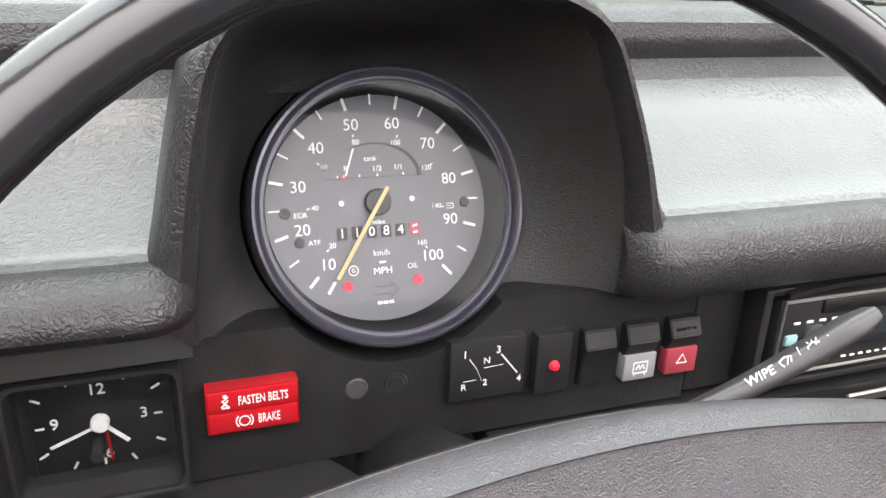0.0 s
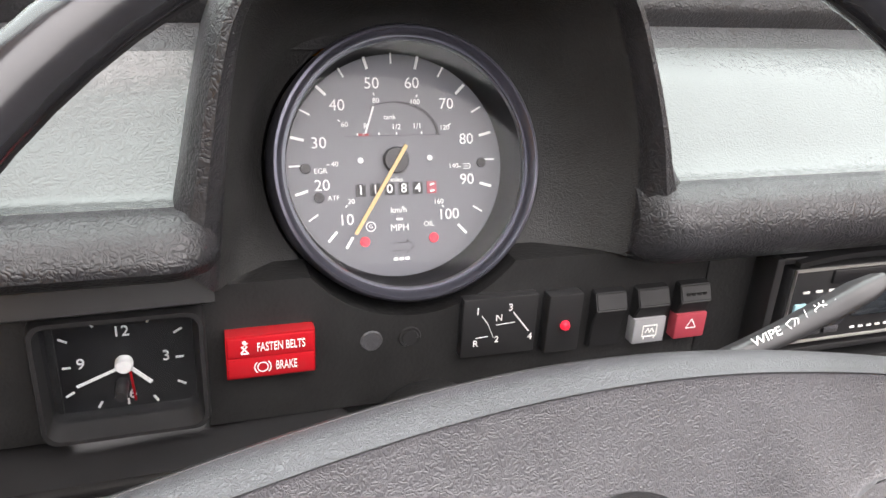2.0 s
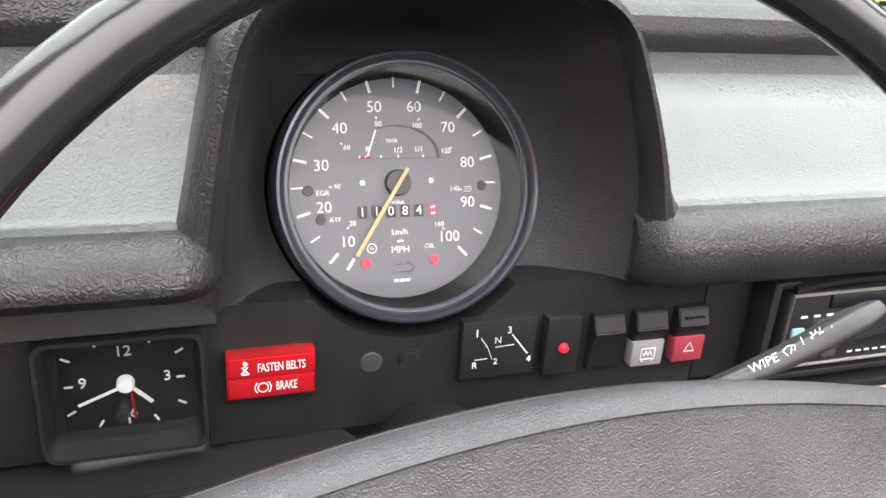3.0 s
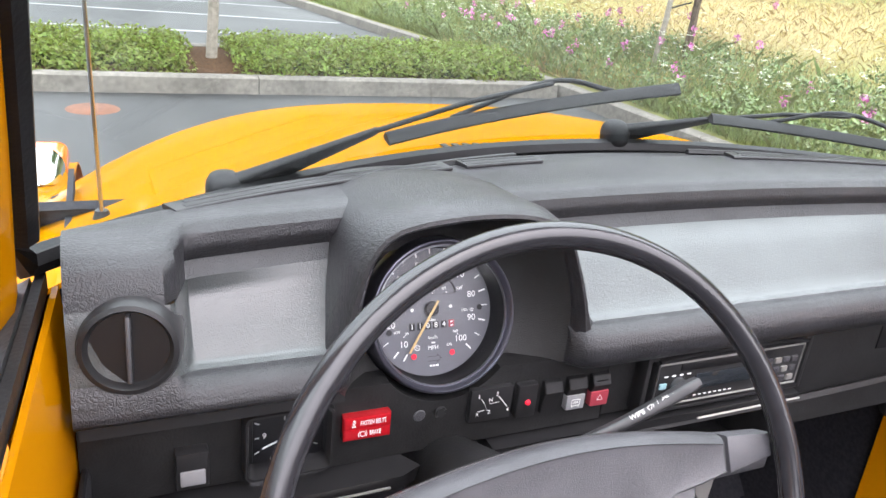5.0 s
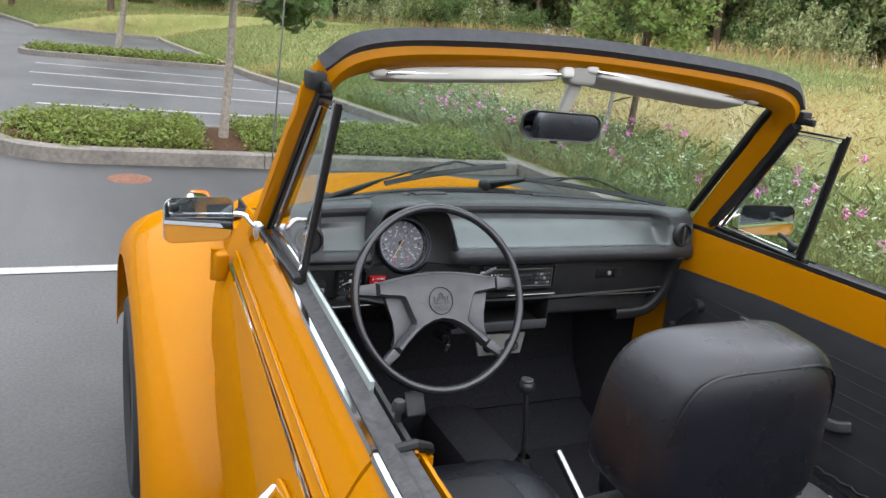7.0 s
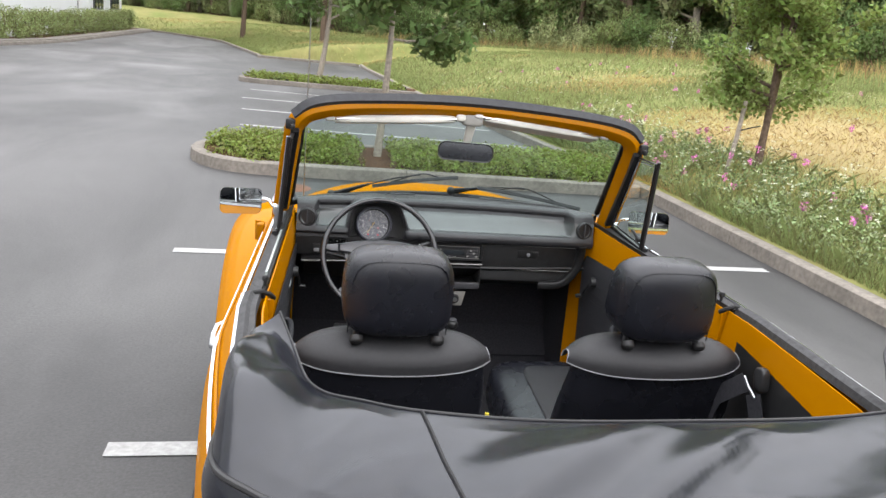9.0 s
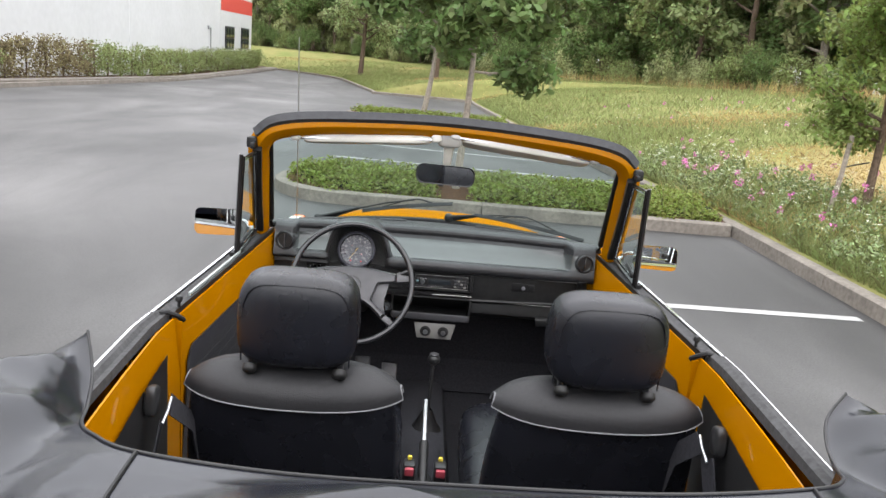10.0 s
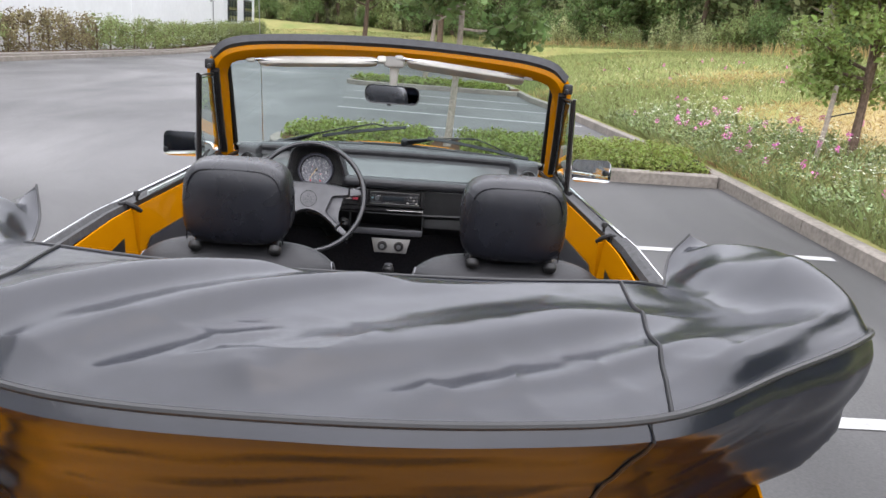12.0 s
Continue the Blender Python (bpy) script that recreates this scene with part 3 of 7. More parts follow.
def build_body():
    car = thing("convertible_car", "bright orange two-door convertible with its soft top folded down", "car")
    for s in (-1, 1):
        part("front_fender", fender(s, 0.66, 0.78, 0.52), PAINT, car, "orange bulbous front fender")
        part("rear_fender", fender(s, -1.70, 0.72, 0.455), PAINT, car, "orange bulbous rear fender")
        build_wheel(car, s * 0.712, 0.72)
        build_wheel(car, s * 0.67, -1.69)
        # running board
        part("running_board", box(0.20, 1.10, 0.04, at(s * 0.68, -0.57, 0.33), 0.012), RUBBER, car)
    # hood and cowl
    def hood(u, v):
        w = 2 * u - 1
        y = 0.24 + 1.22 * v - 0.16 * w * w * (1 - v)
        half = 0.585 - 0.20 * v ** 2
        z = 1.045 - 0.02 * v - 0.34 * v ** 2.6 - (0.060 + 0.11 * v) * abs(w) ** 3.0
        return (half * w, y, z)
    lid = part("hood", sheet(hood, 36, 36, 0.004), PAINT, car, "orange domed front luggage lid")
    for i in range(10):
        x = -0.116 + 0.0145 * i
        w = x / 0.585
        a, b = (Vector(hood((w + 1) / 2, (y - 0.24 + 0.16 * w * w) / 1.22)) + Vector((0, 0, 0.0012)) for y in (0.306, 0.334))
        part("air_slot", sweep([a, a.lerp(b, 0.5), b], rrect(0.0085, 0.0016, 0.0007)), DIALBLACK, lid)
    def nose(u, v):
        p = Vector(hood(u, 1.0))
        return (p.x * (1 + 0.1 * v), p.y + 0.12 * math.sin(v * 1.5), p.z - 0.42 * v)
    part("nose_panel", sheet(nose, 24, 8, 0.004), PAINT, car)
    for s in (-1, 1):
        def inner(u, v):
            p = Vector(hood(1 if s > 0 else 0, u))
            q = Vector((s * 0.57, p.y, 0.45))
            return p.lerp(q, v) - Vector((s * 0.004, 0, 0.003))
        part("front_quarter_panel", sheet(inner, 24, 8, 0.003), PAINT, car)
        # cowl side below the screen pillar
        def cowl(u, v):
            y = 0.12 - 0.16 * u
            return (s * (0.578 + 0.066 * math.sin(min(1, v * 3.2) * 1.5)), y, 1.05 - 0.70 * v)
        part("cowl_side", sheet(cowl, 6, 16, 0.02), PAINT, car)
    # floor pan
    part("floor_pan", box(1.16, 2.3, 0.05, at(0, -0.95, 0.30), 0.01), CARPET, car, "black carpeted floor")
    part("firewall", box(1.12, 0.03, 0.66, at(0, 0.42, 0.62) @ pose(0, 0, 0, -14, 0, 0), 0.01), CARPET, car)
    for s in (-1, 1):
        part("kick_panel", sheet(lambda u, v: (s * (0.534 + 0.012 * v), 0.100 + 0.36 * u, 0.985 - 0.70 * v), 8, 8, 0.006), CARPET, car, "black carpeted kick panel")
        part("hinge_pillar", sheet(lambda u, v: (s * (0.528 + 0.050 * v - (0.006 + 0.036 * v) * u), 0.019 + 0.080 * u, 0.975 - 0.66 * v), 8, 14, 0.006), PAINT, car)
        part("door_weatherstrip", tube([(s * (0.5255 + 0.052 * v), 0.0165, 0.975 - 0.66 * v) for v in [i / 10 for i in range(11)]], 0.0035, 8), RUBBER, car, "black rubber door seal")
        part("rocker_panel", box(0.07, 1.02, 0.20, at(s * 0.575, -0.38, 0.335), 0.02), CARPET, car)
    part("toe_board", sheet(lambda u, v: (-0.57 + 1.14 * u, 0.05 + 0.42 * v, 0.318 + 0.16 * v * v), 8, 8, 0.01), CARPET, car)
    part("bulkhead", sheet(lambda u, v: (-0.57 + 1.14 * u, 0.30 + 0.16 * math.sin(v * 3.14), 1.0 - 0.62 * v), 8, 10, 0.01), CARPET, car)
    part("tunnel", box(0.17, 1.9, 0.17, at(0.0, -0.75, 0.40), 0.05), CARPET, car)
    return car


def sill_x(y):
    """Half width of the body at the sill line."""
    t = -y
    return 0.578 + 0.064 * min(t, 0.95) - 0.03 * max(0.0, t - 0.95)


def side_skin(y, v):
    """The body side below the sill: a rounded shoulder, then nearly upright."""
    x = sill_x(y) + 0.062 * math.sin(min(1.0, v * 3.2) * math.pi / 2) ** 0.8 + 0.012 * math.sin(min(1.0, v * 1.2) * math.pi) - 0.03 * max(0.0, v - 0.6)
    return x, 1.046 - 0.70 * v


def build_door(car, s):
    """A door: outer skin, inner skin, card, sill trims and fittings. s: -1 the driver's, 1 the passenger's."""
    y0, y1 = 0.015, -0.862
    def outer(u, v):
        y = y0 + (y1 - y0) * u
        x, z = side_skin(y, v)
        return (s * x, y, z)
    d = part("door", sheet(outer, 30, 36, 0.005), PAINT, car, "orange door with black inner card and chrome trim")
    def inner(u, v):
        y = y0 + (y1 - y0) * u
        return (s * (sill_x(y) - 0.046 - 0.010 * min(1, v * 5) + 0.040 * max(0.0, v - 0.1)), y, 1.040 - 0.66 * v)
    part("inner_skin", sheet(inner, 24, 16, 0.004), PAINT, d)
    def inx(y, z=0.85):
        """The card's face: the door thickens towards its top."""
        v = (1.040 - z) / 0.66
        return sill_x(y) - 0.046 - 0.010 * min(1, v * 5) + 0.040 * max(0.0, v - 0.1)
    top = lambda y: 0.930 + 0.012 * ramp(-y, 0.0, 0.35) + 0.012 * (-y)
    def card(u, v):
        y = y0 - 0.026 - 0.80 * u
        z = top(y) - 0.50 * v
        z -= 0.035 * (1 - ramp(u, 0.0, 0.05)) ** 2 * (1 - v) + 0.03 * ramp(u, 0.96, 1.0) ** 2 * (1 - v)
        return (s * (inx(y, z) - 0.0075), y, z)
    part("door_card", sheet(card, 60, 14, 0.004), DOORCARD, d, "black ribbed vinyl door card")
    part("card_edge", tube([Vector(card(u, 0)) - Vector((s * 0.002, 0, 0)) for u in [i / 60 for i in range(61)]], 0.0022, 6), RUBBER, d)
    for z in (0.886, 0.852, 0.817, 0.784, 0.694):
        part("card_rib", tube([(s * (inx(y, z) - 0.0118), y, z) for y in [-0.10 - 0.085 * j for j in range(9)]], 0.0012, 6), SATIN, d, "raised welded rib")
    part("door_pocket", sheet(lambda u, v: (s * (inx(-0.10 - 0.62 * u, 0.60) - 0.010 - 0.016 * (1 - v)), -0.10 - 0.62 * u, 0.635 - 0.17 * v), 20, 4, 0.004), DOORCARD, d)
    part("pocket_edge", tube([(s * (inx(-0.10 - 0.62 * i / 48, 0.64) - 0.028), -0.10 - 0.62 * i / 48, 0.638 + 0.003 * math.sin(i * 2.1)) for i in range(49)], 0.004, 6), SEATVINYL, d, "gathered elastic pocket edge")
    cr = part("window_crank", lathe([(0.0, 0.022), (0.016, 0.020), (0.020, 0.0)], 24, at(s * (inx(-0.122) - 0.008), -0.122, 0.858) @ pose(0, 0, 0, 0, 0, s * -90)), SATIN, d)
    part("crank_arm", sweep([(s * (inx(-0.122) - 0.024), -0.122, 0.858), (s * (inx(-0.09) - 0.030), -0.096, 0.822), (s * (inx(-0.06) - 0.030), -0.074, 0.790)], rrect(0.011, 0.007, 0.003), up=(1, 0, 0)), SATIN, cr)
    part("crank_knob", lathe([(0.0, 0.022), (0.007, 0.020), (0.008, 0.0)], 18, at(s * (inx(-0.06) - 0.030), -0.074, 0.790) @ pose(0, 0, 0, 0, 0, s * -90)), SATIN, cr)
    # recessed latch with its bright lever, and the armrest grab below it
    lt = part("latch_plate", moved(plate(rrect(0.086, 0.046, 0.012), 0.004, None, 0.0015), at(s * (inx(-0.29, 0.86) - 0.006), -0.292, 0.862) @ pose(0, 0, 0, 0, 0, s * -90)), SATIN, d, "black oval latch surround")
    part("latch_lever", sweep([(s * (inx(-0.25, 0.87) - 0.012), -0.252, 0.878), (s * (inx(-0.28, 0.87) - 0.016), -0.285, 0.880), (s * (inx(-0.31, 0.87) - 0.013), -0.318, 0.872)], rrect(0.008, 0.004, 0.0015), up=(1, 0, 0)), DULLCHROME, lt)
    part("latch_screw", lathe([(0.0, 0.002), (0.004, 0.001), (0.0045, 0.0)], 12, at(s * (inx(-0.33, 0.87) - 0.010), -0.330, 0.868) @ pose(0, 0, 0, 0, 0, s * -90)), CHROME, lt)
    part("door_pull", sweep(smooth_path([(s * (inx(-0.30, 0.75) - 0.008), -0.300, 0.758), (s * (inx(-0.32, 0.75) - 0.030), -0.325, 0.752), (s * (inx(-0.42, 0.75) - 0.036), -0.42, 0.748), (s * (inx(-0.54, 0.75) - 0.030), -0.54, 0.748), (s * (inx(-0.56, 0.75) - 0.008), -0.57, 0.755)], 16), rrect(0.026, 0.016, 0.006), up=(1, 0, 0)), DOORCARD, d, "soft black door pull")
    ys = [y0 + (y1 - y0) * i / 20 for i in range(21)]
    part("window_channel", sweep([(s * (sill_x(y) - 0.020), y, 1.046) for y in ys], [(-0.017, -0.012), (0.017, -0.012), (0.014, 0.002), (0.004, -0.004), (-0.004, -0.004), (-0.014, 0.002)]), SILL, d, "worn black felt window channel")
    part("chrome_strip", sweep([(s * (sill_x(y) + 0.001), y, 1.050) for y in ys], [(-0.004, -0.006), (0.004, -0.006), (0.0034, 0.002), (-0.0034, 0.002)]), CHROME, d, "bright chrome strip along the sill")
    gy = [y for y in ys if y < -0.30 and y > -0.75]
    if s < 0:
        part("window_glass", sweep([(s * (sill_x(y) - 0.034), y, 1.050) for y in gy], [(-0.0028, -0.10), (0.0028, -0.10), (0.0028, 0.008), (-0.0028, 0.008)]), GLASSEDGE, d, "pale top edge of the lowered window")
    part("inner_wiper_strip", sweep([(s * (sill_x(y) - 0.0405), y, 1.047) for y in ys], [(-0.0030, -0.010), (0.0030, -0.010), (0.0030, 0.004), (-0.0030, 0.004)]), RUBBER, d)
    for w, wd, mt in ((0.128, 0.0032, CHROME), (0.090, 0.0022, PAINT)):
        part("side_moulding", sweep([(s * (side_skin(y, w)[0] + 0.003), y, side_skin(y, w)[1]) for y in ys], [(-wd, -wd), (wd, -wd), (wd, wd), (-wd, wd)]), mt, d)
    part("lock_button", join(tube([(s * (sill_x(-0.81) - 0.040), -0.812, 1.03), (s * (sill_x(-0.81) - 0.040), -0.812, 1.066)], 0.004, 10), lathe([(0.0, 0.0), (0.0075, 0.0), (0.0085, 0.006), (0.006, 0.012), (0.0, 0.013)], 16, at(s * (sill_x(-0.81) - 0.040), -0.812, 1.064) @ pose(0, 0, 0, -90, 0, 0))), PLASTIC, d, "black door lock button")
    part("seal_tongue", tube([(s * (sill_x(-0.86) - 0.018), -0.868, 1.052), (s * (sill_x(-0.86) - 0.04), -0.872, 1.058), (s * (sill_x(-0.86) - 0.058), -0.866, 1.048), (s * (sill_x(-0.86) - 0.066), -0.852, 1.035)], 0.006, 8), RUBBER, d)
    # handle
    hx = side_skin(-0.70, 0.22)[0]
    h = part("door_handle", tube([(s * (hx + 0.002), -0.695, 0.902), (s * (hx + 0.018), -0.710, 0.900), (s * (hx + 0.023), -0.745, 0.890), (s * (hx + 0.020), -0.790, 0.885), (s * (hx + 0.002), -0.808, 0.886)], 0.0105, 10, up=(0, 0, 1)), CHROME, d, "chrome pull handle")
    part("handle_recess", pillow(0.012, 0.13, 0.075, 0.7, 0.7, m=at(s * (hx - 0.002), -0.745, 0.890)), PAINT, h)
    # hinge barrels
    for z in (0.945, 0.62):
        part("hinge", join(box(0.028, 0.05, 0.060, at(s * (sill_x(0) + 0.064), 0.045, z), 0.008), tube([(s * (sill_x(0) + 0.074), 0.055, z - 0.034), (s * (sill_x(0) + 0.074), 0.055, z + 0.034)], 0.009, 12)), PAINT, d)
    return d


def build_quarter(car, s):
    """The rear side behind the door: outer skin, inner orange skin, trim and the sill rail."""
    y0, y1 = -0.868, -1.62
    def outer(u, v):
        y = y0 + (y1 - y0) * u
        x, z = side_skin(y, v)
        return (s * (x - 0.05 * u * u), y, z - 0.01 * u)
    part("quarter_panel", sheet(outer, 20, 24, 0.005), PAINT, car, "orange rear quarter panel")
    def inner(u, v):
        y = y0 + (y1 - y0) * u
        return (s * (sill_x(y) - 0.048 - 0.012 * min(1, v * 5) - 0.03 * u * u), y, 1.044 - 0.66 * v)
    part("quarter_inner_skin", sheet(inner, 16, 16, 0.004), PAINT, car)
    part("door_jamb", sheet(lambda u, v: (s * (sill_x(y0) - 0.066 + 0.062 * u), y0 + 0.003, 1.035 - 0.66 * v), 4, 14, 0.01), PAINT, car)
    tri = [(-0.945, 0.992), (-1.10, 0.982), (-1.56, 0.955), (-1.56, 0.40), (-0.945, 0.40)]
    part("quarter_trim", bm_of([(s * (sill_x(y) - 0.066 - 0.03 * ((y - y0) / (y1 - y0)) ** 2), y, z) for y, z in tri], [(0, 1, 2, 3, 4)]), SATIN, car, "black vinyl quarter trim")
    ys = [y0 + (y1 + 0.12 - y0) * i / 14 for i in range(15)]
    part("sill_rail", sweep([(s * (sill_x(y) - 0.018), y, 1.050) for y in ys], [(-0.020, -0.014), (0.018, -0.014), (0.016, 0.004), (0.002, 0.010), (-0.006, 0.002), (-0.018, 0.004)]), SILL, car, "worn black sealing rail")
    part("chrome_strip", sweep([(s * (sill_x(y) + 0.002), y, 1.050) for y in ys], [(-0.0038, -0.006), (0.0038, -0.006), (0.003, 0.002), (-0.003, 0.002)]), CHROME, car)
    for w, wd, mt in ((0.128, 0.0032, CHROME), (0.090, 0.0022, PAINT)):
        part("side_moulding", sweep([(s * (side_skin(y, w)[0] + 0.003 - 0.05 * ((y - y0) / (y1 - y0)) ** 2), y, side_skin(y, w)[1]) for y in ys], [(-wd, -wd), (wd, -wd), (wd, wd), (-wd, wd)]), mt, car)


def build_vent_window(car, s):
    """The front quarter light in its black and chrome frame."""
    A, B, C, D = Vector((s * 0.544, -0.275, 1.334)), Vector((s * 0.549, -0.392, 1.336)), Vector((s * 0.571, -0.335, 1.052)), Vector((s * 0.570, -0.095, 1.062))
    path = [A.lerp(B, i / 4) for i in range(4)] + [B.lerp(C, i / 8) for i in range(8)] + [C.lerp(D, i / 6) for i in range(6)] + [D.lerp(A, i / 8) for i in range(8)]
    v = part("vent_window", sweep(path, rrect(0.005, 0.009, 0.002), up=(1, 0, 0), closed=True), VENTMETAL, car, "dark metal framed quarter light")
    part("chrome_inner_frame", sweep([p.lerp((A + B + C + D) / 4, 0.07) for p in path], ring(0.0025, 6), up=(1, 0, 0), closed=True), CHROME, v)
    g = part("pane", bm_of([A, B, C, D], [(0, 1, 2, 3)]), SCREEN, v)
    g.visible_shadow = False
    post = [Vector((s * 0.553, -0.399, 1.343)), Vector((s * 0.574, -0.344, 1.06)), Vector((s * 0.577, -0.338, 1.03))]
    part("channel_post", sweep(post, rrect(0.009, 0.010, 0.003), up=(1, 0, 0)), VENTMETAL, v)
    part("chrome_edge", sweep([p + Vector((s * 0.006, 0.003, 0)) for p in post], ring(0.0025, 6), up=(1, 0, 0)), CHROME, v)
    part("catch_lever", join(tube([(s * 0.572, -0.315, 1.072), (s * 0.564, -0.316, 1.082), (s * 0.560, -0.300, 1.092), (s * 0.559, -0.280, 1.096)], 0.005, 8), pillow(0.016, 0.026, 0.020, 0.7, 0.7, m=at(s * 0.568, -0.316, 1.076))), SATIN, v)
    part("sill_seal", sweep([(s * 0.584, -0.02 - 0.33 * i / 6, 1.048) for i in range(7)], rrect(0.015, 0.014, 0.004)), RUBBER, v)
    part("latch_block", join(box(0.028, 0.050, 0.030, at(s * 0.553, -0.262, 1.362), 0.005), box(0.012, 0.030, 0.016, at(s * 0.545, -0.300, 1.356), 0.004)), RUBBER, v, "black latch socket")
    part("pillar_seal", sweep([(s * 0.566, -0.065, 1.06), (s * 0.558, -0.135, 1.15), (s * 0.547, -0.220, 1.27), (s * 0.538, -0.275, 1.345)], [(-0.009, -0.012), (0.009, -0.012), (0.008, 0.012), (-0.008, 0.012)], up=(1, 0, 0)), RUBBER, v, "thick black pillar seal")


def build_door_mirror(car, s, corners, arm0):
    """A chrome door mirror on its arm. corners: top left, top right and lower left of the glass."""
    tl, tr, bl = (Vector(c) for c in corners)
    c = (tr + bl) / 2
    xa, za = (tr - tl).normalized(), (tl - bl).normalized()
    w, h = (tr - tl).length, (tl - bl).length
    ya = za.cross(xa)
    za = xa.cross(ya)
    M = Matrix((xa, ya, za)).transposed().to_4x4()
    M.translation = c
    o = rrect(w, h, 0.018, 6)
    k = len(o)
    rings = [[(x * 0.97, 0.0, z * 0.96) for x, z in o], [(x, 0.0, z) for x, z in o], [(x, 0.006, z) for x, z in o], [(x * 0.9, 0.020, z * 0.85) for x, z in o], [(x * 0.55, 0.030, z * 0.5) for x, z in o]]
    vs = [p for r in rings for p in r]
    fs = [(j * k + i, j * k + (i + 1) % k, (j + 1) * k + (i + 1) % k, (j + 1) * k + i) for j in range(4) for i in range(k)] + [tuple(range(4 * k, 5 * k))]
    m = part("door_mirror", moved(bm_of(vs, fs), M), CHROME, car, "chrome rectangular door mirror on a bent arm")
    part("mirror_glass", moved(plate([(x * 0.96, z * 0.955) for x, z in o], 0.001, at(0, 0.002, 0)), M), MIRROR, m)
    inner = M @ Vector((-s * w * 0.48, 0.012, 0.1 * h))
    part("mirror_arm", tube(smooth_path([inner, inner.lerp(Vector(arm0), 0.5) + Vector((0, 0.0, 0.012)), Vector(arm0) + Vector((s * 0.012, 0, 0.010)), Vector(arm0)], 12), 0.0055, 10), CHROME, m)
    part("mirror_foot", pillow(0.022, 0.03, 0.045, 0.7, 0.7, m=at(*arm0)), CHROME, m)


def build_screen(car):
    """The windshield: frame, pane, rubber and header seal."""
    out = [(-0.576, -0.02, 1.03), (-0.563, -0.10, 1.15), (-0.549, -0.19, 1.28), (-0.533, -0.245, 1.365), (-0.47, -0.255, 1.408),
           (-0.30, -0.225, 1.428), (0, -0.19, 1.438)]
    out += [(-x, y, z) for x, y, z in out[-2::-1]]
    path = smooth_path(out, 72)
    prof = [(-0.022, -0.028), (0.014, -0.030), (0.022, -0.010), (0.022, 0.016), (0.010, 0.026), (-0.016, 0.026), (-0.024, 0.010)]
    part("windshield_frame", sweep(path, prof, up=(0, -0.7, 0.7), scale=lambda u: 1.06 - 0.06 * ramp(min(u, 1 - u), 0.16, 0.30)), PAINT, car, "orange windshield frame")
    seal = smooth_path([(x * 1.02, y - 0.022, z + 0.022) for x, y, z in out[3:-3]], 50)
    part("header_seal", sweep(seal, [(-0.012, -0.016), (0.012, -0.016), (0.014, 0.010), (-0.012, 0.012)], up=(0, -0.7, 0.7)), CLOTHTOP, car, "dark grey header seal")
    def pane(u, v):
        w = 2 * u - 1
        lo = Vector((0.545 * w, 0.21 - 0.20 * w * w, 1.072 - 0.012 * w * w))
        hi = Vector((0.515 * w, -0.165 - 0.055 * w * w, 1.415 - 0.035 * w * w))
        return lo.lerp(hi, v)
    g = part("windshield", sheet(pane, 30, 12), SCREEN, car, "curved laminated windshield")
    g.visible_shadow = False
    edge = [pane(i / 30, 0) for i in range(31)] + [pane(1, i / 12) for i in range(1, 12)] + [pane(1 - i / 30, 1) for i in range(31)] + [pane(0, 1 - i / 12) for i in range(1, 12)]
    part("windshield_rubber", tube(edge, 0.0105, 8, closed=True, up=(0, -0.7, 0.7)), RUBBER, car, "black rubber gasket")
    return pane


CAR = build_body()
for s in (-1, 1):
    build_door(CAR, s)
PANE = build_screen(CAR)
for s in (-1, 1):
    build_quarter(CAR, s)
    build_vent_window(CAR, s)
build_door_mirror(CAR, -1, ((-0.766, -0.083, 1.118), (-0.637, -0.047, 1.113), (-0.765, -0.091, 1.034)), (-0.589, -0.062, 1.052))
build_door_mirror(CAR, 1, ((0.630, -0.086, 1.116), (0.750, -0.152, 1.130), (0.632, -0.093, 1.040)), (0.592, -0.060, 1.050))
TILT = 18.6
W0 = at(-0.2527, -0.2095, 0.951) @ pose(0, 0, 0, -26, 0, 2)   # wheel: x right, z up its face, -y towards the driver


def inset(outline, d):
    """The closed 2D outline drawn in by d along its own normals."""
    n, out = len(outline), []
    area = sum(outline[i][0] * outline[(i + 1) % n][1] - outline[(i + 1) % n][0] * outline[i][1] for i in range(n))
    for i in range(n):
        (ax, az), (bx, bz), (cx, cz) = outline[i - 1], outline[i], outline[(i + 1) % n]
        e, f = Vector((bx - ax, bz - az)).normalized(), Vector((cx - bx, cz - bz)).normalized()
        g = Vector((-e.y - f.y, e.x + f.x)) * (1 if area > 0 else -1)
        g.normalize()
        k = max(0.55, abs(Vector((-e.y, e.x)).dot(g)))
        out.append((bx + g.x * d / k, bz + g.y * d / k))
    return out


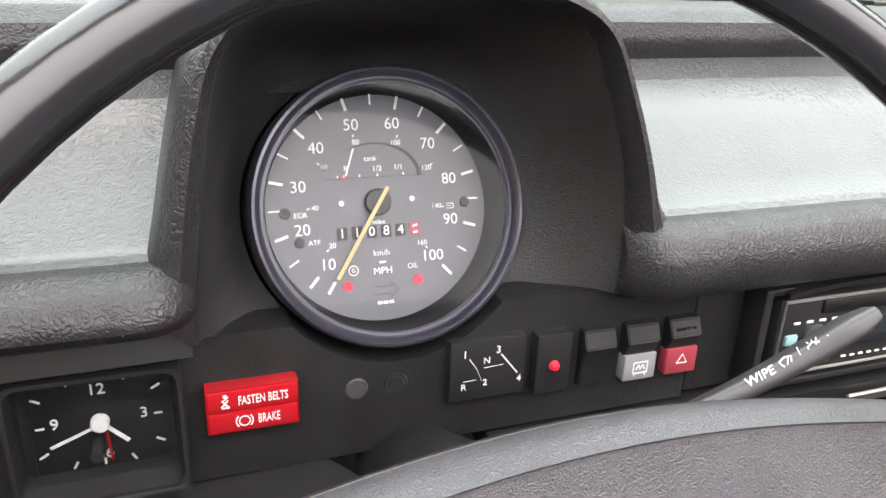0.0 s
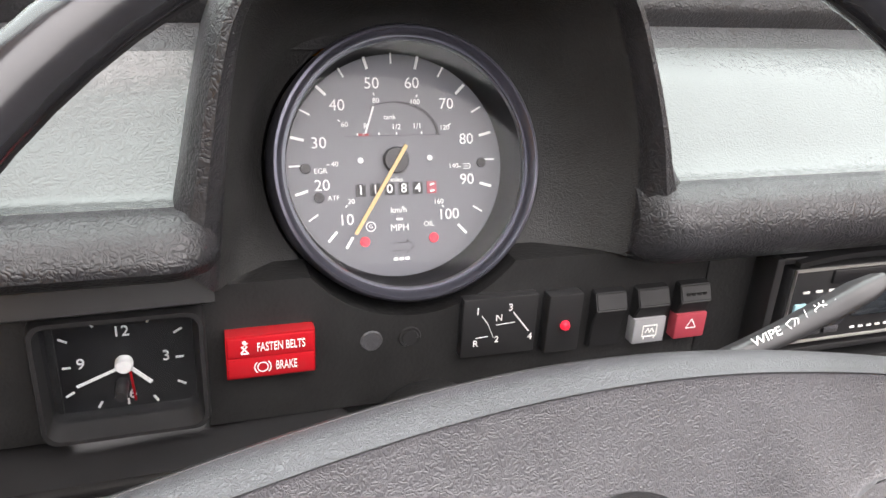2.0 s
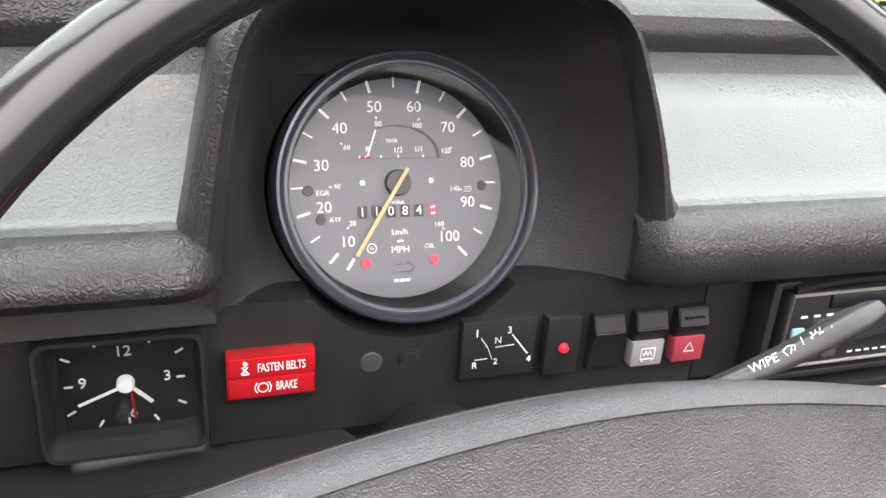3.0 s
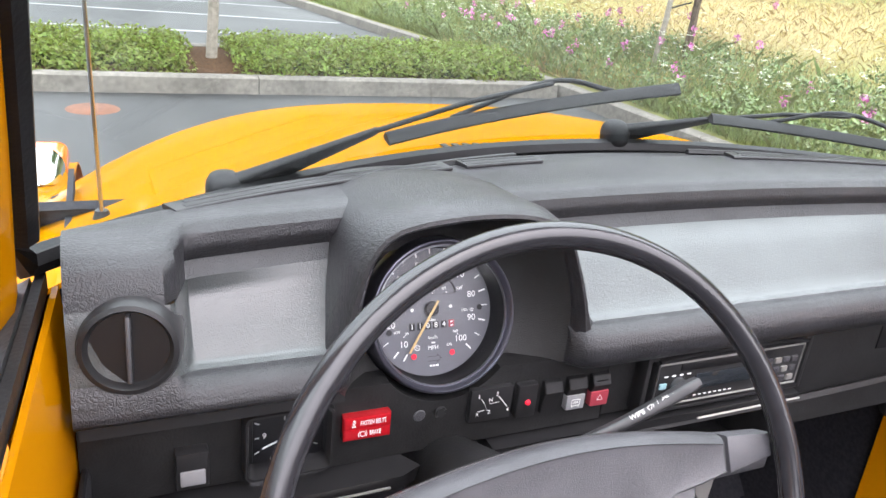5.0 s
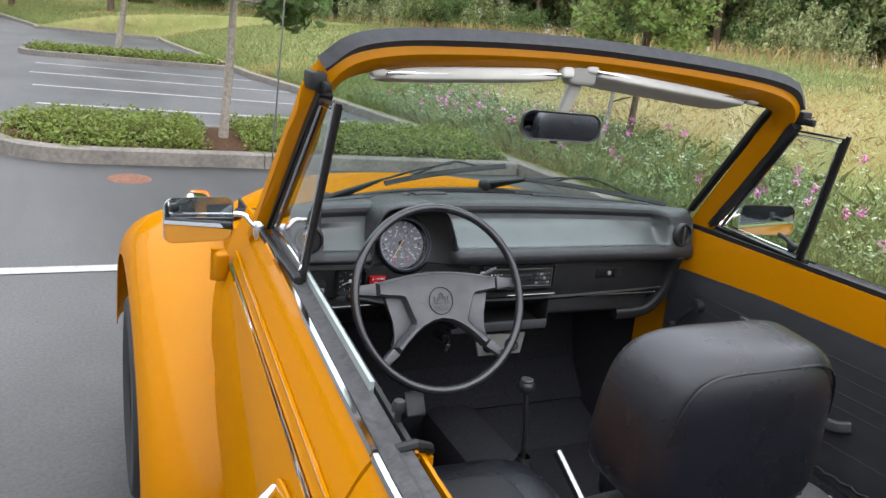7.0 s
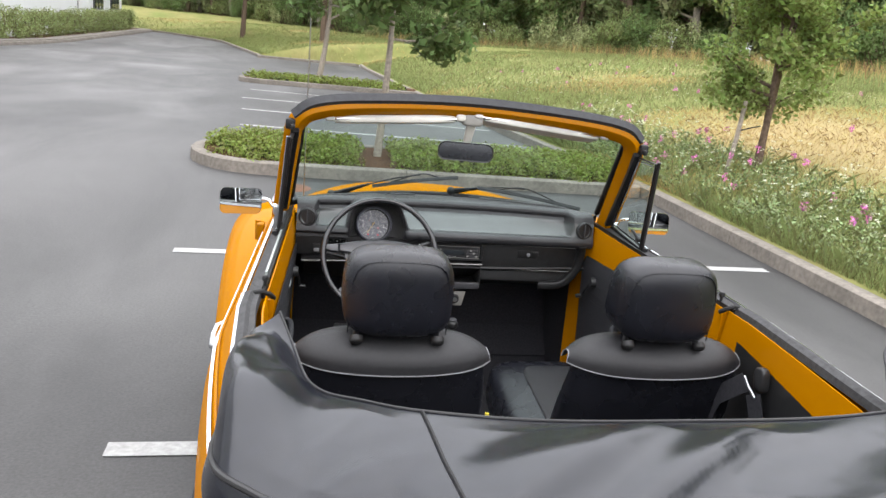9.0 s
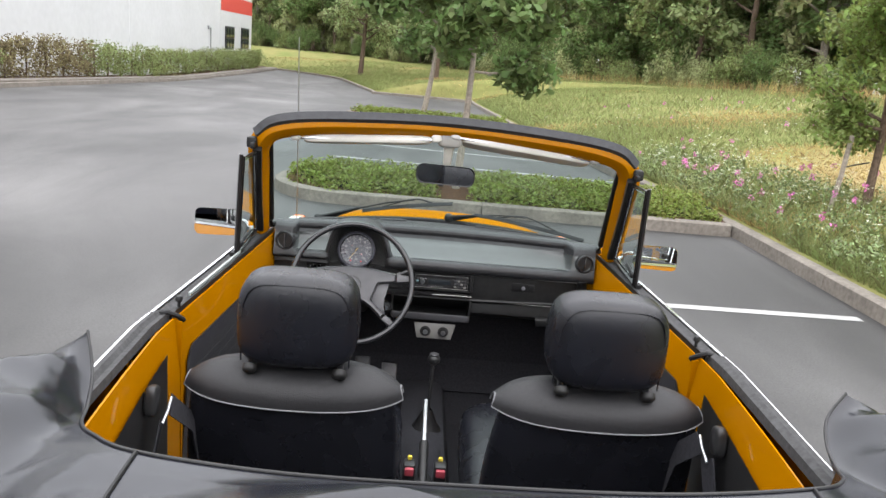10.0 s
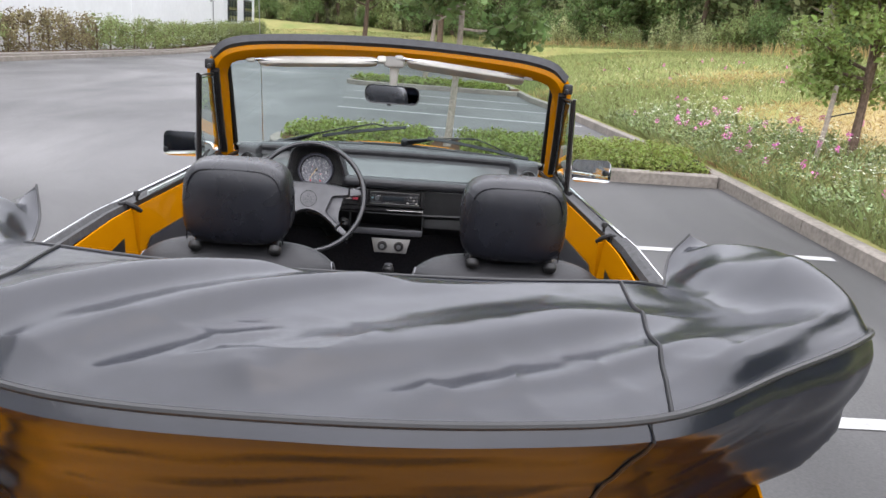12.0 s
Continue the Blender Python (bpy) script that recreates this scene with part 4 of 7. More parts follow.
def build_steering_wheel():
    w = thing("steering_wheel", "black four-spoke steering wheel with a broad grey centre pad", "steering wheel", at=W0)
    R = 0.183
    part("rim", tube([(R * math.cos(a), 0, R * math.sin(a)) for a in [2 * math.pi * i / 96 for i in range(96)]], 0.0085, 16, closed=True, up=(0, 1, 0)), RIMPLASTIC, w, "glossy black rim")
    # the rim's moulded front half stands a hair proud of the rear half
    part("rim_seam", tube([((R - 0.0084) * math.cos(a), 0.001, (R - 0.0084) * math.sin(a)) for a in [2 * math.pi * i / 96 for i in range(96)]], 0.0007, 5, closed=True, up=(0, 1, 0)), RUBBER, w)
    top = [(-0.1335 + 0.267 * i / 28, 0.037 + 0.017 * math.sin(math.pi * i / 28)) for i in range(29)]
    right = [(0.1335, 0.010), (0.110, 0.0065), (0.086, 0.0045), (0.080, 0.002), (0.077, -0.004), (0.070, -0.024), (0.0625, -0.043), (0.063, -0.048), (0.068, -0.053), (0.088, -0.072), (0.1075, -0.090), (0.0935, -0.104)]
    low = [(0.076, -0.086), (0.058, -0.070), (0.040, -0.0575), (0.020, -0.0485), (0.0, -0.045), (-0.020, -0.0485), (-0.040, -0.0575), (-0.058, -0.070), (-0.076, -0.086)]
    out = top + right + low + [(-x, z) for x, z in right[::-1]]
    k = len(out)
    # back edge, mould line, rounded shoulder, crease, slightly hollow face
    rows = []
    for d, y in ((0.0006, 0.0215), (0.0, 0.0208), (0.0, 0.0160), (0.0006, 0.0115), (0.0020, 0.0070), (0.0044, 0.0036), (0.0050, 0.0022), (0.0056, 0.0030), (0.0078, 0.0036)):
        rows.append([(x, y, z) for x, z in inset(out, d)])
    shell = [[(x, y, z) for x, z in inset(out, d)] for d, y in ((0.004, 0.0290), (0.0012, 0.0280), (0.0004, 0.0262), (0.0004, 0.0240), (0.0014, 0.0236), (0.0014, 0.0224), (0.0006, 0.0220))]
    part("pad_shell", bm_of([p for r in shell for p in r], [(j * k + i, j * k + (i + 1) % k, (j + 1) * k + (i + 1) % k, (j + 1) * k + i) for j in range(len(shell) - 1) for i in range(k)] + [tuple(range(k))]), SATIN, w, "dark rear shell of the centre pad")
    vs = [p for r in rows for p in r]
    fs = [(j * k + i, j * k + (i + 1) % k, (j + 1) * k + (i + 1) % k, (j + 1) * k + i) for j in range(len(rows) - 1) for i in range(k)] + [tuple(range((len(rows) - 1) * k, len(rows) * k)), tuple(range(k))]
    part("centre_pad", bm_of(vs, fs), GREYPLASTIC, w, "grey padded centre with moulded round emblem", sharp=28)
    for s in (-1, 1):
        arm = [(s * x, z) for x, z in ((0.1350, 0.0365), (0.1750, 0.0320), (0.1750, 0.0150), (0.1350, 0.0105))]
        part("spoke", plate(arm if s > 0 else arm[::-1], 0.016, at(0, 0.0215, 0), 0.003), GREYPLASTIC, w)
        leg = [(s * x, z) for x, z in ((0.1090, -0.0912), (0.1395, -0.1180), (0.1290, -0.1300), (0.0950, -0.1052))]
        part("spoke", plate(leg if s > 0 else leg[::-1], 0.015, at(0, 0.0215, 0), 0.003), GREYPLASTIC, w)
        web = [(s * x, z) for x, z in ((0.116, 0.0075), (0.076, 0.0060), (0.0600, -0.044), (0.066, -0.054), (0.1020, -0.088), (0.1075, -0.087), (0.0985, -0.066), (0.1000, -0.040))]
        part("spoke_web", plate(web if s > 0 else web[::-1], 0.010, at(0, 0.0270, 0), 0.002), GREYPLASTIC, w, "sunken grey web between the spokes")
    part("emblem", tube([(0.0262 * math.cos(a), 0.0026, -0.006 + 0.0270 * math.sin(a)) for a in [2 * math.pi * i / 40 for i in range(40)]], 0.0010, 6, closed=True, up=(0, 1, 0)), RUBBER, w, "moulded round crest outline")
    E = at(0, 0.0028, -0.007)
    crest = [bar(a, b, c, e, 0.0010, E, 0.0012) for a, b, c, e in ((-0.015, -0.002, -0.015, 0.009), (-0.018, 0.009, -0.011, 0.009), (-0.009, -0.002, -0.009, 0.006), (-0.009, 0.006, -0.005, 0.009), (-0.004, 0.002, -0.004, 0.015), (0.0, 0.004, 0.0, 0.018), (0.004, 0.002, 0.004, 0.015), (-0.004, 0.015, 0.004, 0.015),
                                                                    (0.009, -0.002, 0.009, 0.006), (0.005, 0.009, 0.009, 0.006), (0.015, -0.002, 0.015, 0.009), (0.011, 0.009, 0.018, 0.009), (-0.018, -0.004, 0.018, -0.004))]
    for z in (-0.011, -0.0165):
        crest.append(tube([(-0.016 + 0.032 * i / 16, 0.0028, -0.007 + z + 0.0013 * math.sin(i * 1.15)) for i in range(17)], 0.0006, 5, up=(0, 1, 0)))
    part("emblem_relief", join(*crest), SATIN, w)


build_steering_wheel()




# ---- dashboard ----
def screen_foot(x):
    return 0.195 - 0.20 * (x / 0.545) ** 2


def pad_point(x, v):
    """The crash pad's section at x: v runs from the windshield down over the shelf to the rolled lip."""
    q = (x / 0.48) ** 2
    w = screen_foot(x)
    shelf = ramp(x, -0.462, -0.448) * (1 - ramp(x, 0.425, 0.452))
    e = 0.045 - 0.045 * q
    deep = [(w, 1.070), (w - 0.02, 1.076), (w * 0.6 + e * 0.4, 1.083), (e + 0.012, 1.085), (e + 0.002, 1.083), (e - 0.006, 1.077), (e - 0.008, 1.068), (e - 0.004, 1.058), (e - 0.012, 1.048),
            (0.012 - 0.02 * q, 1.036), (-0.008 - 0.01 * q, 1.020), (-0.026 - 0.005 * q, 1.006), (-0.036, 1.000), (-0.043, 0.9985), (-0.052, 0.9985), (-0.061, 0.994), (-0.066, 0.985), (-0.066, 0.974), (-0.061, 0.965), (-0.050, 0.960), (-0.028, 0.960)]
    full = [(w, 1.070), (w - 0.02, 1.076), (w * 0.6 + e * 0.4, 1.083), (e + 0.000, 1.084), (-0.015 + e * 0.4, 1.081), (-0.026, 1.077), (-0.036, 1.070), (-0.043, 1.060), (-0.047, 1.050),
            (-0.050, 1.040), (-0.052, 1.028), (-0.054, 1.016), (-0.056, 1.008), (-0.057, 1.004), (-0.060, 1.000), (-0.063, 0.994), (-0.066, 0.985), (-0.066, 0.974), (-0.061, 0.965), (-0.050, 0.960), (-0.028, 0.960)]
    k = v * (len(deep) - 1)
    i = min(int(k), len(deep) - 2)
    f = k - i
    a = Vector(deep[i]).lerp(Vector(deep[i + 1]), f)
    b = Vector(full[i]).lerp(Vector(full[i + 1]), f)
    p = b.lerp(a, shelf)
    # left of the binnacle the lip ends higher, above the clock's hood
    if x < -0.25:
        p[1] += 0.011 * ramp(v, 0.78, 0.90)
    # the rolled lip turns in round the mouth of the binnacle
    edge = max(0.0, (-0.140 - x) / 0.021) if x > -0.25 else max(0.0, (x + 0.364) / 0.021)
    p[0] += 0.024 * (1 - math.sqrt(max(0.0, 1 - min(1.0, edge) ** 2))) * ramp(v, 0.60, 0.74)
    return Vector((x, p[0], p[1]))


BIN_OUT = [(-0.368, 0.990), (-0.3605, 1.000), (-0.3565, 1.0115), (-0.350, 1.040), (-0.3405, 1.0722), (-0.326, 1.092), (-0.300, 1.101), (-0.262, 1.1045), (-0.225, 1.103), (-0.195, 1.096), (-0.176, 1.080),
           (-0.162, 1.0525), (-0.151, 1.026), (-0.1425, 1.006), (-0.128, 0.992)]
BIN_IN = [(-0.3450, 0.962), (-0.3424, 0.9856), (-0.3395, 1.0152), (-0.3345, 1.050), (-0.328, 1.072), (-0.314, 1.085), (-0.292, 1.090), (-0.258, 1.093), (-0.225, 1.092), (-0.202, 1.087), (-0.1855, 1.078),
          (-0.1737, 1.0537), (-0.1640, 1.026), (-0.1595, 1.000), (-0.1590, 0.962)]
DIAL_AT = at(-0.2601, 0.0003, 0.9993) @ pose(0, 0, 0, -TILT, 0, 0)
PY = -0.033     # the lower panel's face


def fitted(text, w, h, m, depth=0.0002):
    """Lettering stretched to be w wide and h high, centred on m."""
    bm = lettering(text, 0.01, Matrix.Identity(4), depth)
    xs, zs = [v.co.x for v in bm.verts], [v.co.z for v in bm.verts]
    return moved(bm, m @ Matrix.Diagonal((w / (max(xs) - min(xs)), 1, h / (max(zs) - min(zs)), 1)) @ at(-(max(xs) + min(xs)) / 2, 0, -(max(zs) + min(zs)) / 2))


def build_speedometer(d):
    M = DIAL_AT
    B = M @ at(0.0005, 0, -0.0016)
    sp = part("speedometer", lathe([(0.050, -0.02), (0.0606, -0.02), (0.0613, -0.01), (0.0616, 0.012), (0.0611, 0.0180), (0.0600, 0.0200), (0.0588, 0.0203), (0.0568, 0.0185), (0.0559, 0.0150)], 96, B), BEZEL, d, "round speedometer with a dark anodised bezel")
    part("inner_ring", lathe([(0.0560, 0.0152), (0.0550, 0.0157), (0.0544, 0.0142)], 96, B), DULLCHROME, sp)
    part("dial_surround", lathe([(0.0556, 0.0142), (0.0550, 0.006), (0.0540, -0.003), (0.0520, -0.0062)], 96, B), DIALBLACK, sp)
    part("dial_face", lathe([(0.0535, -0.0062), (0.0, -0.0062)], 72, M), DIAL, sp, "dark grey dial with white markings")
    D = M @ at(0, 0.0056, 0)
    C = M @ at(-0.0006, 0.0056, 0.0014)
    ticks, labels = [], []
    def polar(r, deg):
        return -r * math.sin(radians(deg)), r * math.cos(radians(deg))
    def ang(mph):
        return -3.05 * (mph - 55)
    for m in range(10, 101, 5):
        big = m % 10 == 0
        a = ang(m)
        x0, z0 = polar(0.0497, a)
        x1, z1 = polar(0.0435 if big else 0.0445, a)
        ticks.append(bar(x0, z0, x1, z1, 0.0013 if big else 0.0008, C))
    ticks.append(bar(-0.0262, -0.0387, -0.0228, -0.0335, 0.0013, D))
    for m in range(10, 101, 10):
        x, z = polar(0.0367, ang(m))
        labels.append(lettering(str(m), 0.0074, C @ at(x, 0, z), bold=-0.00002))
    for kmh in range(20, 161, 20):
        a = ang(kmh / 1.609)
        x, z = polar(0.0288, a)
        labels.append(lettering(str(kmh), 0.0034, C @ at(x, 0, z)))
        x0, z0 = polar(0.0326, a)
        x1, z1 = polar(0.0312, a)
        ticks.append(bar(x0, z0, x1, z1, 0.0005, C))
    for txt, x, z, s in (("tank", -0.0024, 0.0214, 0.0034), ("R", -0.0141, 0.0173, 0.0036), ("1/2", 0.0005, 0.0167, 0.0036), ("1/1", 0.0107, 0.0169, 0.0036), ("EGR", -0.0361, -0.0025, 0.0034),
                         ("ATF", -0.0308, -0.0151, 0.0032), ("OIL", 0.0143, -0.0295, 0.0034), ("km/h", -0.0003, -0.0221, 0.0040), ("MPH", -0.0002, -0.0305, 0.0046), ("miles", -0.0005, -0.0078, 0.003), ("G", -0.0141, -0.0292, 0.0026)):
        labels.append(lettering(txt, s, D @ at(x, 0, z)))
    labels.append(bar(-0.0016, -0.0264, 0.0014, -0.0264, 0.0011, D))
    part("tick_marks", join(*ticks), WHITE, sp)
    part("numerals", join(*labels), WHITE, sp)
    part("gear_symbol", moved(tube([(-0.0141 + 0.0022 * math.cos(a), 0, -0.0292 + 0.0022 * math.sin(a)) for a in [2 * math.pi * i / 20 for i in range(20)]], 0.00025, 5, True, (0, 1, 0)), D), WHITE, sp)
    part("beam_symbol", moved(join(tube([(0.0354 + 0.0012 * math.cos(a), 0, -0.0027 + 0.0013 * math.sin(a)) for a in [-1.57 + 3.14 * i / 8 for i in range(9)]], 0.0002, 5, False, (0, 1, 0)),
                                   *[bar(0.0330, -0.0038 + 0.0011 * i, 0.0356, -0.0038 + 0.0011 * i, 0.0003, at(0, 0, 0)) for i in range(3)]), D), WHITE, sp)
    # fuel window
    arcp = [(0.0212 * math.cos(a) - 0.0006, 0.0128 + 0.0155 * math.sin(a)) for a in [math.pi * i / 24 for i in range(25)]]
    part("fuel_scale", plate(arcp, 0.0002, D @ at(0, 0.0004, 0)), DIAL, sp)
    part("fuel_arc", join(*[bar(arcp[i][0], arcp[i][1], arcp[i + 1][0], arcp[i + 1][1], 0.0009 * (1.9 - i / 11), D) for i in range(0, 17)], bar(-0.0248, 0.0130, 0.0225, 0.0127, 0.0003, D)), DIALBLACK, sp)
    part("fuel_ticks", join(*[bar(x, 0.0132, x, 0.0144, 0.0006, D) for x in (-0.0181, -0.0153, -0.0079, 0.0005, 0.0128)]), WHITE, sp)
    part("fuel_reserve_mark", moved(box(0.0052, 0.0003, 0.0012), D @ at(-0.0153, 0, 0.0134)), REDLENS, sp)
    part("fuel_needle", bar(-0.0145, 0.0140, -0.0101, 0.0264, 0.0008, D @ at(0, -0.0008, 0)), WHITE, sp)
    # odometer
    for i, dig in enumerate("11084 "):
        x = -0.0180 + 0.0069 * i
        w = part("odometer_window", moved(box(0.0048, 0.0004, 0.0058), D @ at(x, 0, -0.0121)), DIALBLACK if i < 5 else PINKRED, sp)
        if dig != " ":
            part("odometer_digit", lettering(dig, 0.0062, D @ at(x, -0.0004, -0.0121)), WHITE, w)
        else:
            part("odometer_digit", join(bar(x - 0.001, -0.0110, x + 0.0012, -0.0103, 0.0009, D @ at(0, -0.0004, 0)), bar(x - 0.001, -0.0138, x + 0.0012, -0.0136, 0.0009, D @ at(0, -0.0004, 0))), WHITE, w)
    for x, z, m in ((-0.0172, -0.0361, REDLAMP), (0.0164, -0.0362, REDLAMP), (-0.0429, -0.0011, DIALBLACK), (0.0423, -0.0013, DIALBLACK), (-0.0374, -0.0146, DIALBLACK)):
        part("warning_lamp", lathe([(0.0, 0.0004), (0.0022, 0.0004), (0.0024, 0.0)], 20, D @ at(x, 0, z)), m, sp)
    for x, z in ((-0.0173, 0.0017), (0.0162, 0.0019)):
        part("dial_screw", lathe([(0.0, 0.0006), (0.0013, 0.0004), (0.0014, 0.0)], 12, D @ at(x, 0, z)), WHITE, sp)
    part("turn_arrow", join(*[bar(a, b, c, e, 0.0003, D @ at(0.0003, 0, 0.0024)) for a, b, c, e in ((-0.0055, -0.0400, 0.0028, -0.0400), (0.0028, -0.0400, 0.0028, -0.0385), (0.0028, -0.0385, 0.0062, -0.0418), (0.0062, -0.0418, 0.0028, -0.0451),
                                                                       (0.0028, -0.0451, 0.0028, -0.0436), (0.0028, -0.0436, -0.0055, -0.0436))]), DIALBLACK, sp)
    part("maker_mark", join(*[moved(box(0.0022, 0.0003, 0.0014), D @ at(x, 0, -0.0452)) for x in (-0.0028, 0.0, 0.0028)]), WHITE, sp)
    part("hub_cap", lathe([(0.0, 0.0035), (0.0056, 0.0033), (0.0062, 0.0022), (0.0062, 0.0)], 32, C), DIALBLACK, sp)
    part("needle", bar(0.0039, 0.0080, -0.0222, -0.0320, 0.0017, D @ at(0, -0.0042, 0), 0.0008), CREAM, sp, "cream speedometer needle at rest")
    g = part("gauge_glass", lathe([(0.0556, 0.0140), (0.0, 0.0142)], 48, B), CLEAR, sp)
    g.visible_shadow = False


def build_clock(d):
    """The square clock in its sloping housing."""
    C = at(-0.3842, PY, 0.9262)
    w, h = 0.066, 0.057
    outer = rrect(w, h, 0.006)
    rings = [[(x, 0.010, z) for x, z in outer], [(x, -0.006, z) for x, z in outer], [(x * 0.97, -0.010, z * 0.97) for x, z in outer], [(x * 0.92, -0.010, z * 0.91) for x, z in outer], [(x * 0.84, 0.004, z * 0.78 + 0.0018) for x, z in outer]]
    k = len(outer)
    vs = [p for r in rings for p in r]
    fs = [(j * k + i, j * k + (i + 1) % k, (j + 1) * k + (i + 1) % k, (j + 1) * k + i) for j in range(4) for i in range(k)]
    c = part("clock", moved(bm_of(vs, fs), C), SATIN, d, "square black clock with white pointers and numerals")
    F = C @ at(0, 0.0035, 0.0008)
    part("clock_face", moved(box(w * 0.84, 0.001, h * 0.81), F), DIALBLACK, c)
    T = F @ at(0, -0.0008, 0)
    part("clock_numerals", join(lettering("12", 0.0068, T @ at(0, 0, 0.0145)), lettering("3", 0.0068, T @ at(0.0165, 0, 0.001)), lettering("6", 0.0068, T @ at(0.002, 0, -0.0155)), lettering("9", 0.0068, T @ at(-0.0165, 0, 0.001))), WHITE, c)
    marks = []
    for i in range(12):
        if i == 0:
            continue
        a = radians(30 * i)
        s = min(0.0235 / max(1e-3, abs(math.sin(a))), 0.0205 / max(1e-3, abs(math.cos(a))))
        x, z = s * math.sin(a), s * math.cos(a)
        marks.append(bar(x, z, x * 0.86, z * 0.86, 0.0009, T))
    part("clock_ticks", join(*marks), WHITE, c)
    part("minute_pointer", bar(0.001, 0.0005, -0.0185, -0.0075, 0.0012, T @ at(0, -0.003, 0), 0.0005), WHITE, c)
    part("hour_pointer", bar(0.0, 0.001, 0.0100, -0.0095, 0.0016, T @ at(0, -0.0022, 0), 0.0005), WHITE, c)
    part("second_pointer", bar(0.002, -0.003, 0.0030, -0.0180, 0.0010, T @ at(0, -0.0012, 0), 0.0005), REDLENS, c)
    part("pointer_boss", lathe([(0.0, 0.0042), (0.0030, 0.0040), (0.0036, 0.0030), (0.0036, 0.0)], 20, T), WHITE, c)
    part("setting_knob", lathe([(0.0, 0.012), (0.0022, 0.0118), (0.0026, 0.010), (0.0026, 0.0)], 16, T @ at(-0.0015, 0, -0.0095)), SATIN, c)
    g = part("clock_glass", moved(box(w * 0.86, 0.0008, h * 0.84), C @ at(0, -0.0035, 0.001) @ pose(0, 0, 0, 4, 0, 0)), CLEAR, c)
    g.visible_shadow = False


SWITCH = material("matte_black_switch", (0.016, 0.016, 0.017), 0.5, vary=0.3, vary_scale=80, spec=0.35)


def rocker(d, x0, x1, lower, mark=None, label=""):
    """A rocker switch whose lower half stands proud."""
    w, z0, z1 = x1 - x0, 0.910, 0.942
    zm = 0.930
    prof = [(0.003, z0), (-0.0034, z0 + 0.0005), (-0.0050, zm - 0.004), (-0.0082, zm + 0.0028), (-0.0046, z1 - 0.0012), (0.003, z1)]
    k = len(prof)
    vs = [(x, PY + y, z) for x in (x0 + 0.0008, x1 - 0.0008) for y, z in prof]
    fs = [tuple(range(k)), tuple(range(2 * k - 1, k - 1, -1))] + [(i, i + k, (i + 1) % k + k, (i + 1) % k) for i in range(k)]
    bm = bm_of(vs, fs)
    bmesh.ops.recalc_face_normals(bm, faces=bm.faces)
    bmesh.ops.bevel(bm, geom=bm.edges[:], offset=0.0006, segments=2, affect="EDGES")
    s = part("rocker_switch", bm, SWITCH, d, label)
    if lower:
        part("lens", box(w - 0.0012, 0.008, 0.0142, at((x0 + x1) / 2, PY - 0.0026, z0 + 0.0080), 0.0008), lower, s)
    part("pilot_dot", lathe([(0, 0.0006), (0.0006, 0.0004), (0.0007, 0.0)], 10, at((x0 + x1) / 2, PY - 0.0050, z1 - 0.004)), WHITE, s)
    if mark == "demist":
        D = at((x0 + x1) / 2, PY - 0.0068, z0 + 0.008)
        part("symbol", join(*[bar(a, b, c, e, 0.0006, D) for a, b, c, e in ((-0.004, -0.003, 0.004, -0.003), (-0.004, 0.003, 0.004, 0.003), (-0.004, -0.003, -0.004, 0.003), (0.004, -0.003, 0.004, 0.003), (-0.0025, -0.001, -0.001, 0.0015),
                                                                     (-0.001, 0.0015, 0.0, -0.001), (0.0, -0.001, 0.0012, 0.0015), (0.0012, 0.0015, 0.0026, -0.001), (-0.003, -0.0045, -0.003, -0.003), (0.003, -0.0045, 0.003, -0.003))]), WHITE, s)
    if mark == "hazard":
        D = at((x0 + x1) / 2, PY - 0.0068, z0 + 0.009)
        part("symbol", join(bar(-0.003, -0.002, 0.003, -0.002, 0.0004, D), bar(-0.003, -0.002, 0, 0.003, 0.0004, D), bar(0.003, -0.002, 0, 0.003, 0.0004, D)), WHITE, s)
        U = at((x0 + x1) / 2, PY - 0.0066, 0.9355)
        part("raised_mark", join(*[moved(box(0.0022, 0.0008, 0.003), U @ at(x, 0, 0)) for x in (-0.0048, -0.0016, 0.0016, 0.0048)]), PLASTIC, s)


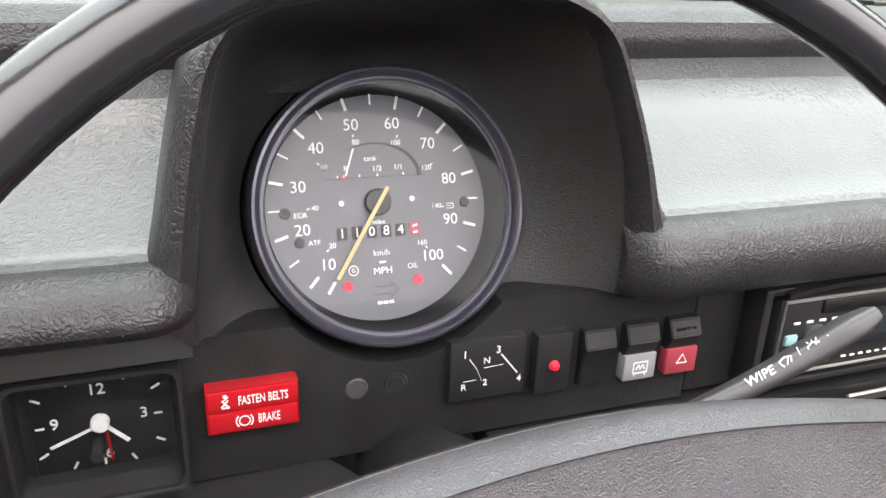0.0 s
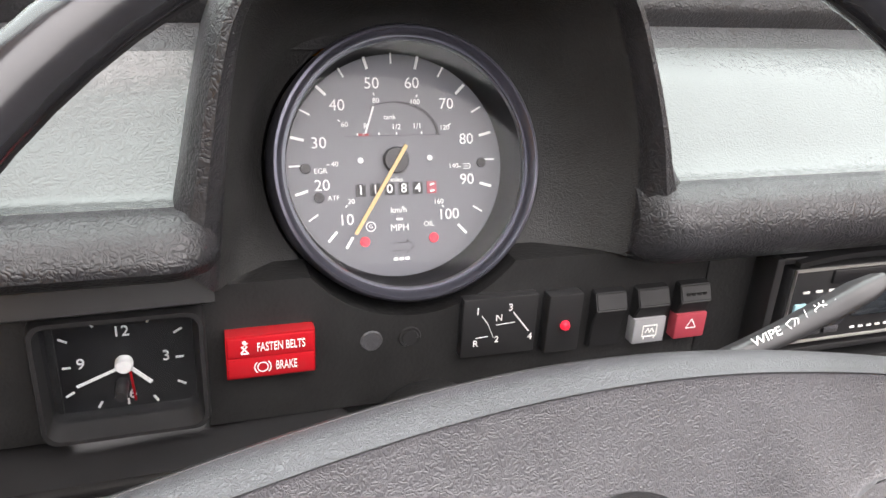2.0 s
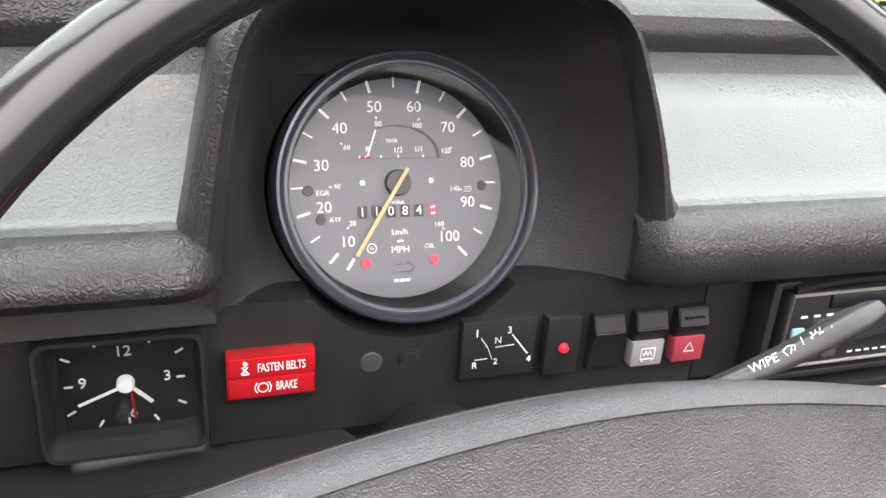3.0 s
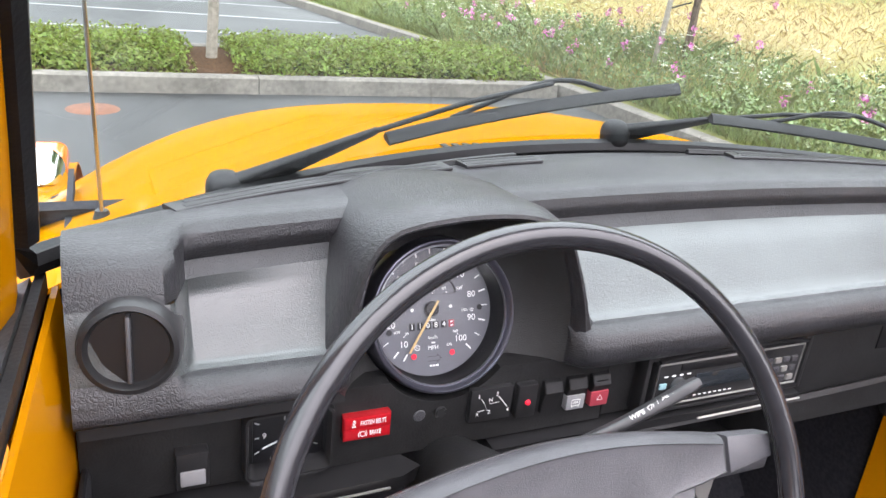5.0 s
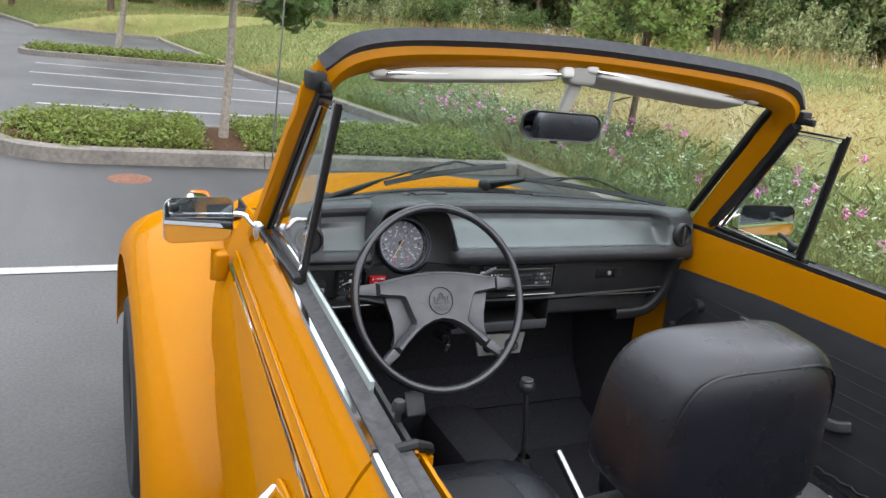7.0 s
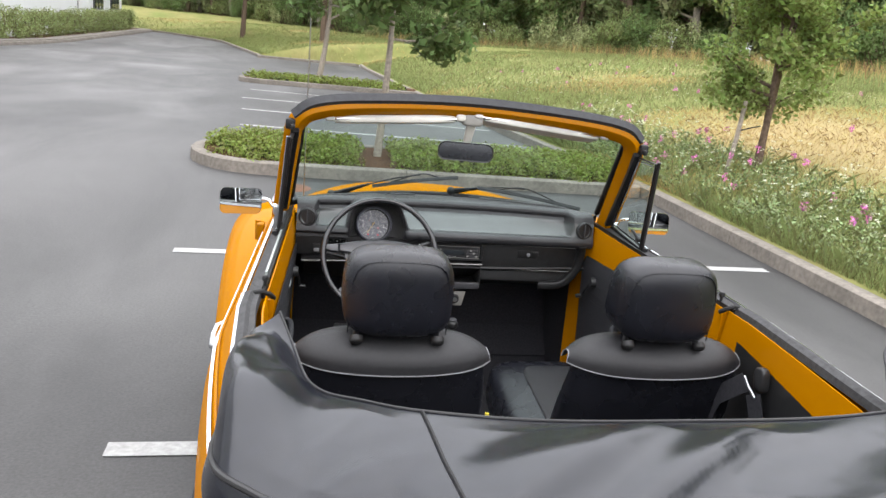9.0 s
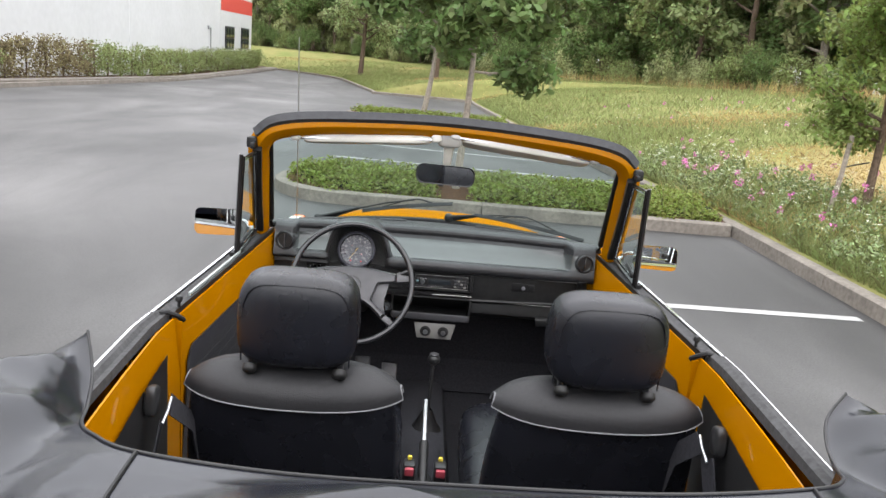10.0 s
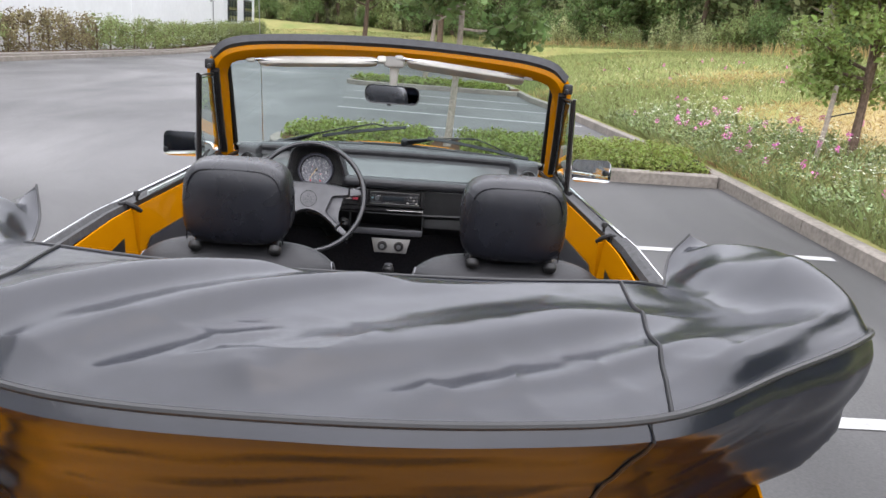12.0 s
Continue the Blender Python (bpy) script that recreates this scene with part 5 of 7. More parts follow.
def build_dashboard():
    d = thing("dashboard", "black padded dashboard with a round gauge binnacle and satin shelves", "dashboard")
    # pad either side of the binnacle
    for xa, xb, n in ((-0.522, -0.344, 60), (-0.160, 0.522, 120)):
        def f(u, v, xa=xa, xb=xb):
            return pad_point(xa + (xb - xa) * u, v)
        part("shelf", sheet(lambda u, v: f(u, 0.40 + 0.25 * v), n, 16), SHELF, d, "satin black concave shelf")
        part("padded_lip", sheet(lambda u, v: f(u, 0.65 + 0.35 * v), n, 20), VINYL, d, "black grained rolled lip")
    part("crash_pad", sheet(lambda u, v: pad_point(-0.522 + 1.044 * u, 0.40 * v), 130, 24), VINYL, d, "black grained padding over the shelf")
    # demister slots along the windshield's foot
    def on_pad(x, k=0.0):
        return pad_point(x, 0.100 - 0.012 * ramp(-x, 0.30, 0.47)) + Vector((0, k, 0.0012))
    for xa, xb in ((-0.455, -0.210), (-0.194, -0.106), (0.135, 0.440)):
        xs = [xa + (xb - xa) * i / 24 for i in range(25)]
        slot = part("demister_vent", sweep([on_pad(x) for x in xs], rrect(0.019, 0.004, 0.0015)), SATIN, d, "long black demister grille")
        for k in (-0.0045, 0.0045):
            part("slot", sweep([on_pad(x, k) + Vector((0, 0, 0.0019)) for x in xs[1:-1]], rrect(0.0045, 0.001, 0.0004)), DIALBLACK, slot)
    # binnacle: outer shell, rolled front edge, inner walls and back plate
    def ringpts(pts, n=64):
        return smooth_path([(x, 0, z) for x, z in pts], n)
    O, I = ringpts(BIN_OUT), ringpts(BIN_IN)
    n = len(O)
    def back(p, k):
        return Vector((-0.255 + (p.x + 0.255) * k, 0, 0.962 + (p.z - 0.962) * (k if k < 1 else 1)))
    rows = []
    for y, mixk, lift in ((0.135, 0, 0.950), (0.06, 0, 0.980), (0.0, 0, 0.992), (-0.030, 0, 1.0), (-0.046, 0.10, 1.0), (-0.053, 0.35, 1.0), (-0.054, 0.6, 1.0), (-0.049, 0.9, 1.0), (-0.042, 1.0, 1.0)):
        rows.append([Vector((O[i].lerp(I[i], mixk).x, y, 0.962 + (O[i].lerp(I[i], mixk).z - 0.962) * (1 - (1 - lift) * 3.5) )) for i in range(n)])
    vs = [p for r in rows for p in r]
    fs = [(j * n + i, j * n + i + 1, (j + 1) * n + i + 1, (j + 1) * n + i) for j in range(len(rows) - 1) for i in range(n - 1)]
    part("binnacle", bm_of(vs, fs), VINYL, d, "black grained gauge hood")
    # inner wall, tapering to the gauge
    vs, fs = [], []
    G = [DIAL_AT @ Vector((0.0625 * math.cos(a), 0.004, 0.0625 * math.sin(a) - 0.0016)) for a in [math.pi * (1 - i / (n - 1)) * 1.46 - 0.23 * math.pi for i in range(n)]]
    for k in range(9):
        t = k / 8
        for i in range(n):
            a = Vector((I[i].x, -0.042, I[i].z))
            p = a.lerp(G[i], t)
            p.y = a.y + (G[i].y - a.y) * math.sin(t * math.pi / 2) ** 0.8
            vs.append(p)
    fs = [(j * n + i, j * n + i + 1, (j + 1) * n + i + 1, (j + 1) * n + i) for j in range(8) for i in range(n - 1)]
    part("binnacle_lining", bm_of(vs, fs), LINING, d, "smooth black lining round the speedometer")
    # lower panel in its sections
    gx, gz, gr = -0.2596, 0.9972, 0.0604
    half = math.acos((0.960 - gz) / -gr)
    cut = [(gx + gr * math.sin(a), gz - gr * math.cos(a)) for a in [half - 2 * half * i / 24 for i in range(25)]]
    part("panel", plate([(-0.352, 0.960), (-0.352, 0.892), (-0.104, 0.892), (-0.104, 0.960)] + cut, 0.02, at(0, PY + 0.02, 0)), PLASTIC, d, "grained black switch panel", smooth=False)
    part("panel", box(0.114, 0.02, 0.066, at(-0.466, PY + 0.012, 0.925), 0.0012), PLASTIC, d)
    part("panel", box(0.235, 0.02, 0.066, at(0.0155, PY + 0.0115, 0.9265), 0.0012), PLASTIC, d)
    part("clock_hood", sweep([(-0.520, PY - 0.002, 0.9630), (-0.430, PY - 0.003, 0.9635), (-0.347, PY - 0.003, 0.9645)], [(-0.014, -0.006), (0.010, -0.006), (0.013, -0.004), (0.010, 0.008), (-0.014, 0.009)]), SATIN, d, "satin black ledge above the clock")
    part("knee_lip", sweep([(-0.50, PY - 0.006, 0.880), (-0.30, PY - 0.010, 0.8865), (-0.290, PY - 0.002, 0.884)], [(-0.02, -0.012), (0.012, -0.010), (0.014, 0.004), (-0.02, 0.006)]), SATIN, d)
    part("knee_lip", sweep([(-0.215, PY + 0.0, 0.884), (0.13, PY + 0.0, 0.884)], [(-0.02, -0.008), (0.010, -0.006), (0.012, 0.004), (-0.02, 0.006)]), SATIN, d)
    part("panel_trim", sweep([(-0.50, PY - 0.022, 0.8765), (-0.31, PY - 0.026, 0.883)], ring(0.0012, 6)), SILVERPLASTIC, d, "thin bright lower trim line")
    part("panel_trim", sweep([(0.0, PY - 0.014, 0.882), (0.130, PY - 0.014, 0.883)], ring(0.0012, 6)), SILVERPLASTIC, d)
    build_speedometer(d)
    build_clock(d)
    # warning sign
    sg = part("warning_sign", box(0.0378, 0.008, 0.0212, at(-0.3252, PY - 0.003, 0.9285), 0.0008), REDLENS, d, "red two-line belt and brake warning light")
    lit = material("brighter_red_lens", (0.42, 0.010, 0.016), 0.25, coat=0.4)
    for z in (0.9335, 0.9237):
        part("sign_lens", box(0.0362, 0.003, 0.0092, at(-0.3252, PY - 0.0064, z), 0.0006), lit, sg)
    S = at(0, PY - 0.0081, 0.0)
    part("lettering", join(fitted("FASTEN BELTS", 0.0200, 0.0040, S @ at(-0.3210, 0, 0.9336)), fitted("BRAKE", 0.0088, 0.0040, S @ at(-0.3190, 0, 0.9240))), WHITE, sg)
    cx, cz = -0.3290, 0.9238
    part("symbol", join(tube([(cx + 0.0022 * math.cos(a), PY - 0.0081, cz + 0.0022 * math.sin(a)) for a in [2 * math.pi * i / 20 for i in range(20)]], 0.00028, 5, True, (0, 1, 0)),
                        *[tube([(cx + s * 0.0034 * math.cos(a), PY - 0.0081, cz + 0.0034 * math.sin(a)) for a in [-0.8 + 1.6 * i / 6 for i in range(7)]], 0.00028, 5, False, (0, 1, 0)) for s in (-1, 1)],
                        bar(-0.3378, 0.9313, -0.3352, 0.9345, 0.0006, S), bar(-0.3376, 0.9345, -0.3350, 0.9313, 0.0006, S), bar(-0.3378, 0.9310, -0.3346, 0.9310, 0.0006, S), bar(-0.3374, 0.9340, -0.3350, 0.9360, 0.0004, S),
                        lathe([(0, 0.0003), (0.0008, 0.0002), (0.0009, 0)], 12, at(-0.3363, PY - 0.0079, 0.9362))), WHITE, sg)
    # blank plugs
    part("blank_plug", lathe([(0.0, 0.0008), (0.0046, 0.0008), (0.0052, 0.0)], 28, at(-0.280, PY - 0.0002, 0.926)), GREYPLASTIC, d)
    part("blank_plug", lathe([(0.0, 0.0014), (0.0036, 0.0014), (0.0040, 0.0006), (0.0050, 0.0008), (0.0054, 0.0)], 28, at(-0.262, PY - 0.0002, 0.926)), SATIN, d)
    # shift pattern plate
    gp = part("shift_plate", box(0.0375, 0.006, 0.0305, at(-0.2193, PY - 0.002, 0.9290), 0.0006), SATIN, d, "glossy black gear shift pattern plate")
    GL = at(-0.2193, PY - 0.0051, 0.9290)
    part("shift_diagram", join(bar(-0.0095, 0.0065, -0.0058, 0.0012, 0.0004, GL), bar(-0.0020, 0.0010, 0.0075, 0.0016, 0.00022, GL), bar(0.0062, 0.0070, 0.0150, -0.0040, 0.0007, GL), bar(-0.0058, 0.0012, -0.0030, -0.0055, 0.0002, GL), bar(-0.0120, -0.0050, -0.0058, -0.0046, 0.0002, GL),
                               lettering("1", 0.0052, GL @ at(-0.0117, 0, 0.0090)), lettering("3", 0.0052, GL @ at(0.0047, 0, 0.0095)), lettering("N", 0.0046, GL @ at(-0.0008, 0, 0.0046)), lettering("4", 0.0048, GL @ at(0.0160, 0, -0.0072)),
                               lettering("R", 0.0046, GL @ at(-0.0118, 0, -0.0080)), lettering("2", 0.0046, GL @ at(-0.0012, 0, -0.0068))), WHITE, gp)
    lp = part("indicator_plate", box(0.0180, 0.008, 0.031, at(-0.1865, PY - 0.003, 0.9278), 0.0008), SATIN, d)
    part("red_indicator", lathe([(0.0, 0.0030), (0.0014, 0.0027), (0.0022, 0.0016), (0.0026, 0.0)], 20, at(-0.1862, PY - 0.007, 0.9270)), REDLAMP, lp, "small glowing red lamp")
    rocker(d, -0.1705, -0.1520, None, label="plain black rocker switch")
    rocker(d, -0.1470, -0.1275, LIGHTGREY, "demist", "black rocker switch with grey rear demister symbol")
    rocker(d, -0.1225, -0.1030, PINKRED, "hazard", "black rocker switch with red hazard lens")
    # light switch left of the clock
    ls = part("light_switch", box(0.022, 0.012, 0.030, at(-0.452, PY - 0.002, 0.916), 0.001), SATIN, d)
    part("lens", box(0.017, 0.004, 0.012, at(-0.452, PY - 0.008, 0.911), 0.001), LIGHTGREY, ls)
    # end vents
    for s in (-1, 1):
        V = at(s * 0.487, -0.052, 1.027) @ pose(0, 0, 0, -6, 0, s * 8)
        v = part("air_vent", lathe([(0.030, -0.03), (0.031, 0.002), (0.029, 0.008), (0.026, 0.009), (0.0235, 0.005), (0.023, -0.03)], 40, V), SATIN, d, "round black air vent")
        part("vent_flap", box(0.003, 0.008, 0.044, V @ at(0, -0.005, 0), 0.001), GREYPLASTIC, v)
        part("vent_back", lathe([(0.0, 0.003), (0.0240, 0.003)], 24, V), DIALBLACK, v)
    # glove compartment
    GY = -0.020
    gl = part("glove_lid", box(0.354, 0.016, 0.087, at(0.306, GY + 0.008, 0.9070), 0.002), PLASTIC, d, "black glove compartment lid")
    part("latch_recess", box(0.074, 0.003, 0.028, at(0.300, GY, 0.9205), 0.001), DIALBLACK, gl)
    part("latch_paddle", box(0.022, 0.006, 0.022, at(0.327, GY - 0.002, 0.9205), 0.001), SATIN, gl)
    part("lock", lathe([(0.0, 0.005), (0.0052, 0.005), (0.0066, 0.003), (0.0066, 0.0)], 24, at(0.302, GY - 0.001, 0.9195)), LIGHTGREY, gl)
    part("lid_trim", sweep([(0.132, GY - 0.001, 0.8628), (0.478, GY - 0.001, 0.8618)], ring(0.0012, 6)), SILVERPLASTIC, gl)
    part("end_cheek", sweep(smooth_path([(0.486, -0.052, 0.975), (0.494, -0.030, 0.930), (0.484, -0.024, 0.870), (0.440, -0.016, 0.815), (0.36, 0.0, 0.800)], 20), rrect(0.030, 0.034, 0.010), up=(0, 1, 0)), PLASTIC, d, "rounded black end of the dash")
    # end cheeks, underside and knee shelf
    part("under_tray", sheet(lambda u, v: (-0.49 + 1.01 * u, PY + 0.004 + 0.22 * v, 0.884 - 0.015 * math.sin(u * math.pi) - 0.13 * v), 20, 6, 0.006), PLASTIC, d)
    part("glove_box_body", box(0.355, 0.20, 0.09, at(0.306, PY + 0.128, 0.822) @ pose(0, 0, 0, -20, 0, 0), 0.015), PLASTIC, d)
    part("defroster_slot", tube([(x, screen_foot(x) - 0.035, 1.0815 - 0.004 * (x / 0.5) ** 2) for x in [-0.42 + 0.30 * i / 12 for i in range(13)]], 0.004, 6), DIALBLACK, d)
    part("defroster_slot", tube([(x, screen_foot(x) - 0.035, 1.0815 - 0.004 * (x / 0.5) ** 2) for x in [0.10 + 0.32 * i / 12 for i in range(13)]], 0.004, 6), DIALBLACK, d)
    return d


build_dashboard()


def build_radio():
    r = thing("car_radio", "black car radio with silver trim and many small buttons", "radio")
    part("surround", join(box(0.190, 0.020, 0.004, at(0.026, PY - 0.004, 0.9535), 0.001), box(0.190, 0.020, 0.004, at(0.026, PY - 0.004, 0.8985), 0.001), box(0.005, 0.020, 0.058, at(-0.0705, PY - 0.004, 0.926), 0.001), box(0.005, 0.020, 0.058, at(0.1225, PY - 0.004, 0.926), 0.001)), SATIN, r)
    part("faceplate", box(0.178, 0.016, 0.046, at(0.027, PY - 0.006, 0.926), 0.003), SATIN, r)
    part("trim_line", sweep([(-0.060, PY - 0.0145, 0.9475), (0.114, PY - 0.0145, 0.9475), (0.114, PY - 0.0145, 0.905), (-0.060, PY - 0.0145, 0.905)], ring(0.001, 6), closed=True, up=(0, 1, 0)), SILVERPLASTIC, r, "silver trim line")
    part("tape_slot", box(0.11, 0.003, 0.008, at(0.02, PY - 0.014, 0.9425), 0.0008), DIALBLACK, r)
    part("display", box(0.075, 0.002, 0.016, at(0.022, PY - 0.0142, 0.925), 0.0008), DARKGLASS, r)
    part("volume_knob", lathe([(0.0, 0.010), (0.006, 0.010), (0.0075, 0.008), (0.008, 0.0)], 28, at(-0.035, PY - 0.013, 0.924)), DULLCHROME, r)
    part("blue_button", box(0.008, 0.003, 0.006, at(-0.052, PY - 0.014, 0.925), 0.001), material("pale_blue_plastic", (0.25, 0.42, 0.46), 0.4), r)
    for i in range(4):
        for j in range(3):
            part("button", box(0.008, 0.003, 0.006, at(0.073 + 0.0105 * i, PY - 0.0145, 0.912 + 0.0105 * j), 0.0008), SILVERPLASTIC if (i + j) % 3 == 0 else GREYPLASTIC, r)
    for i in range(3):
        part("button", box(0.010, 0.003, 0.004, at(-0.052 + 0.012 * i, PY - 0.0145, 0.911), 0.0008), GREYPLASTIC, r)
    for i in range(4):
        part("caption_bar", box(0.004, 0.0006, 0.0012, at(-0.050 + 0.0085 * i, PY - 0.0144, 0.9345)), WHITE, r)
    for i in range(8):
        part("caption_bar", box(0.003, 0.0006, 0.001, at(-0.012 + 0.006 * i, PY - 0.0146, 0.9100)), WHITE, r)
    part("radio_hood", sheet(lambda u, v: (-0.062 + 0.176 * u, PY + 0.004 - 0.022 * v, 0.9605 - 0.003 * v - 0.004 * (2 * u - 1) ** 4), 16, 4, 0.003), SATIN, r)


STALK = material("dark_grey_stalk_plastic", (0.038, 0.038, 0.040), 0.4, vary=0.2, vary_scale=60)


def build_column():
    """The steering column shroud, its stalk and the ignition lock."""
    c = thing("steering_column", "black steering column shroud with wiper stalk and ignition lock", "steering column")
    ax = Vector((0, math.cos(radians(25)), -math.sin(radians(25))))
    o = Vector((-0.2527, -0.2095, 0.951))
    part("shroud", sweep([o + ax * t for t in (0.02, 0.05, 0.09, 0.14, 0.20, 0.30)], ring(0.029, 24, 0.98), scale=lambda u: 0.8 + 0.25 * min(1, u * 2.2)), PLASTIC, c)
    part("shroud_hump", pillow(0.11, 0.10, 0.03, 0.8, 0.8, m=at(-0.225, -0.085, 0.872)), PLASTIC, c)
    tip, base = Vector((-0.079, -0.110, 0.974)), Vector((-0.190, -0.110, 0.933))
    st = part("wiper_stalk", sweep([base.lerp(tip, t) + Vector((0, 0, -0.004 * math.sin(t * 3))) for t in [i / 12 for i in range(13)]], rrect(0.0085, 0.0150, 0.003), up=(0.2, -0.75, 0.6), scale=lambda u: 0.85 + 0.3 * u - (0.35 * max(0, u - 0.92) / 0.08)), STALK, c, "grey plastic wiper stalk with white markings")
    d = (tip - base).normalized()
    nrm = Vector((0.1, -0.80, 0.55))
    nrm = (nrm - d * nrm.dot(d)).normalized()
    M = Matrix((d, -nrm, d.cross(-nrm) * 1)).transposed().to_4x4()
    def sm(t):
        return Matrix.Translation(base.lerp(tip, t) + nrm * 0.0056) @ M
    part("stalk_lettering", join(fitted("WIPE", 0.0135, 0.0036, sm(0.49)), fitted("WASH", 0.0140, 0.0036, sm(0.835)), bar(0.0, -0.0034, 0.0, 0.0034, 0.0003, sm(0.655)),
                                 *[bar(a, b, c, e, 0.0004, sm(t)) for t in (0.598, 0.715) for a, b, c, e in ((-0.0030, 0.0012, -0.0012, -0.0022), (0.0030, 0.0012, 0.0012, -0.0022), (-0.0012, -0.0022, 0.0012, -0.0022), (-0.0030, 0.0012, 0.0, 0.0022), (0.0, 0.0022, 0.0030, 0.0012), (-0.0006, -0.0020, 0.0014, 0.0012))],
                                 bar(0.0, 0.0022, 0.0, 0.0034, 0.0004, sm(0.715)), bar(-0.0018, 0.0024, -0.0024, 0.0034, 0.0004, sm(0.715)), bar(0.0018, 0.0024, 0.0024, 0.0034, 0.0004, sm(0.715))), WHITE, st)
    part("turn_stalk", sweep([(-0.30, -0.105, 0.893), (-0.42, -0.12, 0.925)], rrect(0.008, 0.013, 0.003), up=(0, -0.7, 0.7)), SATIN, c)
    ig = part("ignition_lock", lathe([(0.0, 0.012), (0.009, 0.012), (0.014, 0.006), (0.017, 0.0), (0.017, -0.03)], 28, at(-0.145, -0.075, 0.835) @ pose(0, 0, 0, -10, 0, 12)), SATIN, c)
    part("key_slot", lathe([(0.0, 0.003), (0.006, 0.003), (0.0075, 0.0)], 20, at(-0.146, -0.087, 0.837) @ pose(0, 0, 0, -10, 0, 12)), CHROME, ig)
    ky = part("key_lock", lathe([(0.0, 0.010), (0.008, 0.010), (0.011, 0.006), (0.013, 0.0), (0.013, -0.03)], 24, at(-0.136, -0.012, 0.772) @ pose(0, 0, 0, -10, 0, 0)), SATIN, c)
    part("key", join(box(0.003, 0.024, 0.018, at(-0.136, -0.030, 0.770), 0.001), box(0.012, 0.004, 0.020, at(-0.138, -0.038, 0.756) @ pose(0, 0, 0, 20, 15, 0), 0.0015)), CHROME, ky, "bright key in the lock")
    part("column_shaft", tube([o + ax * 0.25, o + ax * 0.7], 0.02, 12), SATIN, c)


build_radio()
build_column()


# ---- seats and folded top ----
def build_seat(cx, yaw=0.0):
    """A bucket seat about x = cx; the backrest's rear is plain, its top shoulder woven, with grey piping."""
    s = thing("front_seat", "black vinyl bucket seat with basketweave shoulder, grey piping and headrest", "car seat", "front seats")
    M = at(cx, -0.965, 0.0)
    def back(u, v):
        # closed section round the backrest, v from the bottom up
        a = 2 * math.pi * u
        ex = 0.45
        c, q = math.cos(a), math.sin(a)
        z = 0.42 + 0.525 * v
        half = 0.218 - 0.016 * v ** 4 + 0.010 * math.sin(v * 2.5)
        dep = 0.058 - 0.022 * v ** 2
        yy = 0.085 * (1 - v) - 0.035 * v
        return (half * math.copysign(abs(c) ** ex, c), yy + dep * math.copysign(abs(q) ** 0.7, q), z)
    part("backrest", moved(sheet(back, 56, 24), M), SEATVINYL, s)
    def crown(u, v):
        # rounded woven shoulder closing the top, rear overhang to the piping
        x = (2 * u - 1)
        hw = 0.217
        a = math.pi * v
        pinch = abs(x) ** 5
        yy = -0.013 - 0.068 * math.cos(a) * (1 - 0.72 * pinch)
        z = 0.960 + 0.057 * math.sin(a) ** 0.7 * (1 - 0.60 * pinch) - 0.026 * (1 - x * x) * max(0.0, math.cos(a)) - 0.008 * x * x
        z -= 0.006 * math.exp(-(x / 0.42) ** 4) * math.exp(-((v - 0.36) / 0.22) ** 2)
        return (hw * x * (1.03 - 0.03 * math.sin(a)), yy, z)
    part("woven_shoulder", moved(sheet(crown, 40, 16, 0.004), M), BASKET, s, "basketweave vinyl shoulder")
    pts = [crown(i / 30, 0.0) for i in range(31)]
    pts = [(crown(0, 1.0 - i / 6)) for i in range(7)] + pts[1:] + [crown(1, i / 6) for i in range(1, 7)]
    part("piping", moved(tube(pts, 0.0017, 6), M), THREAD, s, "pale grey piping")
    part("cushion", pillow(0.47, 0.62, 0.17, 0.45, 0.32, m=at(cx, -0.61, 0.555) @ pose(0, 0, 0, 5, 0, 0)), SEATVINYL, s)
    part("cushion_insert", pillow(0.27, 0.48, 0.03, 0.5, 0.25, m=at(cx, -0.63, 0.632) @ pose(0, 0, 0, 5, 0, 0)), BASKET, s)
    part("seat_base", box(0.36, 0.44, 0.16, at(cx, -0.64, 0.42), 0.02), CARPET, s)
    def hr(p):
        t = p.z / 0.095
        return Vector((p.x * (1.0 - 0.06 * max(0, t) ** 1.5), p.y * (1.02 - 0.18 * t) + 0.012 * (p.x / 0.11) ** 2 , p.z + 0.006 * (1 - (p.x / 0.11) ** 2) * max(0, t)))
    H = at(cx + 0.001, -0.980, 1.110) @ pose(0, 0, 0, 4, 0, 0)
    h = part("headrest", pillow(0.244, 0.124, 0.186, 0.46, 0.42, 60, 36, H, hr), SEATVINYL, s, "padded black vinyl headrest")
    loop = []
    for i in range(33):
        a = math.pi * i / 32
        c, q = math.cos(a), math.sin(a)
        loop.append(H @ Vector((0.108 * math.copysign(abs(c) ** 0.4, c), -0.046 + 0.006 * abs(c), -0.086 + 0.170 * abs(q) ** 0.4)))
    part("seam", tube(loop, 0.0016, 6), SEATVINYL, h)
    for dx in (-0.088, 0.092):
        p = part("headrest_post", tube([(cx + dx, -1.0, 0.975), (cx + dx, -0.998, 1.06)], 0.0065, 10), DULLCHROME, s)
        part("post_collar", lathe([(0.0, 0.008), (0.009, 0.008), (0.014, 0.004), (0.0155, 0.0), (0.014, -0.01)], 20, at(cx + dx, -1.018, 1.006) @ pose(0, 0, 0, 55, 0, 0)), PLASTIC, p)
    return s


build_seat(-0.298)
build_seat(0.334)


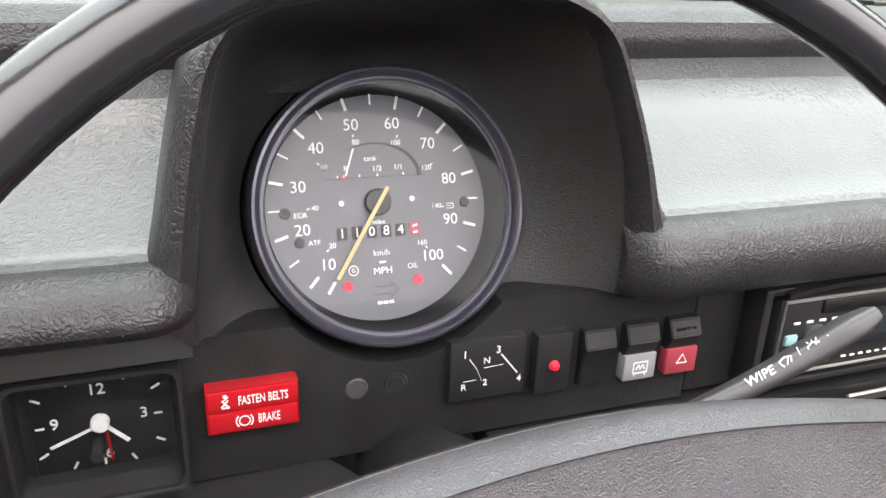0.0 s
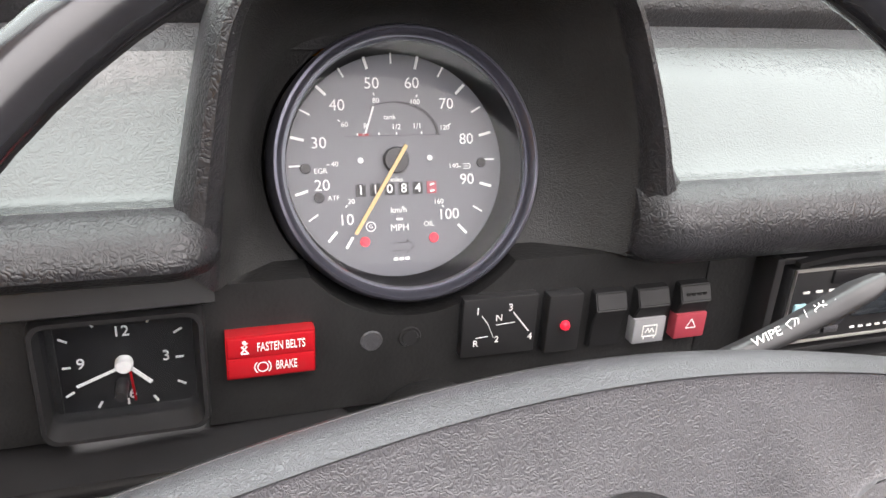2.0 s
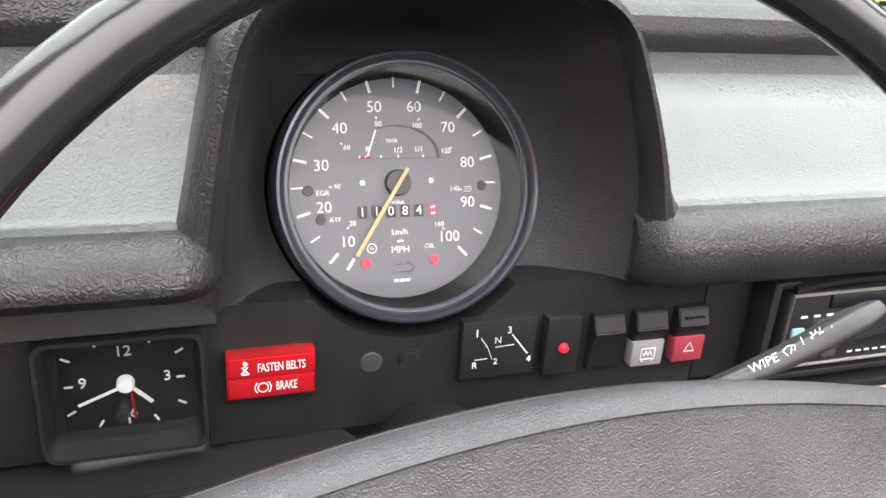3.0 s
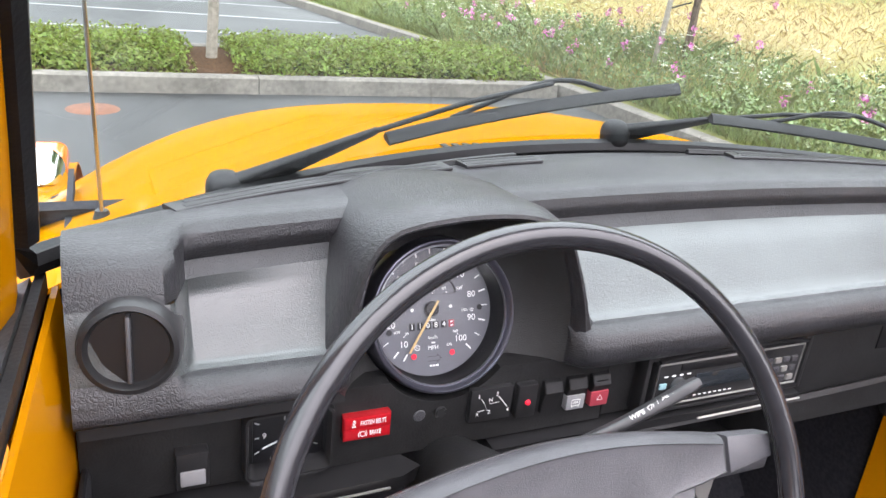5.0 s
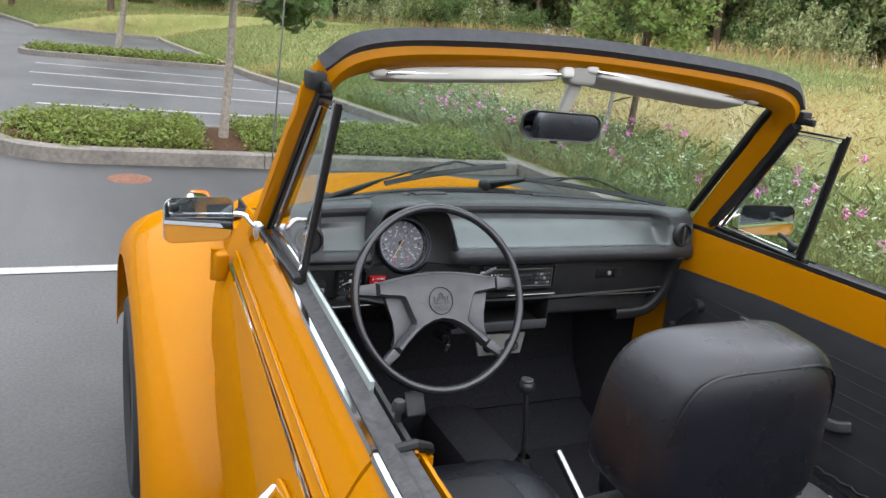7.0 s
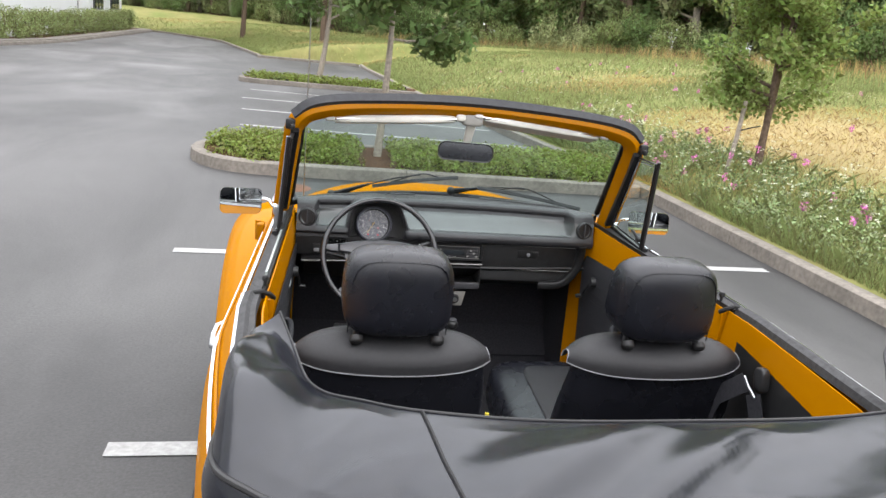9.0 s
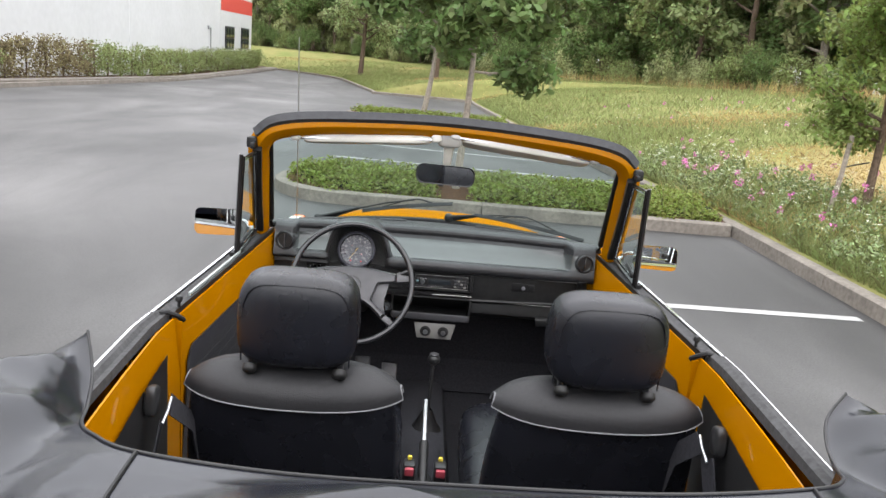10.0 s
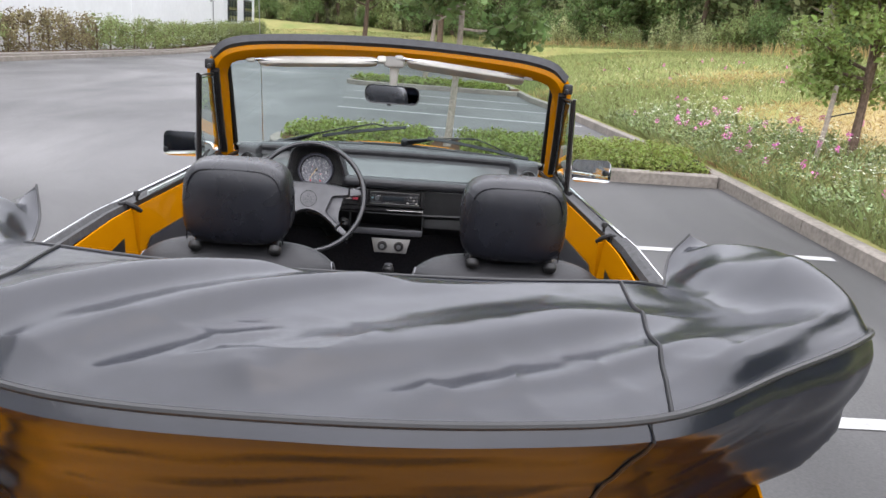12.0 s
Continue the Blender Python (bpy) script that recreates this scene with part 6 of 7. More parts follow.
# ridge lines of the stretched cover in plan: x0, y0, x1, y1, front width, rear width, height
RIDGES = [(-0.46, -2.04, 0.14, -1.60, 0.100, 0.034, 0.036), (-0.36, -2.07, 0.28, -1.60, 0.055, 0.022, 0.023), (-0.16, -2.07, 0.46, -1.79, 0.070, 0.024, 0.023),
          (0.05, -2.06, 0.46, -1.89, 0.040, 0.016, 0.013), (0.08, -1.78, 0.42, -1.62, 0.05, 0.020, 0.011), (-0.22, -2.05, -0.02, -1.93, 0.022, 0.012, 0.009),
          (0.40, -2.005, 0.72, -1.735, 0.11, 0.020, 0.030), (0.47, -1.945, 0.72, -1.785, 0.014, 0.010, 0.012), (0.56, -1.90, 0.70, -1.80, 0.010, 0.008, 0.008),
          (0.42, -1.72, 0.60, -1.66, 0.05, 0.03, 0.008), (0.52, -1.62, 0.66, -1.70, 0.03, 0.02, 0.007), (-0.53, -1.83, -0.50, -1.45, 0.05, 0.06, 0.014),
          (-0.46, -1.88, -0.40, -1.66, 0.04, 0.03, 0.010), (-0.52, -1.86, -0.36, -1.80, 0.03, 0.02, 0.006)]


def fold(x, y):
    """Drawn folds of the cover: long ridges from rear to front, and small crumples along the rear welt."""
    w = 0.0
    jx, jy = x + 0.006 * noise.noise((x * 3, y * 3, 2.2)), y + 0.006 * noise.noise((x * 3, y * 3, 8.2))
    for x0, y0, x1, y1, wf, wr, h in RIDGES:
        dx, dy = x1 - x0, y1 - y0
        L = math.hypot(dx, dy)
        t = ((jx - x0) * dx + (jy - y0) * dy) / L / L
        d = ((jy - y0) * dx - (jx - x0) * dy) / L * (1 if dx > 0 else -1)
        e = ramp(t, -0.12, 0.25) * (1 - ramp(t, 0.72, 1.1))
        if e > 0:
            k = abs(d) / (wf if d > 0 else wr)
            if k < 3:
                w += 1.05 * h * e / (1 + k * k * (1.2 + k * k))
    w *= 0.28 + 0.72 * ramp(-y, 1.68, 1.86)
    rear = ramp(-y, 1.86, 2.03)
    cr = 1 - abs(noise.noise((x * 9 + y * 5, y * 13, 0.2))) * 2
    w += 0.0080 * rear * max(0.0, cr) ** 3 + 0.0016 * rear * noise.noise((x * 20, y * 24, 4.2))
    s, q = 0.84 * x + 0.54 * y, -0.54 * x + 0.84 * y
    pull = 1 - 2 * abs(noise.noise((s * 1.5, q * 7.5, 6.1)))
    w += 0.0075 * max(0.0, pull) ** 4 * (0.35 + 0.65 * ramp(-y, 1.72, 1.95))
    w += 0.0045 * noise.noise((s * 0.9, q * 6, 0.7)) + 0.0016 * noise.noise((s * 1.2, q * 19, 3.7))
    return w + 0.0005 * noise.noise((x * 24, y * 30, 1.2))


FRONT_R = [(0, -1.715, 1.199), (0.22, -1.705, 1.199), (0.412, -1.662, 1.194), (0.485, -1.60, 1.172), (0.522, -1.53, 1.148), (0.543, -1.46, 1.148), (0.565, -1.41, 1.170), (0.603, -1.381, 1.200)]
REAR_R = [(0, -2.055, 1.165), (0.21, -2.045, 1.165), (0.385, -2.010, 1.168), (0.54, -1.912, 1.178), (0.66, -1.835, 1.187), (0.715, -1.765, 1.183), (0.705, -1.60, 1.130), (0.660, -1.405, 1.080)]
FRONT_L = [(0, -1.715, 1.199), (-0.20, -1.720, 1.202), (-0.36, -1.705, 1.207), (-0.432, -1.645, 1.190), (-0.475, -1.575, 1.165), (-0.500, -1.50, 1.150), (-0.520, -1.435, 1.170), (-0.545, -1.389, 1.212)]
REAR_L = [(0, -2.055, 1.165), (-0.20, -2.040, 1.165), (-0.345, -1.985, 1.165), (-0.46, -1.895, 1.166), (-0.560, -1.820, 1.170), (-0.608, -1.755, 1.165), (-0.615, -1.60, 1.125), (-0.590, -1.405, 1.080)]


def both(left, right):
    return list(left[:0:-1]) + list(right)


def build_boot():
    b = thing("folded_top_cover", "black vinyl boot cover stretched in folds over the lowered soft top", "boot cover")
    N = 140
    F, R = smooth_path(both(FRONT_L, FRONT_R), N + 1), smooth_path(both(REAR_L, REAR_R), N + 1)
    def along(P, u):
        i = min(int(u * N), N - 1)
        return P[i].lerp(P[i + 1], u * N - i)
    def top(u, v):
        a, c = along(F, u), along(R, u)
        p = a.lerp(c, v)
        w = abs(2 * u - 1)
        side = ramp(w, 0.55, 0.85)
        swell = ramp(w, 0.48, 0.74)
        bulge = (0.009 * (1 - swell) + 0.066 * swell) * (1 - 0.45 * ramp(w, 0.84, 1.0)) * math.sin(math.pi * v ** (1 + 0.65 * swell))
        m = min(1.0, 7 * v) * min(1.0, 9 * (1 - v))
        bulge += 0.034 * ramp(w, 0.54, 0.68) * (1 - ramp(w, 0.84, 0.97)) * ramp(v, 0.0, 0.28) * (1 - v)
        bulge += 0.006 * (1 - ramp(p.x, -0.15, 0.30)) * (1 - swell) * math.sin(math.pi * v ** 0.62)
        ridge = 0.026 * side * math.sin(math.pi * v)
        n = 0.012 * side * noise.noise((p.x * 9, p.y * 12, 4.4)) * m
        return p + Vector((0, 0, bulge + fold(p.x, p.y) * m + n)) + Vector((math.copysign(ridge, p.x), 0, 0))
    part("cover_top", sheet(top, 260, 96, 0.003), BOOTVINYL, b, "black vinyl top with drawn wrinkles")
    def skirt(u, v):
        c = along(R, u)
        w = 2 * u - 1
        out = Vector((c.x * 0.75, (c.y + 1.5), 0)).normalized()
        flank = ramp(abs(w), 0.30, 0.60)
        under = (1 - flank) * math.sin(min(1.0, max(0.0, v - 0.05) / 0.80) * math.pi / 2) + flank * v ** 1.8
        tuck = 0.135 + 0.095 * ramp(abs(w), 0.35, 0.62)
        p = c + out * (0.014 * math.sin(min(1.0, v * 9) * math.pi * 0.5) - tuck * under)
        p.z -= (0.325 + 0.05 * ramp(abs(w), 0.20, 0.42)) * v + 0.02 * v * w * w
        s = w * 7
        drape = ramp(abs(w), 0.22, 0.5)
        k = 0.010 * noise.noise((s * 0.8 + v * 2.4, v * 4.0, 5)) + 0.004 * noise.noise((s * 1.6 + v * 5.0, v * 9.0, 2)) + 0.010 * drape * (1 - abs(math.sin(v * 6.5 + s * 0.8 + 1.5 * noise.noise((s, v * 2, 1))))) ** 2
        return p + out * k * min(1, 5 * v)
    part("cover_skirt", sheet(skirt, 200, 40, 0.003), BOOTVINYL, b, "black vinyl skirt reflecting the orange body")
    part("piping", tube([p + Vector((0, 0, 0.002)) for p in R], 0.0045, 8), SATIN, b, "thick black welt")
    part("piping", tube([p + Vector((0, 0.002, 0.001)) for p in F], 0.0022, 8), SATIN, b)
    part("skirt_seam", tube([Vector(skirt(0.632, i / 20)) + Vector((0, -0.002, 0)) for i in range(21)], 0.002, 6), SATIN, b)
    for sgn in (-1, 1):
        us = 0.5 + sgn * 0.5 * 2 / 7
        part("seam", tube([top(us, i / 40) + Vector((0, 0, 0.001)) for i in range(41)], 0.0026, 6), RUBBER, b, "raised stitched seam")
        # lining inside the horn
        def flap(u, v):
            p = along(F, 0.5 + sgn * (0.30 + 0.20 * u))
            return p + Vector((sgn * (0.06 * v), 0.02 * v, -0.11 * v + 0.01 * math.sin(u * 9) * v))
        part("horn_lining", sheet(flap, 30, 8, 0.002), BOOTVINYL, b)
    def drop(u, v):
        p = along(F, 0.21 + 0.58 * u)
        return p + Vector((0, 0.012 * math.sin(v * 3), -0.16 * v - 0.001))
    part("front_flap", sheet(drop, 80, 6, 0.002), BOOTVINYL, b)


build_boot()


# ---- planting and distance ----
def leaf_arrays(C, n, size, rng, flat=0.0, squash=(1, 1, 1), shell=0.45):
    """Vertices of n small folded leaves round clump centres C (x, y, z, radius)."""
    C = np.array(C, float)
    wt = C[:, 3] ** 2
    pick = rng.choice(len(C), n, p=wt / wt.sum())
    d = rng.normal(size=(n, 3))
    d /= np.linalg.norm(d, axis=1)[:, None]
    r = rng.random(n) ** shell
    P = C[pick, :3] + d * r[:, None] * C[pick, 3:4] * np.array(squash)
    a = rng.normal(size=(n, 3))
    a[:, 2] *= 1 - flat
    a /= np.linalg.norm(a, axis=1)[:, None]
    up = np.array([0, 0, 1.0]) * (0.6 + flat) + d * 0.5 + 0.5 * rng.normal(size=(n, 3))
    b = np.cross(a, up)
    b /= np.linalg.norm(b, axis=1)[:, None] + 1e-9
    s = size * (0.6 + 0.8 * rng.random(n))[:, None]
    droop = np.array([0, 0, -0.25]) * s
    return np.stack([P - a * s, P + b * s * 0.5 + droop, P + a * s + droop, P - b * s * 0.5], 1).reshape(-1, 3)


def leaves(name, V, mat, parent=None, label=""):
    F = np.arange(len(V)).reshape(-1, 4)
    return from_arrays(name, V.tolist(), F.tolist(), mat, parent, label)


def limb(p, q, r0, r1, rng, bend=0.08, n=7):
    p, q = Vector(p), Vector(q)
    L = (q - p).length
    side = Vector(rng.normal(size=3).tolist()) * bend * L
    pts = [p.lerp(q, i / (n - 1)) + side * math.sin(math.pi * i / (n - 1)) for i in range(n)]
    return sweep(pts, ring(1.0, 8), up=(0.3, 0.9, 0.1), scale=lambda u: r0 + (r1 - r0) * u), pts


def build_tree(base, height, trunk_h, crown, n_leaf, leaf, mat, bark, label, seed, trunk_r=0.05, forks=1, name="tree", group="", limbs=9):
    """A tapered trunk, limbs and a crown of many leaves in uneven clumps. crown: half width; base: its foot."""
    rng = np.random.default_rng(seed)
    t = thing(name, label, "tree", group, at(*base))
    bms, C = [], []
    top = Vector((rng.normal() * 0.016 * height, rng.normal() * 0.016 * height, height * 0.82))
    for k in range(forks):
        lean = Vector((rng.normal() * 0.10, rng.normal() * 0.10, 0)) * height * (0.5 if forks > 1 else 0.15)
        tip = top + lean
        bm, pts = limb((rng.normal() * 0.03 * (forks > 1), rng.normal() * 0.03 * (forks > 1), -0.05), tip, trunk_r / math.sqrt(forks) * 1.25, trunk_r * 0.2, rng, 0.025, 10)
        bms.append(bm)
        for j in range(limbs // forks + 1):
            f = trunk_h / height / 0.82 + (1 - trunk_h / height / 0.82) * (j + rng.random() * 0.6) / (limbs // forks + 1)
            i = min(int(f * 9), 8)
            o = pts[i].lerp(pts[i + 1], min(1.0, f * 9 - i))
            ang = 2.4 * j + rng.random() + k
            reach = crown * (0.55 + 0.45 * rng.random()) * (1.0 - 0.55 * max(0, (f - 0.55)) / 0.45)
            q = o + Vector((math.cos(ang) * reach, math.sin(ang) * reach, reach * (0.15 + 0.55 * rng.random())))
            lb, lp = limb(o, q, trunk_r * 0.42, trunk_r * 0.08, rng, 0.10)
            bms.append(lb)
            for w in (0.55, 0.8, 1.0):
                c = lp[min(6, int(w * 6))]
                rr = crown * (0.20 + 0.16 * rng.random())
                C.append((*(c + Vector((rng.normal() * 0.12 * crown, rng.normal() * 0.12 * crown, rng.normal() * 0.10 * crown))), rr))
        for _ in range(4):
            C.append((tip.x + rng.normal() * crown * 0.25, tip.y + rng.normal() * crown * 0.25, tip.z + rng.normal() * crown * 0.12, crown * 0.30))
    part("trunk", join(*bms), bark, t)
    leaves("crown", leaf_arrays(C, n_leaf, leaf, rng, 0.2, (1, 1, 0.75), 0.5), mat, t)
    return t


def build_island_planting(nm, x0, x1, y0, y1, tip, h, n, leaf, seed, gap=None):
    rng = np.random.default_rng(seed)
    t = tagged(thing("ground_cover", "low dense green ground cover filling the %s island" % nm, "hedge"), kind="stuff")
    ym, C = (y0 + y1) / 2, []
    for i in range(int((x1 - x0) / 0.13)):
        x = x0 + 0.13 * i
        half = (y1 - y0) / 2
        if x < x0 + tip:
            half *= math.sqrt(max(0.05, 1 - ((x0 + tip - x) / tip) ** 2))
        if gap and gap[0] < x < gap[1]:
            continue
        for j in range(int(2 * half / 0.14) + 1):
            y = ym - half + 0.14 * j
            e = 1 - (abs(y - ym) / (half + 0.12)) ** 3
            C.append((x + rng.normal() * 0.04, y + rng.normal() * 0.04, lot_z(ym) + 0.10 + h * e * (0.65 + 0.5 * rng.random()), 0.11 + 0.04 * rng.random()))
    leaves("foliage", leaf_arrays(C, n, leaf, rng, 0.35), HEDGELEAF, t)
    # one closed, very dark sheet under the leaves fills the gaps between them
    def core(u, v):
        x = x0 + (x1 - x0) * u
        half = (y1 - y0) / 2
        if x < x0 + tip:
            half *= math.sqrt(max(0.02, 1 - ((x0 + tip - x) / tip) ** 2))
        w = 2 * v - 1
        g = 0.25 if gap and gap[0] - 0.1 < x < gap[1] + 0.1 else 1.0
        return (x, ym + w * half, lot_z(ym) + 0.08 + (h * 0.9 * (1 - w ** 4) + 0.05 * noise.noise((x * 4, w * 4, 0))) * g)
    part("foliage_core", sheet(core, 50, 14), HEDGECORE, t)


def blades(name, X, Y, L, width, mat, rng, label, lean=0.35, kinds=None):
    """Grass blades as bent slivers rooted on the meadow."""
    n = len(X)
    Z = np.array([ground_z(float(a), float(b)) for a, b in zip(X, Y)])
    P = np.stack([X, Y, Z - 0.01], 1)
    ang = rng.random(n) * 2 * np.pi
    side = np.stack([np.cos(ang), np.sin(ang), 0 * ang], 1) * width
    d = rng.normal(size=(n, 3)) * lean
    d[:, 2] = 1.0
    d /= np.linalg.norm(d, axis=1)[:, None]
    mid = P + d * (L * 0.55)[:, None]
    tip = P + d * L[:, None] + np.stack([d[:, 0] * 0.5 * L, d[:, 1] * 0.5 * L, -0.12 * L], 1)
    V = np.stack([P - side, P + side, mid + side * 0.7, tip, mid - side * 0.7], 1).reshape(-1, 3)
    F = [(5 * i, 5 * i + 1, 5 * i + 2, 5 * i + 3, 5 * i + 4) for i in range(n)]
    return tagged(from_arrays(name, V.tolist(), F, mat), label, "grass", kind="stuff")


def dryness(x, y):
    """Where the meadow has dried out to straw: round the young tree and in scattered patches."""
    d = math.exp(-(((x - 6.6) / 2.4) ** 2 + ((y - 6.8) / 2.8) ** 2)) * 2.2
    return d + 0.8 * max(0.0, noise.noise((x * 0.22, y * 0.22, 7.7)) + 0.06)


def build_meadow():
    rng = np.random.default_rng(5)
    def scatter(n, dmin, dmax, y0, y1, power=1.6):
        y = y0 + (y1 - y0) * rng.random(n)
        d = dmin + (dmax - dmin) * rng.random(n) ** power
        x = np.array([kerb_x(float(a)) for a in y]) + d
        return x, y
    for lbl, n, dm, y0, y1, ln, wd in (("near", 130000, 11, -4, 17, 0.13, 0.0030), ("far", 120000, 26, 12, 62, 0.17, 0.0065)):
        x, y = scatter(n, 0.2, dm, y0, y1)
        dry = np.array([dryness(float(a), float(b)) for a, b in zip(x, y)]) + 0.25 * rng.random(n)
        L = ln * (0.5 + rng.random(n)) * np.where(dry > 0.55, 0.7, 1.0)
        g = dry < 0.50
        blades("grass", x[g], y[g], L[g], wd, GRASS, rng, "green meadow grass on the %s bank" % lbl)
        blades("dry_grass", x[~g], y[~g], L[~g], wd, DRYGRASS, rng, "straw-coloured dry grass on the %s bank" % lbl, 0.6)
    # tall pale seed heads along the top of the bank
    x, y = scatter(5000, 9.5, 20, 0, 55, 1.0)
    blades("seed_grass", x, y, 0.45 + 0.35 * rng.random(5000), 0.006, DRYGRASS, rng, "tall pale seeding grass at the top of the bank", 0.18)
    # flower strip along the kerb
    n = 15000
    y = -3 + 14.5 * rng.random(n)
    x = np.array([kerb_x(float(a)) for a in y]) + 0.2 + 1.5 * rng.random(n) ** 1.3
    blades("wild_flower_stems", x, y, 0.14 + 0.24 * rng.random(n), 0.0028, GRASS, rng, "tangled green stems of the wild flowers", 0.4)
    for nm, mat, count, pet, size, lo, hi, lbl in (("pink_flowers", PINKPETAL, 110, 26, 0.015, 0.16, 0.40, "bright pink sweet pea blossoms by the kerb"), ("white_flowers", WHITEPETAL, 1300, 12, 0.007, 0.18, 0.44, "small white flower umbels in the grass")):
        C = []
        V = []
        for _ in range(count):
            wide = rng.random() < (0.25 if mat is PINKPETAL else 0.45)
            yy = -2.5 + 13 * rng.random() if not wide else -2 + 22 * rng.random()
            xx = kerb_x(yy) + 0.3 + (1.35 * rng.random() if not wide else 6 * rng.random())
            zz = ground_z(xx, yy) + lo + (hi - lo) * rng.random()
            V.append(leaf_arrays([(xx, yy, zz, 0.038 if mat is PINKPETAL else 0.030)], pet, size, rng, 0.5 if mat is WHITEPETAL else 0.0, (1, 1, 1.3 if mat is PINKPETAL else 0.25)))
        tagged(leaves(nm, np.concatenate(V), mat), lbl, "flowers", kind="stuff")
    n = 9000
    y = -3 + 14 * rng.random(n)
    x = np.array([kerb_x(float(a)) for a in y]) + 0.2 + 1.4 * rng.random(n) ** 1.2
    C = [(float(a), float(b), ground_z(float(a), float(b)) + 0.06 + 0.18 * rng.random(), 0.10) for a, b in zip(x[:700], y[:700])]
    tagged(leaves("weed_leaves", leaf_arrays(C, 22000, 0.017, rng, 0.2), material("weed_leaf", (0.155, 0.20, 0.075), 0.55, per_island=0.5), None), "dense weed and vetch foliage behind the kerb", "weeds", kind="stuff")


def build_shrub(seed, mat, w, h, n, leaf, label, name="shrub", tall=1.0):
    rng = np.random.default_rng(seed)
    t = thing(name, label, "shrub", "woodland edge shrubs")
    C = []
    for _ in range(26):
        a, r = rng.random() * 6.28, rng.random() ** 0.6 * w
        z = h * (0.15 + 0.8 * rng.random() * (1 - 0.5 * r / w))
        C.append((r * math.cos(a), r * math.sin(a), z, h * 0.2 * (0.6 + 0.7 * rng.random())))
    leaves("foliage", leaf_arrays(C, n, leaf, rng, 0.0, (1, 1, 1.3 * tall), 0.6), mat, t)
    stems = [limb((rng.normal() * 0.1, rng.normal() * 0.1, -0.1), (c[0] * 0.8, c[1] * 0.8, c[2]), 0.025, 0.008, rng, 0.08, 5)[0] for c in C[:10]]
    part("framework", join(*stems), BARK, t)
    return t


def build_woods():
    rng = np.random.default_rng(11)
    kinds = []
    for i, (mat, h, cw, n) in enumerate(((WOODLEAF, 11.0, 2.4, 6800), (MAPLELEAF, 9.0, 2.6, 6800), (PALEWOODLEAF, 8.0, 1.9, 5600), (WOODLEAF, 13.0, 2.2, 7000), (PALEWOODLEAF, 10.0, 2.2, 6000), (SHRUBLEAF, 9.5, 2.7, 6600))):
        kinds.append(build_tree((60 + 9 * i, 95, 1.5), h, h * 0.14, cw, n, 0.150, mat, PALEBARK if i in (2, 4) else BARK, "tall slender woodland tree with loose leafy crown", 100 + i, 0.13, 1, "woodland_tree", "woods behind the meadow", 16))
    spots = []
    edge = ((-34, 92), (-20, 84), (-9, 74), (1, 64), (9, 52), (15, 42), (21, 32), (26, 22), (29, 10), (31, -4), (33, -20))
    for k, (a, b) in enumerate(zip(edge, edge[1:])):
        L = math.hypot(b[0] - a[0], b[1] - a[1])
        n = int(L / 0.72)
        for i in range(n):
            u = (i + rng.random()) / n
            off = 1 + 13 * rng.random() ** 1.2
            nx, ny = (a[1] - b[1]) / L, -(a[0] - b[0]) / L
            if nx * 1 + ny * 1 < 0:
                nx, ny = -nx, -ny
            spots.append((a[0] + (b[0] - a[0]) * u + nx * off, a[1] + (b[1] - a[1]) * u + ny * off))
    for i in range(12):
        spots.append((-56 + 94 * i / 11 + 2 * rng.normal(), -62 + 4 * rng.normal()))
    for i, (x, y) in enumerate(spots):
        k = kinds[int(rng.integers(len(kinds)))]
        s = 0.95 + 0.55 * rng.random()
        m = at(x, y, ground_z(x, y) - 0.1) @ pose(0, 0, 0, 0, 0, float(rng.random() * 360))
        c = copy_thing(k, m)
        c.scale = (s, s, s * (0.9 + 0.3 * rng.random()))
    shr = [build_shrub(200, SHRUBLEAF, 1.5, 2.2, 3400, 0.070, "dense dark green shrub at the edge of the woods"), build_shrub(201, PALEWOODLEAF, 1.3, 1.9, 3200, 0.064, "pale green willowy shrub at the edge of the woods", tall=1.3),
           build_shrub(202, MAPLELEAF, 1.7, 2.6, 3600, 0.072, "broad green shrub at the edge of the woods")]
    for s in shr:
        s.location = (40 + 8 * shr.index(s), 70, ground_z(40, 70))
    for a, b in zip(edge, edge[1:]):
        L = math.hypot(b[0] - a[0], b[1] - a[1])
        n = int(L / 0.85)
        for i in range(n):
            u = (i + rng.random()) / n
            nx, ny = (a[1] - b[1]) / L, -(a[0] - b[0]) / L
            if nx + ny < 0:
                nx, ny = -nx, -ny
            back = rng.random() < 0.45
            off = 2.0 + 6.0 * rng.random() if back else -1.6 + 2.4 * rng.random()
            x, y = a[0] + (b[0] - a[0]) * u + nx * off, a[1] + (b[1] - a[1]) * u + ny * off
            c = copy_thing(shr[int(rng.integers(3))], at(x, y, ground_z(x, y) - 0.05) @ pose(0, 0, 0, 0, 0, float(rng.random() * 360)))
            f = 1.5 + 0.7 * rng.random() if back else 0.6 + 0.55 * rng.random()
            c.scale = (f, f, f * (0.8 + 0.6 * rng.random()))


